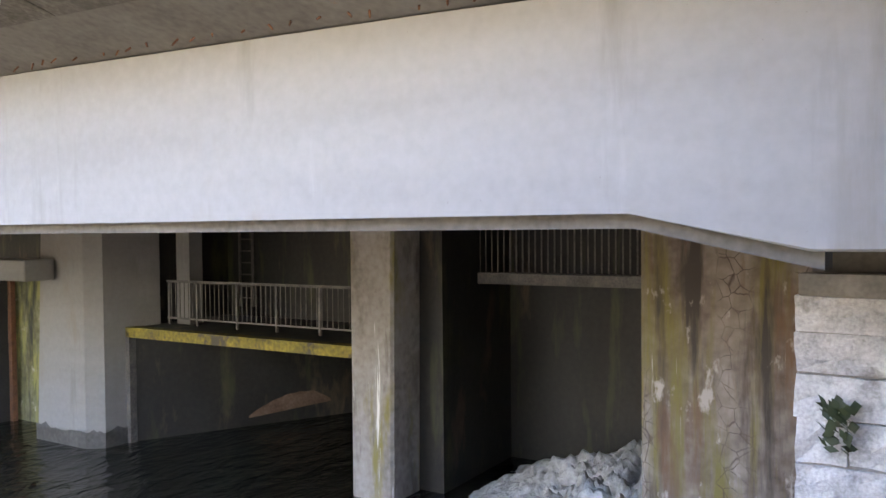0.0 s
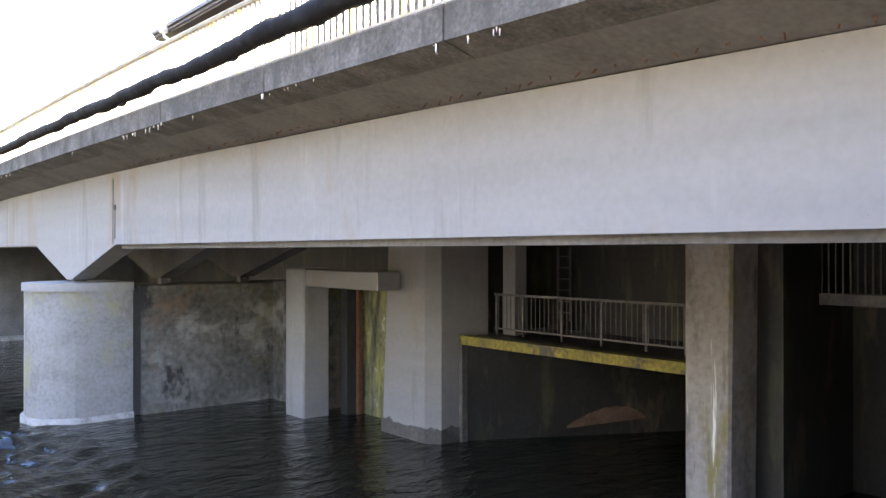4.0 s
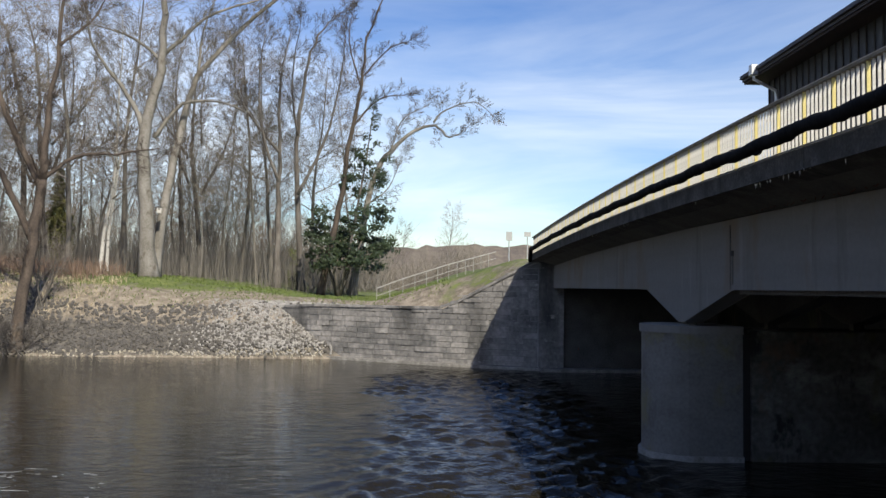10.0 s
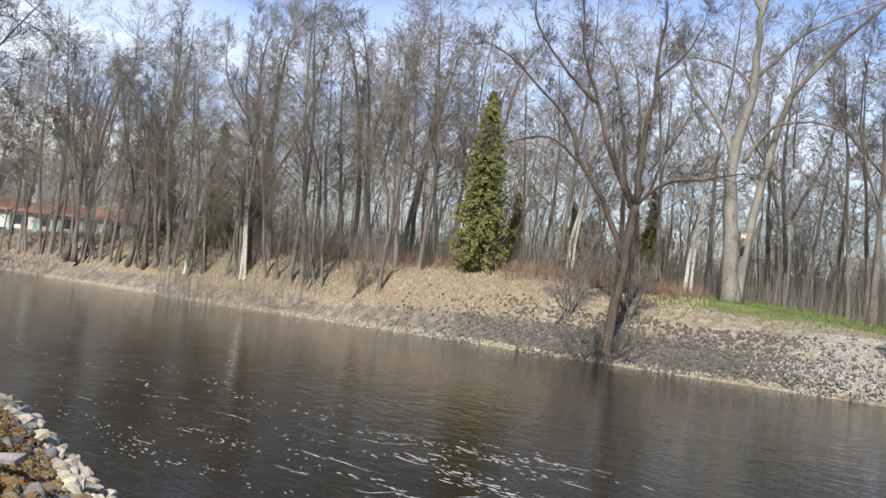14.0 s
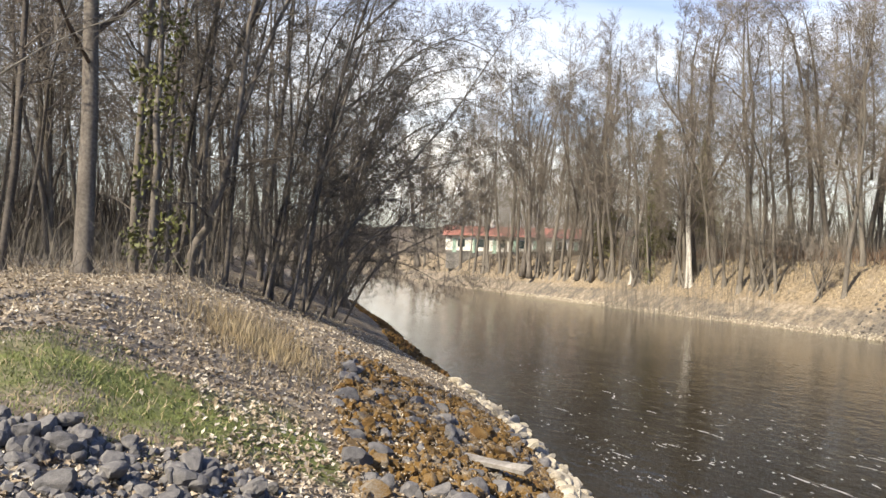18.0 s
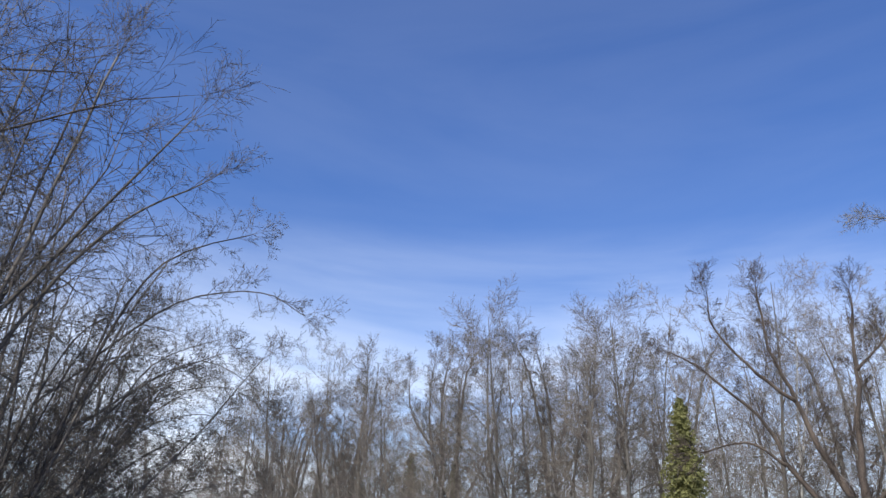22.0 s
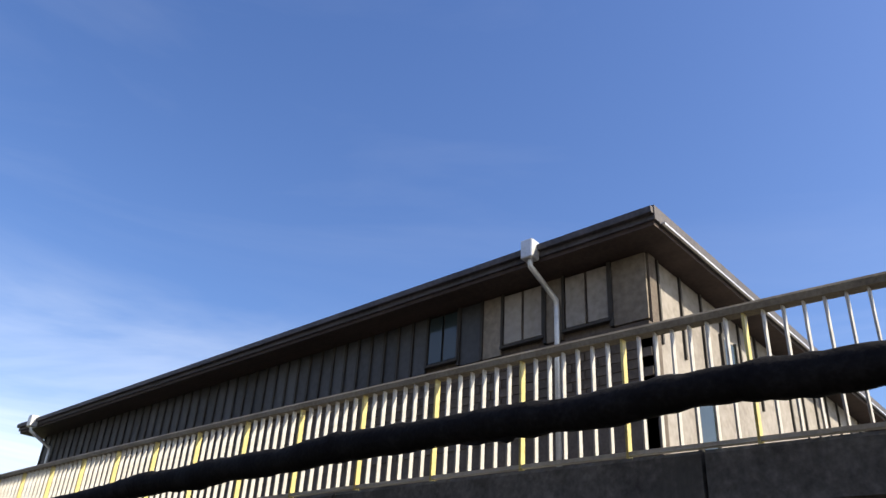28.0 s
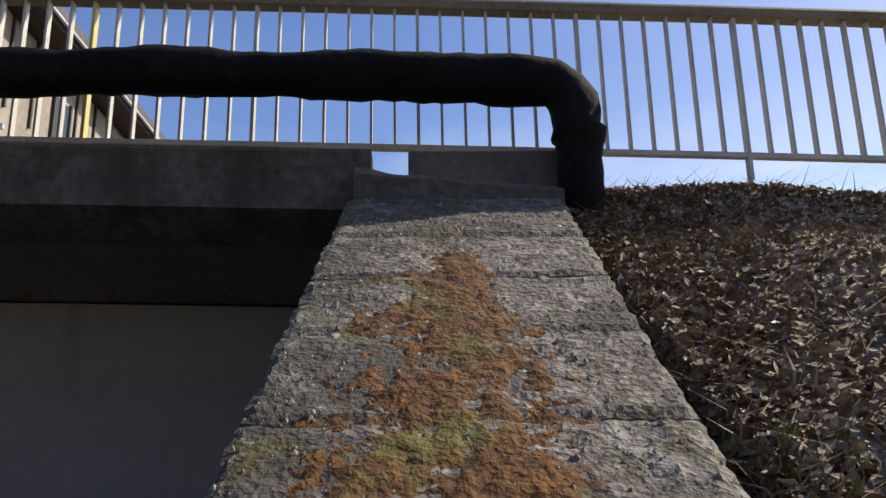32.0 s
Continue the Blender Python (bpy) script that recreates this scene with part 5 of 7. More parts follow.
FORMS = dict(
    forest=dict(sway=0.6, counts=(22, 10, 12, 4), levels=4, bare=0.26, angle=((40, 70), (28, 60), (30, 65)), ratio=(0.34, 0.5, 0.5, 0.4), wobble=0.12, rise=(0.03, 0.06, 0.03, 0.0, 0), fine=0.0085, split=2),
    slim=dict(sway=0.7, counts=(22, 9, 10), levels=4, bare=0.22, angle=((42, 76), (30, 62), (30, 65)), ratio=(0.28, 0.45, 0.45), wobble=0.11, rise=(0.03, 0.05, 0.02, 0, 0), fine=0.0085, split=1),
    pole=dict(sway=0.75, counts=(16, 14), levels=3, bare=0.26, angle=((38, 72), (30, 65)), ratio=(0.28, 0.5), wobble=0.12, rise=(0.03, 0.05, 0.02, 0, 0), fine=0.0105, split=1),
    bank=dict(sway=1.0, limb=0.65, counts=(18, 7, 6, 3), levels=5, bare=0.16, angle=((30, 65), (22, 55), (22, 60)), ratio=(0.34, 0.55, 0.55, 0.6), wobble=0.12, rise=(0.045, 0.06, 0.02, 0.0, -0.02), fine=0.005, split=2),
    oak=dict(sway=0.35, limb=0.9, counts=(22, 8, 6, 4), levels=5, bare=0.16, angle=((45, 75), (25, 50), (25, 50)), ratio=(0.34, 0.5, 0.5, 0.55), wobble=0.11, rise=(0.03, 0.07, 0.02, 0.0, -0.02), fine=0.005, split=2),
    spray=dict(counts=(0, 8, 9, 0), levels=4, bare=0.2, angle=((25, 50), (24, 52), (25, 58)), ratio=(0.5, 0.55, 0.5, 0.4), wobble=0.13, rise=(0.03, 0.07, 0.05, 0.02, 0), fine=0.0075),
    near_spray=dict(counts=(0, 8, 7, 0), levels=4, bare=0.2, angle=((30, 60), (30, 62), (30, 65)), ratio=(0.5, 0.5, 0.5, 0.4), wobble=0.15, rise=(0.03, 0.02, 0.0, -0.02, 0), fine=0.0045),
    bough=dict(sway=1.5, counts=(7, 4, 3), levels=3, bare=0.3, angle=((25, 50), (25, 50)), ratio=(0.35, 0.4, 0.4), wobble=0.09, rise=(0.04, 0.04, 0, 0, 0), fine=0.005),
    scrub=dict(counts=(7, 5, 4), levels=4, bare=0.15, angle=((20, 50), (25, 55), (25, 60)), ratio=(0.55, 0.5, 0.5), wobble=0.14, rise=(0.05, 0.05, 0.03, 0, 0), fine=0.007, split=1),
)


def wood(name, seed, form, stems, label, trunk_mat, twig_mat, category="tree", bough=""):
    """A tree at the origin. stems: (x, y, lean x, lean y, height, radius) each, and the height of its foot where it forks off another."""
    rng = random.Random(seed)
    e = empty(name, label, category, "bare trees of the river banks" if category == "tree" else "bare shrubs of the far bank")
    crown = ([], [])
    for x, y, lx, ly, h, r, *foot in stems:
        stem = ([], [])
        grow((stem, crown), rng, Vector((x, y, foot[0] if foot else 0.3)), Vector((lx, ly, 1)).normalized(), h, r, 0, FORMS[bough if foot and bough else form])
        mesh_object("limb" if foot else "trunk", *stem, trunk_mat, e, smooth=True)
    tagged(mesh_object("crown", *crown, twig_mat, e, "bare limbs and twigs"), kind="stuff")
    return e


def limbed(name, seed, limbs, label, trunk_mat, twig_mat, step=0.8, reach=3.4, form="spray", hang=0.0, lean=0.0, bare=0.42, spread=(28, 68)):
    """A tree of a few great limbs. limbs: bends as (across, up) in metres, radius at the foot and at the tip; the first one is the trunk."""
    rng = random.Random(seed)
    e = empty(name, label, "tree", "bare trees of the river banks")
    crown = ([], [])
    depth = {}
    for n, (bends, r0, r1) in enumerate(limbs):
        knots = []
        d = depth.get(bends[0], 0.0 if n == 0 else rng.uniform(-0.5, 0.5))
        drift = rng.uniform(-0.16, 0.16) + lean
        for i, (x, z) in enumerate(bends):
            if i:
                d += drift * math.hypot(x - bends[i - 1][0], z - bends[i - 1][1]) + rng.gauss(0, 0.12)
            depth.setdefault((x, z), d)
            knots.append(Vector((x, d, z)))
        pts = []
        for i in range(len(knots) - 1):
            a, b = knots[max(i - 1, 0)], knots[i]
            c, f = knots[i + 1], knots[min(i + 2, len(knots) - 1)]
            for k in range(4):
                t = k / 4
                p = b * (2 * t ** 3 - 3 * t * t + 1) + c * (3 * t * t - 2 * t ** 3) + (c - a) * 0.5 * (t ** 3 - 2 * t * t + t) + (f - b) * 0.5 * (t ** 3 - t * t)
                pts.append(p + Vector((rng.gauss(0, 1), rng.gauss(0, 1), rng.gauss(0, 1))) * min(0.06, r0 * 0.2) * (i + k > 0))
        pts.append(knots[-1])
        m = len(pts) - 1
        rad = [r0 + (r1 - r0) * (i / m) ** 0.8 for i in range(m + 1)]
        if bends[0][1] < 0.6:
            rad[0], rad[1] = r0 * 1.5, r0 * 1.1
        V, F = [], []
        tube(V, F, pts, rad, 8)
        mesh_object("trunk" if bends[0][1] < 0.6 else "limb", V, F, trunk_mat, e, smooth=True)
        total = sum((b - a).length for a, b in zip(pts, pts[1:]))
        run = 0.0
        nxt = total * (bare if bends[0][1] < 0.6 else 0.12)
        for i in range(m):
            seg = pts[i + 1] - pts[i]
            while run + seg.length > nxt and seg.length > 1e-6:
                q = pts[i] + seg * ((nxt - run) / seg.length)
                s = nxt / total
                size = reach * rng.uniform(0.45, 1.0) * (1.05 - 0.45 * s)
                out = turned(seg.normalized(), radians(rng.uniform(*spread)), rng.uniform(0, 6.28))
                out = (out + UP * (0.25 - hang)).normalized()
                grow((crown, crown), rng, q, out, size, max(min(rad[i] * 0.45, 0.012 * size), FORMS[form]["fine"]), 1, FORMS[form])
                nxt += step * rng.uniform(0.6, 1.4)
            run += seg.length
        for k in range(4):
            out = turned((pts[-1] - pts[-3]).normalized(), radians(rng.uniform(5, 40)), rng.uniform(0, 6.28))
            grow((crown, crown), rng, pts[-1], out, reach * rng.uniform(0.5, 0.8), max(r1 * 0.4, FORMS[form]["fine"]), 1, FORMS[form])
    tagged(mesh_object("crown", *crown, twig_mat, e, "bare limbs and twigs"), kind="stuff")
    return e


def stand(ob, x, y, turn=0.0, scale=1.0, tall=1.0, sink=0.0):
    return copy_thing(ob, Matrix.Translation((x, y, gz(x, y) - sink)) @ Matrix.Rotation(turn, 4, "Z") @ Matrix.Diagonal((scale, scale, scale * tall, 1)))


def place(ob, x, y, turn=0.0, scale=1.0, tall=1.0, sink=0.0):
    ob.matrix_basis = Matrix.Translation((x, y, gz(x, y) - sink)) @ Matrix.Rotation(turn, 4, "Z") @ Matrix.Diagonal((scale, scale, scale * tall, 1))
    return ob


def spot(az, dist):
    """Place at a bearing (degrees to the left of +y) and distance from the standpoint."""
    return -math.sin(radians(az)) * dist, math.cos(radians(az)) * dist


def across(az, dist, off=2.5):
    """The same on the far bank: moved out along its bearing until it stands clear of the water."""
    while True:
        x, y = spot(az, dist)
        if y - np.interp(x, FAR_X, FAR_Y) > off:
            return x, y
        dist += 0.5


# single trees of the far bank
big = limbed("park_tree", 7, [
    ([(-0.5, -0.4), (-0.9, 5), (-1.1, 10.2), (-0.5, 13), (0, 16.5), (0.2, 21), (2.2, 25.7), (2.9, 28)], 0.62, 0.06),
    ([(-0.2, -0.3), (0.5, 6), (1.6, 11.6), (2.6, 15.2), (6.7, 20.4), (10.7, 23.8), (13.6, 25.6)], 0.4, 0.05),
    ([(0, 16), (2.9, 19.1), (5.8, 20.8), (9.3, 22.3)], 0.17, 0.04),
    ([(-1.1, 10.3), (-1.7, 11.9), (-3.1, 14), (-4.6, 16), (-5.2, 19)], 0.24, 0.05),
    ([(0.1, 20.6), (-1.6, 23.7), (-2.8, 25.8), (-4.1, 26.4)], 0.14, 0.03),
    ([(-0.4, 10), (1.4, 12.5), (3.8, 12.9), (6.1, 12.2)], 0.17, 0.04),
    ([(-0.1, 15.4), (-1.9, 17), (-5.2, 17.9)], 0.15, 0.04),
    ([(2.6, 15.2), (2.8, 18.5), (4.2, 23)], 0.13, 0.03)],
    "tall pale-barked bare tree with a long leaning limb on the lawn", BARK_PALE, BARK, 0.5, 3.2)
place(big, *spot(18.6, 58), turn=radians(18.4), scale=0.95)
water_tree = limbed("waterside_tree", 12, [
    ([(0.4, -0.5), (0.6, 2.5), (0.95, 5.6), (1.35, 9.0)], 0.34, 0.25),
    ([(1.35, 9.0), (1.6, 13), (2.0, 16.6), (2.3, 21)], 0.24, 0.05),
    ([(1.3, 8.7), (-0.2, 11.8), (-1.3, 15.2), (-2.4, 18.6), (-2.8, 22.5)], 0.22, 0.05),
    ([(0.95, 5.8), (-0.5, 9.2), (-2.2, 11.8), (-3.3, 14.3), (-6.3, 17.5), (-8.3, 19)], 0.2, 0.04),
    ([(-2.2, 11.5), (-4.1, 12.8), (-6.7, 12.4)], 0.11, 0.03),
    ([(1.35, 9.0), (3.0, 10.4), (5.0, 10.7), (7.2, 11.2)], 0.14, 0.03),
    ([(-1.3, 15), (-3.1, 16.6), (-5.2, 19.3), (-5.4, 21.4)], 0.13, 0.03),
    ([(2.0, 16.6), (3.6, 18.4), (4.6, 20.5)], 0.1, 0.03)],
    "dark forked bare tree leaning at the water's edge", NEARBARK, NEARBARK, 0.45, 2.6)
place(water_tree, *spot(27.3, 47), turn=radians(27.2), scale=0.96)
base_brush = wood("waterside_shrub", 14, "scrub", [(0.12 * math.cos(i * 2.1), 0.12 * math.sin(i * 2.1), 1.3 * math.cos(i * 1.7), 1.6 * math.sin(i * 1.7) - 0.3, 1.9, 0.03) for i in range(6)], "tangle of dark bare brush at the foot of the waterside tree", BARK_DARK, BARK_DARK, "shrub")
place(base_brush, *spot(27.4, 46.4))
stand(base_brush, *spot(26.6, 46.2), 2.0, 1.2)
stand(base_brush, *spot(28.3, 46.6), 4.0, 1.1)
lawn = limbed("lawn_tree", 23, [
    ([(-1.3, -0.4), (-1.3, 6), (-1.3, 12), (-1.4, 18.4), (-0.6, 23)], 0.34, 0.04),
    ([(0.8, -0.4), (0.3, 7.6), (0.2, 14), (0.8, 19.2), (1.8, 22.8), (3.6, 25)], 0.3, 0.04),
    ([(-1.3, 11.5), (-4.1, 15), (-5.0, 17), (-5.2, 19.5)], 0.13, 0.03),
    ([(-1.3, 9), (-2.8, 13.5), (-3.1, 18), (-2.7, 22)], 0.15, 0.03),
    ([(0.3, 8), (2.4, 12.5), (3.6, 17.5), (3.9, 21)], 0.15, 0.03),
    ([(0.2, 13), (-0.4, 17.5), (0.2, 22)], 0.12, 0.03)],
    "tall bare tree with brown twigs on the lawn", BARK_DARK, BARK_DARK, 0.42, 3.0)
place(lawn, *spot(9.6, 66), turn=radians(9.4), scale=0.95)
lean = limbed("leaning_tree", 31, [
    ([(-0.3, -0.4), (0.4, 4), (1.2, 8), (1.8, 12.6), (2.5, 16.5), (2.9, 20), (4.2, 23.6)], 0.32, 0.04),
    ([(2.0, 13.7), (4.1, 16), (6.0, 16.4)], 0.1, 0.03),
    ([(2.7, 17.8), (4.9, 20.4), (6.1, 20.9)], 0.08, 0.025),
    ([(2.6, 17), (1.6, 20.5), (1.8, 23)], 0.08, 0.025)],
    "slender bare tree leaning over a dark evergreen", NEARBARK, NEARBARK, 0.5, 2.2)
place(lean, *spot(7.4, 62), turn=radians(7.1), scale=0.95)
arch = limbed("arching_tree", 37, [
    ([(-0.5, -0.4), (0.4, 5.9), (1.4, 10.6), (2.7, 12.8), (4.6, 14.6), (6.6, 15.2), (7.9, 14.2), (9.4, 15)], 0.34, 0.04),
    ([(6.4, 15.2), (7.4, 16.3), (9.8, 17), (11, 16.2)], 0.1, 0.025),
    ([(2.7, 12.8), (3.8, 15.8), (5.9, 17.2)], 0.09, 0.025),
    ([(0.8, 8), (2.6, 9.5), (3.6, 12)], 0.08, 0.025)],
    "bare tree with a limb arching far to one side", BARK_PALE, BARK, 0.4, 2.3)
place(arch, *spot(5.1, 66), turn=radians(4.6), scale=0.94)
birch = wood("birch", 41, "slim", [(0, 0, 0.1, 0, 18, 0.16), (0.4, 0.1, 0.02, 0.02, 17, 0.13)], "white-barked bare birch among darker trees", BIRCH, TWIG)
place(birch, *spot(22.0, 62))
ash = wood("bank_ash", 43, "forest", [(0, 0, -0.03, 0, 20, 0.2)], "bare forest tree at the top of the far bank", BARK, TWIG)
place(ash, *spot(40.3, 62))
alder = wood("bank_alder", 47, "bank", [(0, 0, 0.1, -0.12, 14, 0.16), (0.35, 0.1, -0.12, -0.2, 13, 0.14), (-0.3, 0.2, 0.02, -0.05, 15, 0.15)], "many-stemmed bare alder on the river slope", BARK, TWIG)
place(alder, *across(47.8, 52))
slim = wood("slim_tree", 53, "slim", [(0, 0, 0.02, 0, 19, 0.13)], "slim bare tree in the far woods", BARK, TWIG)
place(slim, *across(50.9, 66))
shrub = wood("bank_shrub", 59, "scrub", [(0.1 * i - 0.3, 0.1 * (i % 3), 0.5 * math.cos(i * 1.3), 0.5 * math.sin(i * 1.3), 3.4, 0.05) for i in range(7)], "low bare shrub on the river slope", BARK, TWIG, "shrub")
place(shrub, *across(48.0, 47), scale=1.35)

far_spots = ((24.0, 60, ash, 1.0), (30.5, 64, ash, 1.08), (33.0, 70, slim, 1.1), (38.4, 66, slim, 1.15), (43.0, 60, ash, 0.9), (44.5, 68, lawn, 0.8), (49.2, 62, ash, 1.1), (51.3, 72, lawn, 0.95), (53.5, 66, slim, 1.1),
             (55.0, 52, slim, 0.85), (57.0, 60, ash, 0.95), (58.5, 66, lawn, 0.8), (60.5, 66, ash, 0.9), (62.5, 75, lawn, 0.9), (64.0, 82, ash, 1.0), (61.0, 78, ash, 1.0), (63.2, 88, slim, 1.1), (65.2, 84, ash, 1.05), (67.0, 92, ash, 1.0), (69.5, 100, slim, 1.1), (70.5, 108, ash, 1.1), (72.5, 120, ash, 1.1), (59.5, 72, slim, 1.05), (56.0, 64, ash, 1.0), (47.0, 60, slim, 1.05), (48.4, 66, ash, 1.05), (52.6, 60, ash, 0.95), (42.0, 64, ash, 1.0), (39.4, 70, ash, 1.1), (36.8, 78, lawn, 1.0), (26.0, 74, lawn, 1.0), (20.5, 72, ash, 1.2),
             (16.0, 76, lawn, 0.9), (13.0, 74, ash, 1.05), (12.0, 68, slim, 1.0), (11.0, 72, ash, 1.1), (8.2, 72, ash, 1.05), (5.2, 70, slim, 0.9), (66.0, 90, slim, 1.1), (68.5, 100, ash, 1.0), (71, 115, lawn, 1.0), (46.0, 76, ash, 1.1), (31.8, 80, ash, 1.15), (41.6, 80, lawn, 1.0))
far_spots += ((58.2, 84, ash, 1.2), (59.8, 88, lawn, 1.0), (61.6, 92, ash, 1.25), (63.0, 96, lawn, 1.05), (64.6, 98, ash, 1.3), (66.4, 102, ash, 1.25), (68.0, 108, ash, 1.3), (57.4, 78, ash, 1.15))
rng = random.Random(77)
for az, dist, ob, sc in far_spots:
    stand(ob, *across(az, dist), rng.uniform(0, 6.28), sc, rng.uniform(0.92, 1.08))
for az, dist, sc in ((52.3, 64, 1.0), (56.2, 70, 0.9), (35.2, 68, 1.0), (30.0, 66, 1.1), (44.0, 72, 1.0)):
    stand(birch, *across(az, dist), rng.uniform(0, 6.28), sc)
for az, dist, sc in ((57.6, 56, 0.9), (60.5, 58, 0.85), (62.5, 62, 0.9), (64.5, 66, 0.85), (66.2, 74, 0.9), (50.2, 54, 0.55), (53.0, 56, 0.8)):
    stand(alder, *across(az, dist), rng.uniform(0, 6.28), sc)
for az, dist, sc in ((29.5, 48, 1.0), (25.5, 47, 0.7), (44.5, 51, 0.8), (55.8, 54, 1.0), (59, 58, 1.1), (62, 62, 1.0)):
    stand(shrub, *across(az, dist), rng.uniform(0, 6.28), sc)


def leaf_cloud(rng, V, F, centre, radius, count, size, flat=1.0):
    for _ in range(count):
        d = Vector((rng.gauss(0, 1), rng.gauss(0, 1), rng.gauss(0, 1) * flat)).normalized() * radius * rng.random() ** 0.4
        p = centre + d
        a = Vector((rng.gauss(0, 1), rng.gauss(0, 1), rng.gauss(0, 1))).normalized() * size * rng.uniform(0.6, 1.3)
        b = a.orthogonal().normalized() * size * 0.6
        n = len(V)
        V += [tuple(p - a), tuple(p + b), tuple(p + a), tuple(p - b)]
        F.append((n, n + 1, n + 2, n + 3))


# conifer on the far bank: whorls of drooping sprays
def conifer(seed, h, spread, label):
    rng = random.Random(seed)
    e = empty("conifer", label, "tree", "conifers of the far wood")
    V, F = [], []
    tube(V, F, [Vector((0, 0, -0.3)), Vector((0, 0, h * 0.5)), Vector((0, 0, h))], [0.2, 0.11, 0.02], 7)
    mesh_object("trunk", V, F, BARK_DARK, e, smooth=True)
    V, F = [], []
    z = 0.5
    while z < h - 0.1:
        k = z / h
        reach = spread * (1 - k) ** 0.6 * (0.72 + 0.28 * min(1, k * 6)) + 0.08
        for j in range(int(13 + 9 * (1 - k))):
            a = rng.uniform(0, 6.28)
            r = reach * rng.uniform(0.45, 1.15) * (0.85 + 0.3 * noise.noise((a * 0.9, z * 0.5, seed)))
            d = Vector((math.cos(a), math.sin(a), 0))
            for s in range(int(5 + r * 6)):
                f = (s + rng.random()) / (5 + r * 6)
                c = Vector((0, 0, z)) + d * r * f + UP * (-0.25 * r * f * f + rng.uniform(-0.12, 0.12))
                leaf_cloud(rng, V, F, c, 0.14, 3, 0.1, 0.7)
        z += 0.26
    mesh_object("crown", V, F, CONIFER, e, "dense olive-green foliage")
    return e


con = conifer(3, 13.4, 3.1, "narrow olive-green conifer at the wood's edge")
place(con, *spot(36.2, 60))
con2 = conifer(8, 7.5, 1.6, "small olive-green conifer in the woods")
place(con2, *spot(33.8, 75))
stand(con2, *spot(29.8, 72), 1.0, 0.9)
stand(con2, *spot(24.5, 78), 2.0, 1.2)
stand(con, *spot(54.6, 84), 2.0, 0.95)
stand(con, *spot(51.6, 86), 1.0, 0.9)
stand(con2, *spot(58.0, 90), 3.0, 1.4)


# dark evergreen wrapping the leaning tree
def evergreen():
    rng = random.Random(15)
    e = empty("evergreen", "dark green ivy-clad evergreen bush on the lawn", "tree")
    for k in range(7):
        a = k * 1.05
        path = [Vector((0, 0, -0.2)), Vector((0.5 * math.cos(a), 0.5 * math.sin(a), 1.4)), Vector((1.4 * math.cos(a), 1.2 * math.sin(a), 3.6))]
        if k == 6:
            path = [Vector((0, 0, -0.2)), Vector((0.8, 0, 4)), Vector((1.6, 0.1, 9)), Vector((2.1, 0.2, 12.8))]
        V, F = [], []
        tube(V, F, path, [0.14, 0.09, 0.05, 0.02][:len(path)], 6)
        mesh_object("stem", V, F, BARK_DARK, e, smooth=True)
    V, F = [], []
    # pads of foliage in two tiers with gaps between them, and a thin spur at the top
    for k in range(95):
        a, r, z = rng.uniform(0, 6.28), 3.1 * rng.random() ** 0.6, rng.uniform(0, 1)
        c = Vector((r * math.cos(a) + 0.7, 0.8 * r * math.sin(a), 1.9 + 3.8 * z + 0.5 * noise.noise((a, r, z))))
        leaf_cloud(rng, V, F, c, rng.uniform(0.3, 0.75), 70, 0.12, 0.4)
    for k in range(30):
        a, r, z = rng.uniform(0, 6.28), 1.5 * rng.random() ** 0.6, rng.uniform(0, 1)
        c = Vector((r * math.cos(a) + 1.2 + 0.5 * z, 0.8 * r * math.sin(a), 6.2 + 3.4 * z))
        leaf_cloud(rng, V, F, c, rng.uniform(0.25, 0.6), 60, 0.11, 0.45)
    for k in range(7):
        c = Vector((2.1 + rng.gauss(0, 0.25), rng.gauss(0, 0.3), 10 + 0.45 * k))
        leaf_cloud(rng, V, F, c, 0.35, 45, 0.1, 0.6)
    mesh_object("crown", V, F, HOLLY, e, "dark glossy foliage")
    return e


ever = evergreen()
place(ever, *spot(6.4, 61.5), turn=radians(6), scale=1.18)


# nest box on the trunk of the park tree
nx0, ny0 = spot(18.55, 57.25)
nest = empty("nest_box", "small pale nest box on the trunk of a bare tree", "nest box", at=(nx0, ny0, 8.60))
nest.rotation_euler = (0, 0, radians(18))
boxed("box", (-0.15, 0.15, -0.15, 0.15, -0.22, 0.2), BIRCH, nest, "", 0.01)
boxed("lid", (-0.2, 0.2, -0.22, 0.18, 0.2, 0.24), ROOF, nest, "dark lid", 0.005)
# the opening's shade as a small black block
boxed("entrance_shade", (-0.05, 0.05, -0.165, -0.148, 0.02, 0.12), BLACK, nest)


# ivy on trunks
def ivy_column(name, h, r, seed, label):
    rng = random.Random(seed)
    V, F = [], []
    for k in range(int(h * 14)):
        z = h * rng.random() ** 1.15
        a = rng.uniform(0, 6.28)
        rr = r * (1 - 0.5 * z / h) * rng.uniform(0.4, 1.2)
        leaf_cloud(rng, V, F, Vector((rr * math.cos(a), rr * math.sin(a), z)), 0.22, 9, 0.075)
    e = empty(name, label, "ivy")
    mesh_object("leaves", V, F, IVY, e)
    V, F = [], []
    tube(V, F, [Vector((0.05 * math.sin(k * 1.9), 0.05 * math.cos(k * 2.3), h * k / 8 - 0.2)) for k in range(9)], [0.12 - 0.01 * k for k in range(9)], 6)
    mesh_object("stem", V, F, BARK_DARK, e, smooth=True)
    return e


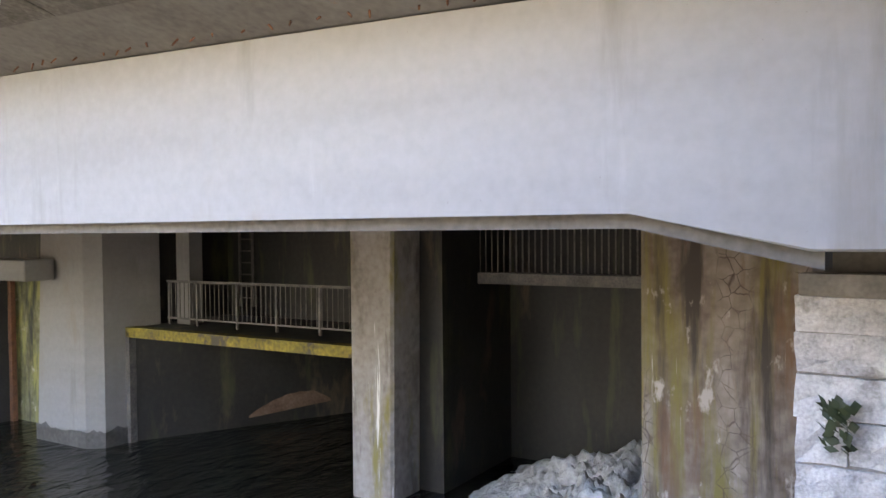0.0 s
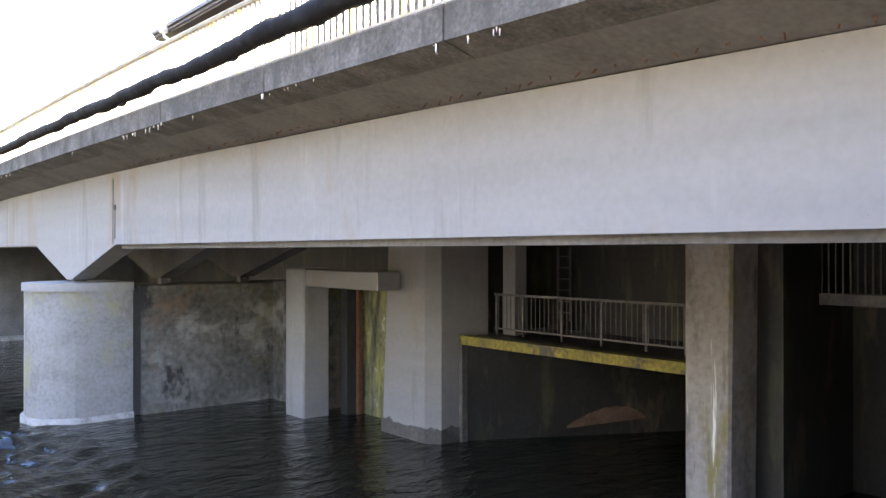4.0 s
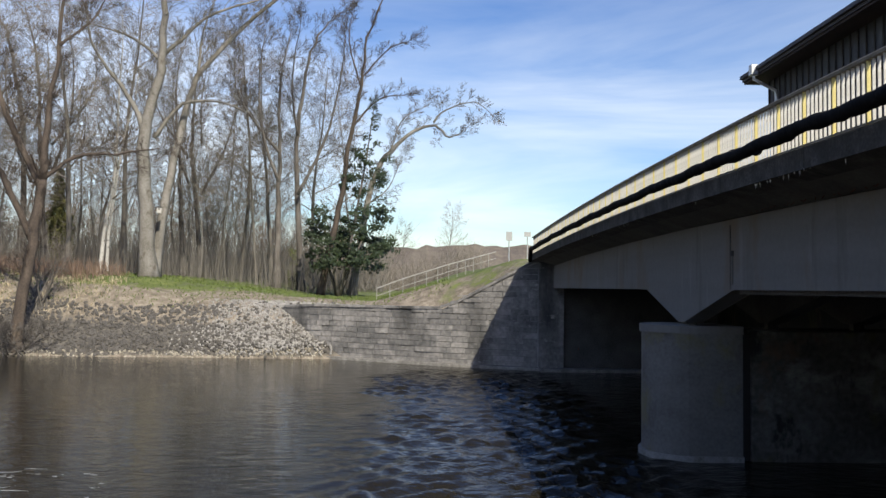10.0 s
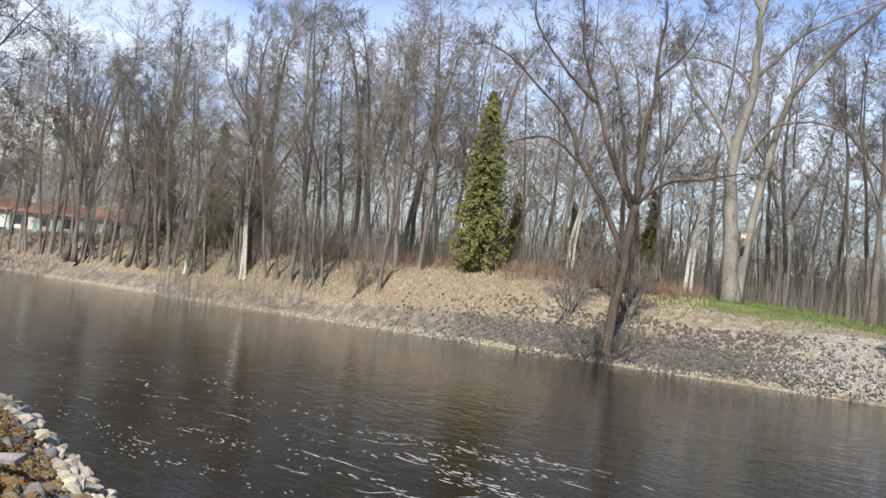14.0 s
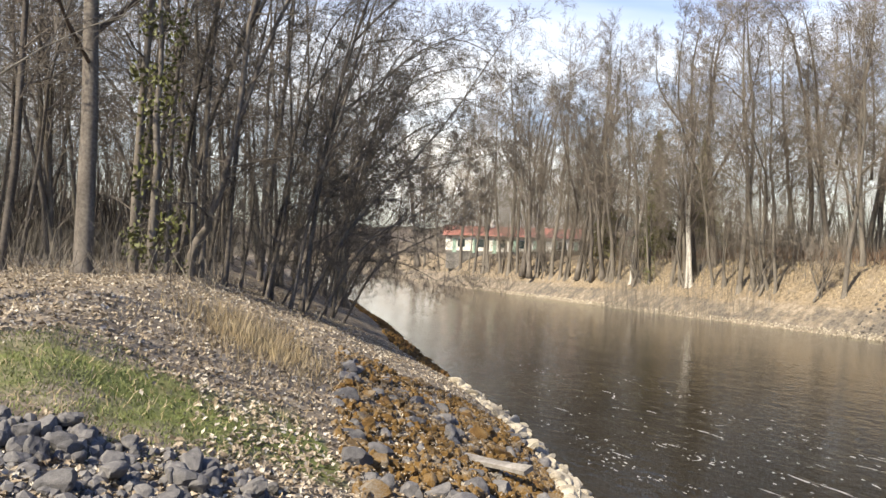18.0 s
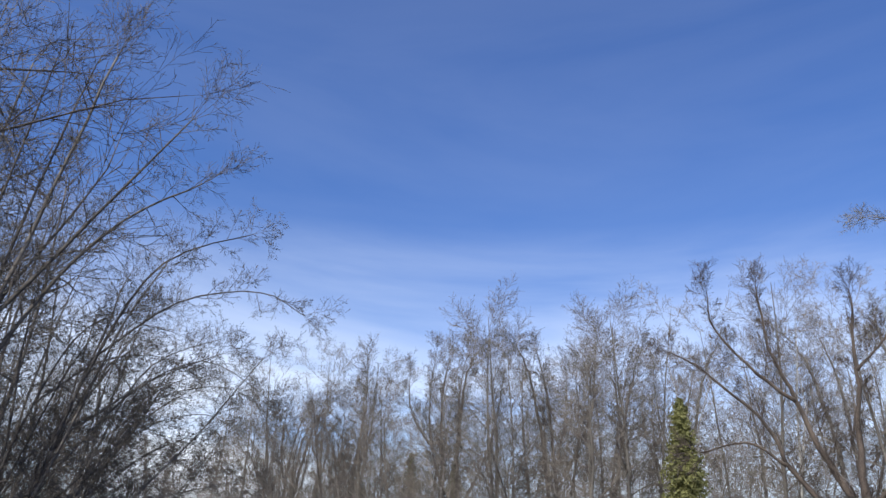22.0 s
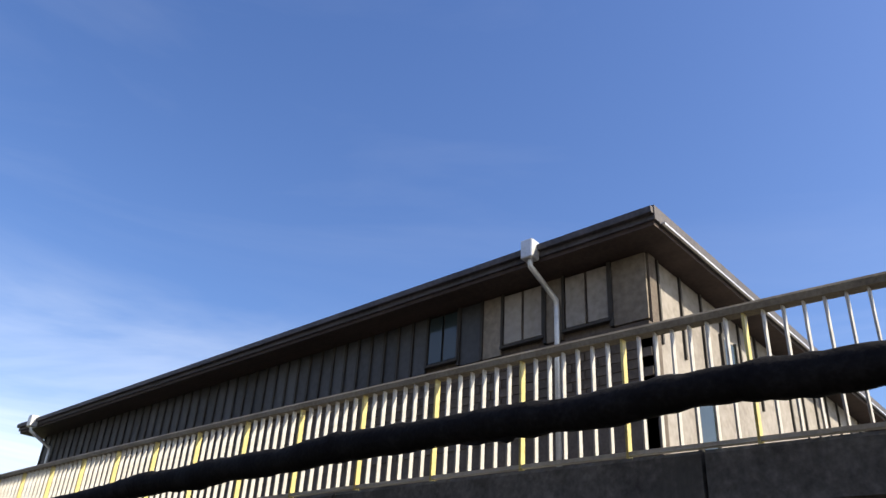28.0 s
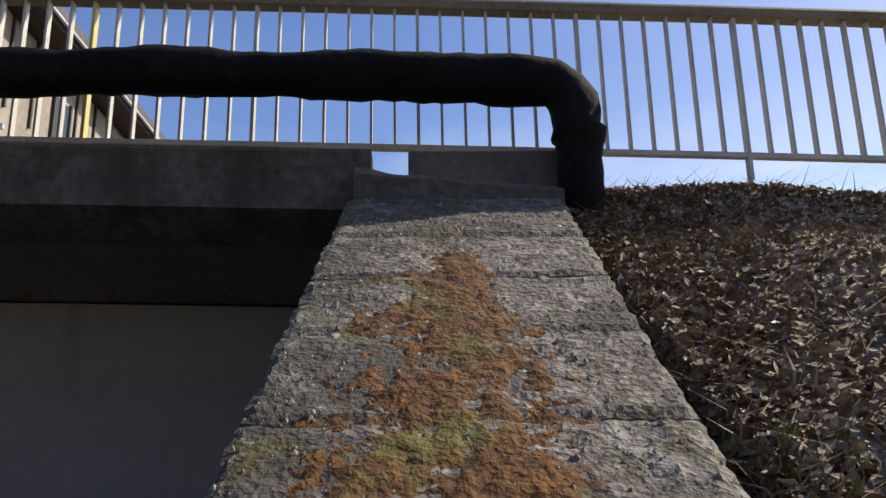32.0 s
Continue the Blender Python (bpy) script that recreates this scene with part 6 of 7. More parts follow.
iv = ivy_column("ivy", 8.5, 0.5, 5, "green ivy climbing a bare tree on the far bank")
place(iv, *across(55.0, 52))
place(ivy_column("ivy", 8, 0.75, 6, "green ivy climbing a tree in the near wood"), *spot(88.8, 21.5))
place(ivy_column("ivy", 3.2, 0.4, 7, "green ivy round the foot of a lawn tree"), *spot(9.6, 66))

# ---- the near bank's wood
near_oak = wood("near_tree", 61, "oak", [(0, 0, 0.01, 0.02, 24, 0.23)], "tall grey bare tree standing in leaf litter on the near bank", BARK_DARK, NEARBARK)
place(near_oak, *spot(92.9, 21.5), 0.4)
clump = limbed("tree_clump", 67, [
    ([(-1.7, -0.3), (-1.5, 1.0), (-0.9, 2.4), (-0.5, 4.0), (-0.2, 6.4), (0.5, 9.5), (1.3, 13.6)], 0.15, 0.03),
    ([(-3.0, -0.3), (-2.9, 4.2), (-2.6, 8.4), (-2.7, 12), (-3, 15.8)], 0.13, 0.03),
    ([(-1.3, -0.3), (-1.3, 4.2), (-1.2, 7.6), (-1.1, 11.6), (-0.8, 15)], 0.09, 0.025),
    ([(-0.7, -0.3), (-0.3, 6), (0.2, 10.5), (0.9, 14.4)], 0.075, 0.02),
    ([(-2.2, -0.3), (-2.1, 5), (-1.7, 9.5), (-1.9, 14)], 0.075, 0.02),
    ([(-0.5, 4.0), (0.8, 7.3), (2.4, 9.8), (4.4, 11.4)], 0.075, 0.02),
    ([(-0.2, 6.4), (1.7, 9.5), (3.6, 12.6)], 0.065, 0.02)],
    "clump of bare stems with one bent trunk on the near bank", BARK_DARK, BARK_DARK, 0.5, 2.8, "near_spray", 0.2, bare=0.14, spread=(40, 82))
place(clump, *spot(82.6, 23.5), turn=radians(82.6), tall=1.12)
leaner = limbed("leaning_alder", 74, [
    ([(-1.7, -0.3), (-1.1, 3.2), (-1.0, 6.1), (-1.2, 9.5), (-0.6, 13)], 0.07, 0.018),
    ([(-0.9, -0.3), (-0.2, 3.7), (0.5, 6.2), (1.3, 9.3), (2.2, 11.5)], 0.066, 0.018),
    ([(-0.6, -0.3), (0.8, 2.6), (2.3, 4.4), (4.2, 6.8), (6.0, 9.6)], 0.075, 0.0144),
    ([(-0.1, -0.3), (1.3, 2.2), (2.7, 3.2), (4.6, 4.2)], 0.0486, 0.0144),
    ([(0.5, 6.2), (2.4, 8.0), (4.4, 9.2)], 0.0378, 0.013),
    ([(2.3, 4.4), (3.6, 4.9), (5.4, 5.4)], 0.0324, 0.0108),
    ([(0.8, 2.6), (2.4, 2.6), (4.0, 1.9)], 0.03, 0.0108),
    ([(-1.1, 3.2), (0.6, 4.6), (2.2, 6.6)], 0.03, 0.0108),
    ([(-0.5, -0.3), (0.0, 4.5), (0.8, 8.5), (2.2, 11.8), (4.8, 13.4)], 0.08, 0.016),
    ([(0.8, 8.5), (2.8, 10.5), (5.2, 11.2), (6.6, 10.6)], 0.04, 0.012),
    ([(0.0, 4.5), (1.8, 7.4), (3.8, 8.8), (5.6, 8.2)], 0.036, 0.012)],
    "bare alders leaning low over the river", BARK_DARK, BARK_DARK, 0.28, 2.0, "near_spray", 0.28, bare=0.12, spread=(38, 82))
place(leaner, *spot(78.0, 25.5), turn=radians(78))
stand(leaner, *spot(80.6, 26.5), radians(100), 0.8)
stand(leaner, -31, 7.6, radians(80), 0.9)
stand(leaner, -40, 10.2, radians(70), 0.95)
stand(leaner, -52, 12.6, radians(85), 0.95)
stand(clump, -36, 6.8, 2.2, 0.95)
near_slim = wood("near_slim_tree", 73, "slim", [(0, 0, 0.02, 0.0, 16, 0.11)], "slim bare tree in the near wood", BARK_DARK, BARK_DARK)
place(near_slim, *spot(97.5, 23))
pale_tree = wood("pale_tree", 83, "slim", [(0, 0, 0.0, -0.1, 12, 0.1), (0, -0.04, 0.0, 1.25, 4.4, 0.03, 1.2), (0, -0.04, -0.3, 2.6, 2.2, 0.016, 1.0)], "pale grey tree with long low branches in the near wood", BARK_PALE, BARK, "tree", "bough")
place(pale_tree, *spot(105.5, 12.6))
pale = wood("pale_sapling", 79, "scrub", [(0, 0, 0.35, 0.25, 5.5, 0.05), (0.2, 0.1, 0.1, 0.5, 5.0, 0.04), (0.1, -0.2, 0.3, -0.1, 6.0, 0.045)], "pale sapling with twigs reaching out over the litter", BARK_PALE, BARK_PALE)
place(pale, -10.6, -4.2, 0.4, 1.0)
rng = random.Random(101)
for k in range(18):
    az, dist = rng.uniform(84, 112), rng.uniform(19, 60)
    x, y = spot(az, dist)
    if np.interp(x, NEAR_X, NEAR_Y) - y < 5:
        continue
    stand(rng.choice((near_slim, near_slim, slim, alder)), x, y, rng.uniform(0, 6.28), rng.uniform(0.7, 1.05))
for k in range(7):
    x, y = spot(rng.uniform(74, 86), rng.uniform(35, 80))
    y = min(y, np.interp(x, NEAR_X, NEAR_Y) - 2.5)
    stand(rng.choice((clump, alder, ash)), x, y, rng.uniform(0, 6.28), rng.uniform(0.85, 1.05))


# ---- woods in the distance, nobody could count them
def woods(name, seed, n, azs, dists, label, mats, hs=(11, 19)):
    rng = random.Random(seed)
    out = (([], []), ([], []))
    for k in range(n):
        az, dist = rng.uniform(*azs), rng.uniform(*dists)
        x, y = spot(az, dist)
        if np.interp(x, NEAR_X, NEAR_Y) - y < 4 and y - np.interp(x, FAR_X, FAR_Y) < 8:
            continue
        h = rng.uniform(*hs)
        grow(out, rng, Vector((x, y, gz(x, y) - 0.2)), Vector((rng.gauss(0, 0.06), rng.gauss(0, 0.06), 1)).normalized(), h, h * rng.uniform(0.003, 0.0066), 0, FORMS["pole"])
    e = tagged(empty(name, label, "woods"), kind="stuff")
    tagged(mesh_object("trunks", *out[0], mats[0], e), kind="stuff")
    tagged(mesh_object("twigs", *out[1], mats[1], e), kind="stuff")


woods("far_woods", 201, 215, (11, 60), (63, 112), "bare woods behind the far bank", (BARK, TWIG))
woods("park_woods", 205, 95, (4.5, 30), (85, 130), "reddish bare woods behind the lawn", (BARK, TWIG_RED), (6, 11))
woods("near_woods", 202, 155, (84, 142), (25, 78), "bare woods of the near bank", (BARK_DARK, BARK_DARK))
woods("bend_woods", 203, 170, (57, 84), (132, 200), "bare woods round the river bend", (BARK, TWIG))


# ---- undergrowth: upright dry stalks and bare brush
def stalks(name, seed, n, where, height, width, material, label, bend=0.25):
    rng = random.Random(seed)
    V, F = [], []
    for _ in range(n):
        x, y = where(rng)
        z = gz_fast(x, y)
        h = rng.uniform(*height)
        a = rng.uniform(0, 6.28)
        b = Vector((rng.gauss(0, bend), rng.gauss(0, bend), 1)).normalized()
        s = Vector((math.cos(a), math.sin(a), 0)) * width * rng.uniform(0.6, 1.4)
        p = Vector((x, y, z - 0.03))
        m = p + b * h * 0.55
        t = p + b * h + Vector((rng.gauss(0, bend), rng.gauss(0, bend), 0)) * h * 0.4
        k = len(V)
        V += [tuple(p - s), tuple(p + s), tuple(m + s * 0.7), tuple(m - s * 0.7), tuple(t)]
        F += [(k, k + 1, k + 2, k + 3), (k + 3, k + 2, k + 4)]
    return tagged(mesh_object(name, V, F, material), label, "undergrowth", kind="stuff")


def height_grid(xs, ys):
    X, Y = np.meshgrid(xs, ys)
    return xs, ys, land_z(X, Y)


# a wide grid, and a close one on the very nodes of the near ground
WIDE = height_grid(np.arange(-130, 12, 0.5), np.arange(-60, 130, 0.5))
CLOSE = height_grid(np.arange(-30, 8, 0.3), np.arange(-10, 12, 0.3))


def gz_fast(x, y):
    xs, ys, zs = CLOSE if -29.9 < x < 7.6 and -9.9 < y < 11.6 else WIDE
    fx, fy = (x - xs[0]) / (xs[1] - xs[0]), (y - ys[0]) / (ys[1] - ys[0])
    i, j = min(max(int(fx), 0), len(xs) - 2), min(max(int(fy), 0), len(ys) - 2)
    u, v = fx - i, fy - j
    return float(zs[j, i] * (1 - u) * (1 - v) + zs[j, i + 1] * u * (1 - v) + zs[j + 1, i] * (1 - u) * v + zs[j + 1, i + 1] * u * v)


def far_edge(r):
    x = r.uniform(-75, -20)
    return x, np.interp(x, FAR_X, FAR_Y) + r.uniform(6.5, 13)


def far_brush(r):
    return spot(r.uniform(5, 58), r.uniform(62, 90))


def far_slope(r):
    x = r.uniform(-80, -18)
    return x, np.interp(x, FAR_X, FAR_Y) + r.uniform(2.5, 8)


def near_floor(r):
    x, y = spot(r.uniform(78, 112), r.uniform(7, 34))
    return x, min(y, np.interp(x, NEAR_X, NEAR_Y) - 2.2)


def near_brush(r):
    x, y = spot(r.uniform(84, 115), r.uniform(18, 60))
    return x, min(y, np.interp(x, NEAR_X, NEAR_Y) - 3)


stalks("tall_dry_grass", 301, 9000, far_edge, (0.5, 1.4), 0.02, TWIG_RED, "tall rust-brown dry stalks along the far wood's edge")
stalks("far_brush", 302, 9000, far_brush, (1.2, 4.5), 0.014, BARK, "bare brown brush under the far trees", 0.12)
stalks("far_bank_grass", 303, 9000, far_slope, (0.12, 0.4), 0.022, DRY, "straw-coloured dry grass on the far slope", 0.5)
stalks("near_dry_grass", 304, 16000, near_floor, (0.04, 0.17), 0.006, DRY, "straw-coloured dry grass and stems on the near bank", 0.7)
stalks("near_brush", 305, 4200, near_brush, (0.5, 2.2), 0.008, BARK, "bare brush under the near trees", 0.5)


# ---------------------------------------------------------------- stones of the banks
def rock_mesh(name, seed, material, flat=0.75, fine=False):
    """A broken stone: a ball cut by chance planes, the near ones with chipped faces."""
    rng = random.Random(seed)
    bm = bmesh.new()
    bmesh.ops.create_icosphere(bm, subdivisions=3 if fine else 1, radius=0.5)
    cutters = [(Vector((rng.gauss(0, 1), rng.gauss(0, 1), rng.gauss(0, 1))).normalized(), rng.uniform(0.2, 0.36)) for _ in range(9)] if fine else []
    k = Vector((rng.uniform(0.85, 1.25), rng.uniform(0.75, 1.1), flat * rng.uniform(0.85, 1.15)))
    for v in bm.verts:
        for n, d in cutters:
            over = v.co.dot(n) - d
            if over > 0:
                v.co -= n * over
        if fine:
            v.co += v.co.normalized() * (0.03 * noise.noise(v.co * 6 + Vector((seed, 0, 0))) + 0.012 * noise.noise(v.co * 17))
            v.co = Vector((v.co.x * k.x, v.co.y * k.y, v.co.z * k.z)) * 1.2
        else:
            v.co = Vector((v.co.x * rng.uniform(0.75, 1.25), v.co.y * rng.uniform(0.75, 1.25), v.co.z * flat * rng.uniform(0.75, 1.2)))
            for ax in range(3):
                v.co[ax] = max(-0.42, min(0.42, v.co[ax]))
    me = bpy.data.meshes.new(name)
    bm.to_mesh(me)
    bm.free()
    me.materials.append(material)
    return me


def scatter(parent, name, meshes, seed, n, where, size, sink=0.2):
    rng = random.Random(seed)
    for _ in range(n):
        x, y = where(rng)
        s = rng.uniform(*size)
        m = Matrix.Translation((x, y, gz_fast(x, y) + s * (0.28 - sink))) @ Euler((rng.uniform(-0.6, 0.6), rng.uniform(-0.6, 0.6), rng.uniform(0, 6.28))).to_matrix().to_4x4() @ Matrix.Diagonal((s, s * rng.uniform(0.7, 1.1), s * rng.uniform(0.7, 1.1), 1))
        piece(name, rng.choice(meshes), parent, m)


def joined(name, seed, n, where, size, material, label, category, sink=0.2):
    rng = random.Random(seed)
    base = rock_mesh("seed_rock", seed, material)
    shape = [v.co.copy() for v in base.vertices]
    polys = [tuple(p.vertices) for p in base.polygons]
    bpy.data.meshes.remove(base)
    V, F = [], []
    for _ in range(n):
        x, y = where(rng)
        s = rng.uniform(*size)
        c = Vector((x, y, gz_fast(x, y) + s * (0.28 - sink)))
        r = Euler((rng.uniform(-3, 3), rng.uniform(-3, 3), rng.uniform(0, 6.28))).to_matrix()
        k = len(V)
        V += [tuple(c + r @ Vector((v.x * s, v.y * s * 0.85, v.z * s))) for v in shape]
        F += [tuple(k + i for i in p) for p in polys]
    return tagged(mesh_object(name, V, F, material), label, category, kind="stuff")


def basalt_zone(r):
    x = r.uniform(-7.2, -4.2)
    return x, r.uniform(-3.4, 0.9) + (x + 7.8) * 0.4


def moss_zone(r):
    x = r.uniform(-17, -6)
    return x, np.interp(x, NEAR_X, NEAR_Y) - r.uniform(0.6, 4.4)


def near_rim(r):
    x = r.uniform(-24, -6)
    return x, np.interp(x, NEAR_X, NEAR_Y) - r.uniform(-0.12, np.interp(x, [-14, -10], [0.45, 1.1]))


def near_rim_far(r):
    x = r.uniform(-60, -24)
    return x, np.interp(x, NEAR_X, NEAR_Y) - r.uniform(-0.1, 1.4)


def far_rim(r):
    x = r.uniform(-100, -5.5)
    return x, np.interp(x, FAR_X, FAR_Y) + r.uniform(-0.1, 0.42)


def far_rubble(r):
    x = r.gauss(-19, 7)
    x = min(max(x, -38), -5.5)
    return x, np.interp(x, FAR_X, FAR_Y) + 0.35 + 3.1 * r.random() ** 1.3 + 0.6 * math.sin(x * 0.8)  * (r.random() > 0.5)


def pale_rubble(r):
    x = r.gauss(-8.6, 2.0)
    x = min(max(x, -13.5), -5.2)
    return x, np.interp(x, FAR_X, FAR_Y) + r.uniform(0.2, 3.9)


BAS = [rock_mesh("basalt_stone", 400 + i, BASALT, fine=True) for i in range(6)]
MOS = [rock_mesh("mossy_stone", 410 + i, MOSSROCK, fine=True) for i in range(5)]
PAL = [rock_mesh("pale_stone", 420 + i, RIMROCK, fine=True) for i in range(5)]
rip = tagged(empty("riprap", "heap of dark grey broken basalt on the near bank", "stones"), kind="structure")
scatter(rip, "basalt_stone", BAS, 1, 300, basalt_zone, (0.09, 0.22), 0.0)
slope = tagged(empty("mossy_riprap", "brown mossy stones set in the slope of the near bank", "stones"), kind="structure")
scatter(slope, "mossy_stone", MOS + BAS[:4], 2, 290, moss_zone, (0.12, 0.36), 0.22)
rim = tagged(empty("waterline_stones", "pale stones along the near waterline", "stones"), kind="structure")
scatter(rim, "pale_stone", PAL, 3, 295, near_rim, (0.16, 0.42), 0.15)
joined("small_mossy_stones", 5, 3200, moss_zone, (0.05, 0.2), MOSSROCK, "small mossy stones between the larger ones", "stones", 0.15)
joined("small_basalt", 6, 1500, basalt_zone, (0.05, 0.15), BASALT, "small basalt rubble", "stones", 0.15)
joined("small_pale_stones", 7, 900, near_rim, (0.05, 0.16), RIMROCK, "small pale stones at the near waterline", "stones", 0.15)
joined("near_rim_stones", 8, 1400, near_rim_far, (0.1, 0.3), MOSSROCK, "dark stones along the wooded near waterline", "stones")
joined("far_rim_stones", 9, 3600, far_rim, (0.07, 0.2), RIMROCK, "pale stone edging along the far waterline", "stones")
joined("far_rubble", 10, 3400, far_rubble, (0.1, 0.3), DARKROCK, "grey rubble facing of the far bank", "stones")
joined("pale_rubble", 11, 4200, pale_rubble, (0.05, 0.19), PALEROCK, "pale tipped rubble beside the far wall", "stones")


# long flat slab lying among the mossy stones
bm = bmesh.new()
box(bm, -0.8, 0.8, -0.09, 0.09, -0.03, 0.03)
bmesh.ops.subdivide_edges(bm, edges=list(bm.edges), cuts=3, use_grid_fill=True)
for v in bm.verts:
    v.co += Vector((noise.noise(v.co * 3 + Vector((1, 2, 3))), noise.noise(v.co * 3), noise.noise(v.co * 4 + Vector((5, 1, 0))))) * 0.03
slab = tagged(part("stone_slab", bm, PALEROCK), "long flat pale stone slab among mossy stones", "stone")
slab.matrix_basis = Matrix.Translation((-10.9, 4.75, gz_fast(-10.9, 4.75) + 0.12)) @ Euler((0.25, -0.05, 0.42)).to_matrix().to_4x4()


# ---------------------------------------------------------------- litter, grass and foam
def litter(name, seed, n, where, size, material, label, lift=0.012):
    rng = random.Random(seed)
    V, F = [], []
    for _ in range(n):
        x, y = where(rng)
        c = Vector((x, y, gz_fast(x, y) + lift + rng.uniform(0, 0.02)))
        s = rng.uniform(*size)
        r = Euler((rng.gauss(0, 0.55), rng.gauss(0, 0.55), rng.uniform(0, 6.28))).to_matrix()
        k = len(V)
        V += [tuple(c + r @ Vector(p)) for p in ((-s, 0, 0), (0, -s * 0.55, s * 0.12), (s, 0, 0.1 * s), (0, s * 0.55, s * 0.2))]
        F.append((k, k + 1, k + 2, k + 3))
    return tagged(mesh_object(name, V, F, material), label, "litter", kind="stuff")


def litter_zone(r):
    while True:
        x, y = spot(r.uniform(66, 114), 5 + 27 * r.random() ** 1.3)
        if ((x + 8.8) / 2.1) ** 2 + ((y + 0.4) / 1.6) ** 2 > r.random() ** 0.35:
            break
    return x, min(y, np.interp(x, NEAR_X, NEAR_Y) - 0.8)


def embankment(r):
    x = r.uniform(0.6, 5.0)
    return x, -1.58 - 6.0 * r.random() ** 2.4


def turf_zone(r):
    a, d = r.uniform(0, 6.28), 2.3 * r.random() ** 0.6
    return -8.8 + 0.95 * d * math.cos(a), -0.4 + 0.75 * d * math.sin(a)


def tuft_zone(r):
    return -14.2 + r.gauss(0, 1.0), 2.0 + r.gauss(0, 0.55)


def far_lawn(r):
    x = r.uniform(-27, 1)
    return x, np.interp(x, FAR_X, FAR_Y) + r.uniform(3.5, 22)


litter("fallen_leaf_litter", 21, 42000, litter_zone, (0.015, 0.05), LEAF_DRY, "pale and brown fallen leaves on the near bank")
PALE_LEAF = mat("pale_leaves", [(0.320, 0.288, 0.232), (0.448, 0.416, 0.352), (0.528, 0.496, 0.432)], 6, 0.7, 0, 30)
litter("pale_fallen_leaves", 22, 17000, litter_zone, (0.015, 0.045), PALE_LEAF, "bleached fallen leaves on the near bank")
litter("bleached_leaves_on_stones", 25, 3600, moss_zone, (0.01, 0.03), LEAF_DRY, "bleached leaves lying between the mossy stones", 0.07)
BROWN_LEAF = mat("brown_leaves", [(0.06, 0.04, 0.026), (0.155, 0.11, 0.074), (0.4, 0.32, 0.24)], 12.0, 0.8, 0, 50)
litter("embankment_litter", 23, 40000, embankment, (0.008, 0.028), BROWN_LEAF, "fallen leaves on the embankment")
litter("embankment_pale_leaves", 24, 2200, embankment, (0.012, 0.03), PALE_LEAF, "bleached leaves on the embankment")
DEADSTEM = mat("dead_stems", [(0.09, 0.065, 0.045), (0.17, 0.13, 0.095), (0.34, 0.29, 0.23)], 3.0, 0.9, 0, 9)
stalks("embankment_dead_stems", 31, 19000, embankment, (0.04, 0.17), 0.0038, DEADSTEM, "tangled dead stems on the embankment", 1.6)
GREEN = mat("green_grass", [(0.045, 0.07, 0.012), (0.1, 0.135, 0.028), (0.17, 0.2, 0.06)], 2.0, 0.7, 0, 8)
stalks("embankment_grass", 32, 7000, lambda r: (r.uniform(0.8, 2.7), -1.6 - 5 * r.random() ** 1.4), (0.05, 0.12), 0.005, GREEN, "short green grass at the foot of the embankment", 0.5)
stalks("embankment_moss", 37, 9000, lambda r: (4.4 + r.gauss(0, 0.22) + 0.25 * math.sin(r.random() * 9), -2.2 - 4.5 * r.random()), (0.015, 0.045), 0.005, GREEN, "olive moss and grass on the upper embankment", 0.7)
stalks("crest_grass", 35, 3000, lambda r: (r.uniform(4.2, 5.0), -2.0 - 6 * r.random()), (0.02, 0.06), 0.004, DEADSTEM, "dry grass on the crest of the embankment", 0.6)
TURF = mat("fresh_grass", [(0.075, 0.1, 0.03), (0.135, 0.165, 0.05), (0.21, 0.235, 0.1)], 2.0, 0.7, 0, 8)
stalks("near_turf", 33, 19000, turf_zone, (0.03, 0.085), 0.007, TURF, "patch of green grass on the near bank", 0.5)
stalks("straw_tufts", 34, 2200, tuft_zone, (0.15, 0.5), 0.006, DRY, "tufts of tall straw by the near trees", 0.35)
stalks("far_lawn_grass", 36, 14000, far_lawn, (0.08, 0.2), 0.03, GREEN, "green lawn on the far bank", 0.4)


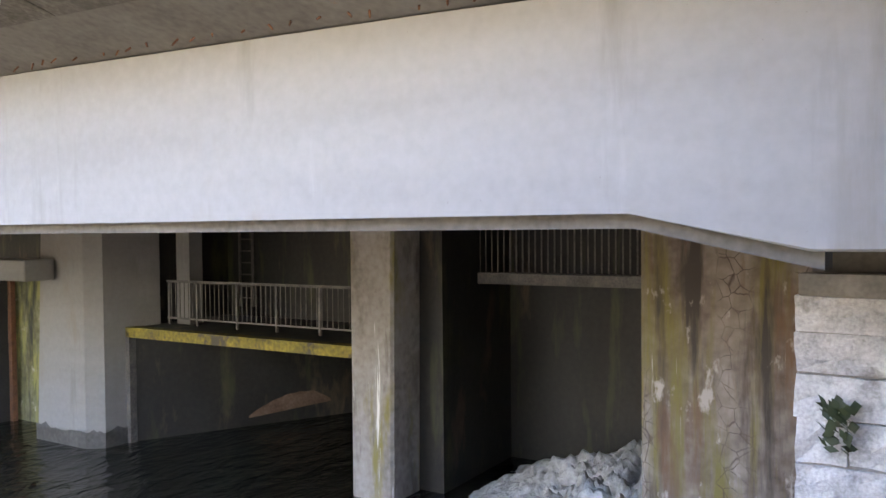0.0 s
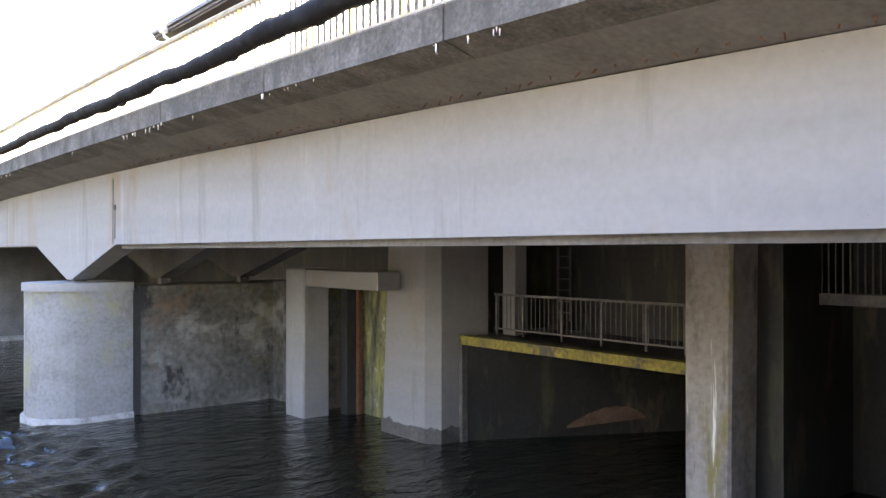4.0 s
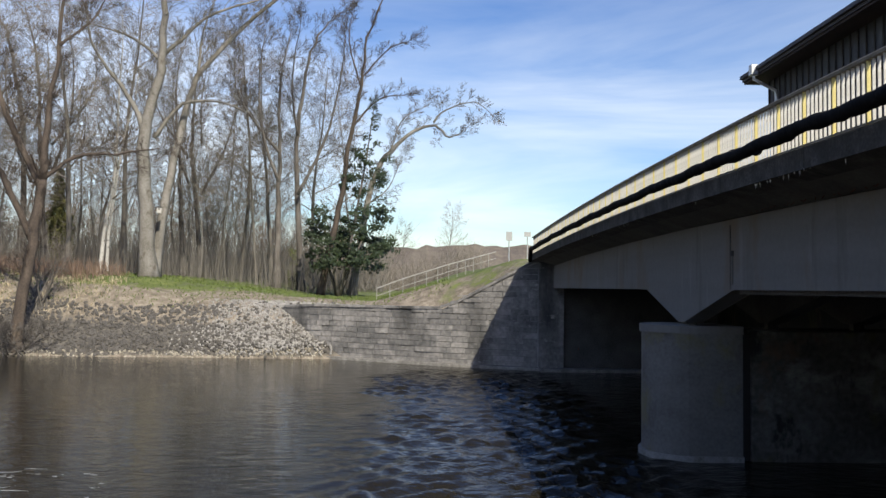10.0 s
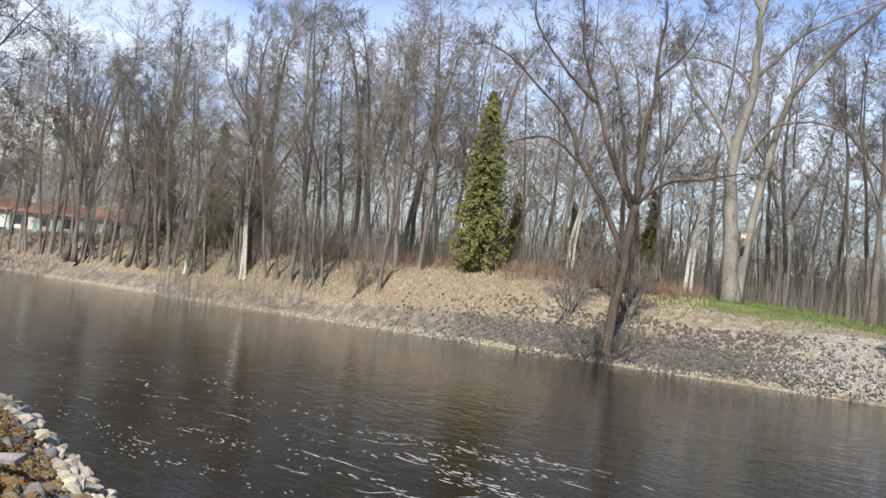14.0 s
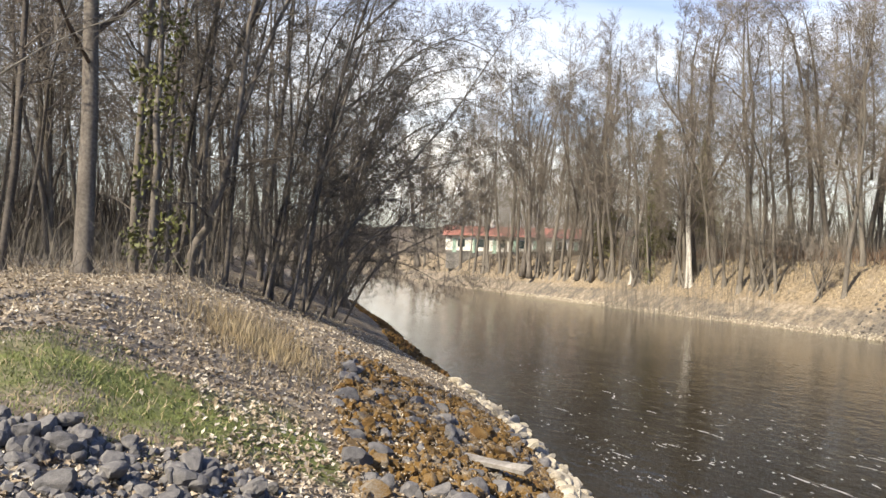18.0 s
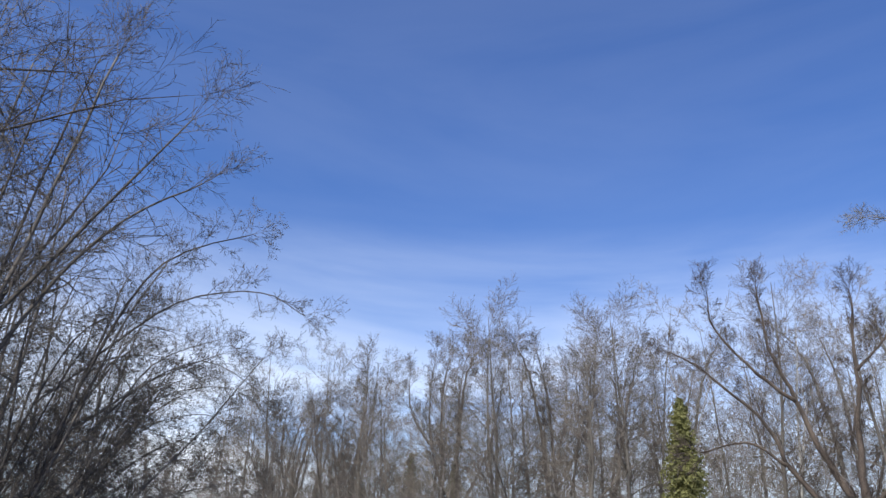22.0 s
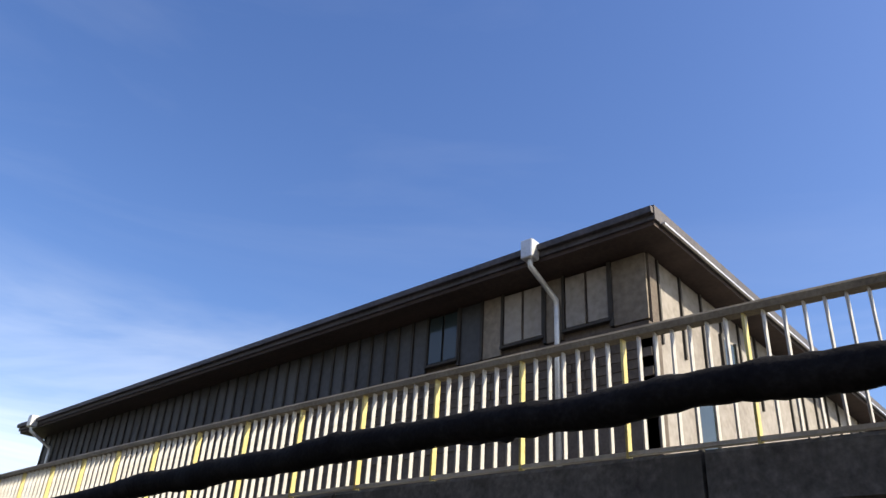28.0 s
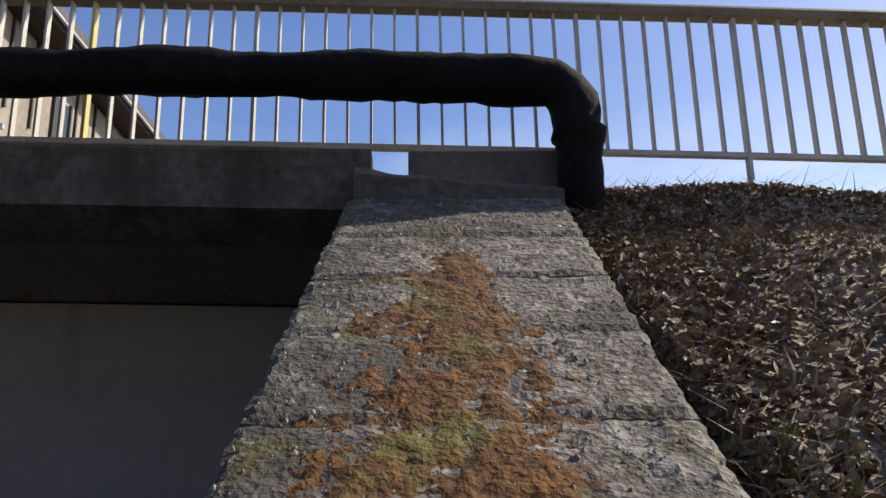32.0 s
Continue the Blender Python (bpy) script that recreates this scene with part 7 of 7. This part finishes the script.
def foam_patches():
    rng = random.Random(55)
    V, F = [], []
    runs = ((-9.0, 13.4, 2.6, 0.4, 260, 0.1), (-10.8, 15.0, 3.0, 0.5, 260, 0.08), (-9.2, 16.2, 2.4, 0.4, 160, 0.08), (-9.0, 11.3, 2.0, 0.3, 140, 0.08), (-12.7, 9.3, 3.0, 0.5, 120, 0.06),
            (-15.4, 9.6, 3.2, 0.5, 150, 0.06), (-14.4, 11.4, 3.0, 0.6, 100, 0.06), (-21.5, 15.9, 4.5, 0.9, 110, 0.07), (-16.7, 14.8, 3.5, 0.7, 110, 0.07), (-26, 14.3, 5, 1.2, 90, 0.06), (-12, 12.5, 7, 3.5, 170, 0.05), (-18, 12.0, 8, 3.5, 150, 0.05))
    for cx, cy, lx, ly, n, s in runs:
        for _ in range(n // 3):
            t = rng.gauss(0, 0.5)
            x = cx + lx * t + rng.gauss(0, 0.08)
            y = cy + ly * rng.gauss(0, 0.45) + 0.35 * math.sin(t * 3 + cx) + 0.12 * lx * t * 0.3
            k = len(V)
            m = 6
            r0 = s * rng.uniform(0.15, 0.75)
            for i in range(m):
                a = 6.28 * i / m
                rr = r0 * rng.uniform(0.5, 1.2)
                V.append((x + 1.9 * rr * math.cos(a), y + 0.7 * rr * math.sin(a), 0.006))
            F.append(tuple(range(k, k + m)))
    # wisps: thin broken ribbons drawn out along the current
    for k in range(60):
        cx, cy, w = rng.choice(((-9.3, 13.2, 1.4), (-10.4, 14.6, 1.6), (-9.2, 15.8, 1.2), (-12.5, 10.4, 1.6), (-15, 11, 2.4), (-18, 13.5, 3.0), (-8.6, 12.2, 0.8)))
        x, y, a = rng.gauss(cx, w), rng.gauss(cy, w * 0.35), rng.uniform(-0.35, 0.55)
        width = rng.uniform(0.012, 0.035) * (1.5 if k % 5 == 0 else 1)
        run = rng.randint(5, 14)
        last = None
        for i in range(run):
            a += rng.gauss(0, 0.22)
            x, y = x + 0.09 * math.cos(a), y + 0.06 * math.sin(a)
            ww = width * math.sin(math.pi * (i + 0.6) / (run + 0.2)) * rng.uniform(0.5, 1.3)
            n = len(V)
            V += [(x - ww * math.sin(a), y + ww * math.cos(a), 0.007), (x + ww * math.sin(a), y - ww * math.cos(a), 0.007)]
            if last is not None and rng.random() < 0.86:
                F.append((last, last + 1, n + 1, n))
            last = n
    tagged(mesh_object("foam_flecks", V, F, FOAM), "white foam flecks drifting on the brown river", "foam", kind="stuff")


foam_patches()

# ---------------------------------------------------------------- far off things
# low house with a red roof beyond the river bend
def low_house():
    ang = radians(64.3)
    cx, cy = -math.sin(ang) * 125, math.cos(ang) * 125
    e = empty("low_house", "long low white house with a red tiled roof beyond the woods", "house", at=(cx, cy, gz(cx, cy)))
    e.rotation_euler = (0, 0, ang)
    boxed("wall", (-10.5, 10.5, 0, 7, 0.3, 2.7), WHITEWALL, e)
    boxed("plinth", (-10.4, 10.4, 0.05, 6.9, -2.5, 0.3), FARSTONE, e)
    bm = bmesh.new()
    prism(bm, [(-0.6, 2.65), (3.5, 4.3), (7.6, 2.65), (3.5, 2.75)], -11, 11)
    part("roof", bm, REDTILE, e, "faded red tiled roof")
    for k in range(7):
        x = -9.6 + k * 3.1
        boxed("shutter", (x + 0.2, x + 0.75, -0.05, 0, 0, 2.2), GREENPAINT, e, "pale green shutter")
        boxed("window", (x + 1.0, x + 2.1, -0.04, 0, 0.9, 2.1), GLASS, e)
    boxed("chimney", (-4, -3.2, 3, 3.8, 3.8, 5.4), WHITEWALL, e)


low_house()
for az, dist, ob, sc in ((60.4, 100, alder, 0.7), (62.6, 106, ash, 0.7), (65.0, 102, alder, 0.65), (67.4, 104, ash, 0.6), (68.6, 98, alder, 0.7)):
    stand(ob, *across(az, dist), az * 7, sc)


def car(az, dist, material, label, long=4.3, tall=1.45, turn=0.4):
    x, y = spot(az, dist)
    e = empty("parked_car", label, "car", "cars parked behind the far trees", at=(x, y, gz(x, y)))
    e.rotation_euler = (0, 0, turn)
    bm = bmesh.new()
    h = tall
    prism(bm, [(-long / 2, 0.3), (-long / 2, 0.85), (-long * 0.28, 0.95), (-long * 0.14, h), (long * 0.26, h), (long * 0.42, 0.98), (long / 2, 0.9), (long / 2, 0.3)], -0.85, 0.85)
    part("body", bm, material, e, "", 0.05)
    bm = bmesh.new()
    prism(bm, [(-long * 0.24, 0.98), (-long * 0.13, h - 0.08), (long * 0.25, h - 0.08), (long * 0.38, 1.0)], -0.87, 0.87)
    part("window", bm, GLASS, e)
    for dy in (-long * 0.3, long * 0.3):
        for dx in (-0.86, 0.7):
            V, F = [], []
            tube(V, F, [Vector((dx, dy, 0.32)), Vector((dx + 0.16, dy, 0.32))], [0.32, 0.32], 12)
            mesh_object("wheel", V, F, BLACK, e)


car(50.4, 96, WHITEPAINT, "white van parked behind the far trees", 4.8, 2.1, 0.6)
car(52.2, 98, BLUEPAINT, "dark blue car parked behind the far trees", 4.2, 1.45, 0.8)
car(53.3, 99, WHITEPAINT, "white car parked behind the far trees", 4.2, 1.45, 0.7)

# garden hut by the woods
hx, hy = spot(57.2, 92)
hut = empty("garden_hut", "grey-green garden hut behind the far trees", "hut", at=(hx, hy, gz(hx, hy)))
hut.rotation_euler = (0, 0, 0.9)
boxed("wall", (-2, 2, -1.5, 1.5, -0.5, 2.1), mat("grey_green_boards", [(0.2, 0.27, 0.24), (0.3, 0.37, 0.33)], 1, 0.8, 0, 5), hut)
bm = bmesh.new()
prism(bm, [(-1.8, 2.05), (0, 2.9), (1.8, 2.05), (0, 2.2)], -2.2, 2.2)
part("roof", bm, ROOF, hut)

# pale railing of the steps down the far embankment
stair = empty("step_railing", "pale wooden railing beside steps on the far embankment", "railing")
line = [Vector((-3.2, 47.0, 3.62)), Vector((-1.7, 47.3, 4.2)), Vector((1.04, 50.0, 5.15)), Vector((4.4, 55.0, 6.2))]
V, F = [], []
tube(V, F, line, [0.035] * 4, 6)
mesh_object("handrail", V, F, STAIRRAIL, stair)
V, F = [], []
tube(V, F, [p - Vector((0, 0, 0.45)) for p in line], [0.02] * 4, 6)
mesh_object("middle_rail", V, F, STAIRRAIL, stair)
for a, b in zip(line, line[1:]):
    n = max(2, int((b - a).length / 0.9))
    for k in range(n):
        p = a.lerp(b, k / n)
        V, F = [], []
        tube(V, F, [p, Vector((p.x, p.y, min(p.z - 0.9, gz(p.x, p.y) - 0.1)))], [0.022, 0.022], 6)
        mesh_object("rail_post", V, F, STAIRRAIL, stair)

# road signs at the far end of the bridge
for x, y, top, w, h in ((5.3, 55, 7.6, 0.42, 0.62), (7.2, 60, 7.95, 0.5, 0.35)):
    s = empty("road_sign", "grey road sign on a post at the bridge end", "sign", "signs at the bridge end", at=(x, y, gz(x, y)))
    z = top - gz(x, y)
    V, F = [], []
    tube(V, F, [Vector((0, 0, -0.2)), Vector((0, 0, z))], [0.04, 0.04], 8)
    mesh_object("pole", V, F, ZINC, s)
    boxed("plate", (-w / 2, w / 2, -0.05, -0.04 + 0.02, z - h, z), SIGN, s, "", 0.004)

stand(ash, *spot(-1.5, 120), 1.0, 0.5)
stand(ash, *spot(1.6, 128), 2.4, 0.5)
# street lamp far behind the crest of the embankment
lamp = empty("street_lamp", "thin grey street lamp beyond the embankment", "lamp", at=(24, -13.2, 5.0))
V, F = [], []
tube(V, F, [Vector((0, 0, 0)), Vector((0, 0, 4.6)), Vector((-0.3, 0.35, 4.95))], [0.06, 0.045, 0.03], 8)
mesh_object("pole", V, F, ZINC, lamp)
boxed("head", (-0.75, -0.25, 0.3, 0.5, 4.92, 5.02), SIGN, lamp, "", 0.01)


# far wooded ridge all round
def ridge():
    rng = random.Random(91)
    V, F = [], []
    n = 360
    for i in range(n + 1):
        az = -30 + 250 * i / n
        x, y = spot(az, 420)
        h = 16 + 6 * noise.noise((az * 0.05, 0, 3)) + 2.5 * noise.noise((az * 0.9, 0, 7)) + (9 if az < 6 else 0) * max(0, min(1, (8 - az) / 10))
        V += [(x, y, -2), (x * 1.02, y * 1.02, 3 + h * 0.5), (x * 1.06, y * 1.06, 3 + h + rng.uniform(-0.8, 0.8))]
    for i in range(n):
        a, b = i * 3, i * 3 + 3
        F += [(a, b, b + 1, a + 1), (a + 1, b + 1, b + 2, a + 2)]
    tagged(mesh_object("backdrop", V, F, HILL), "wooded ridge on the horizon", "hills", kind="structure")


ridge()


def dry_land(r, az, dist):
    while True:
        x, y = spot(r.uniform(*az), r.uniform(*dist))
        if np.interp(x, NEAR_X, NEAR_Y) - y > 5 or y - np.interp(x, FAR_X, FAR_Y) > 9:
            return x, y


def brush_belt(r):
    return dry_land(r, (3, 58), (82, 128)) if r.random() < 0.8 else dry_land(r, (58, 84), (136, 180))


def brush_belt_near(r):
    return dry_land(r, (84, 120), (45, 100))


def park_belt(r):
    return spot(r.uniform(-4, 12), r.uniform(100, 126))


stalks("far_brush_belt", 307, 22000, brush_belt, (1.5, 10.5), 0.022, BARK, "dense bare brush deep in the far woods", 0.3)
stalks("house_brush", 310, 6000, lambda r: spot(r.uniform(57, 71), r.uniform(98, 119)), (0.3, 1.1), 0.03, TWIG, "low brown brush in front of the low house", 0.4)
stalks("near_brush_belt", 308, 12000, brush_belt_near, (2.0, 9.5), 0.03, BARK_DARK, "dense bare brush deep in the near woods", 0.25)
stalks("park_brush_belt", 309, 9000, park_belt, (1.0, 5.0), 0.02, TWIG, "brown bare brush behind the lawn", 0.35)
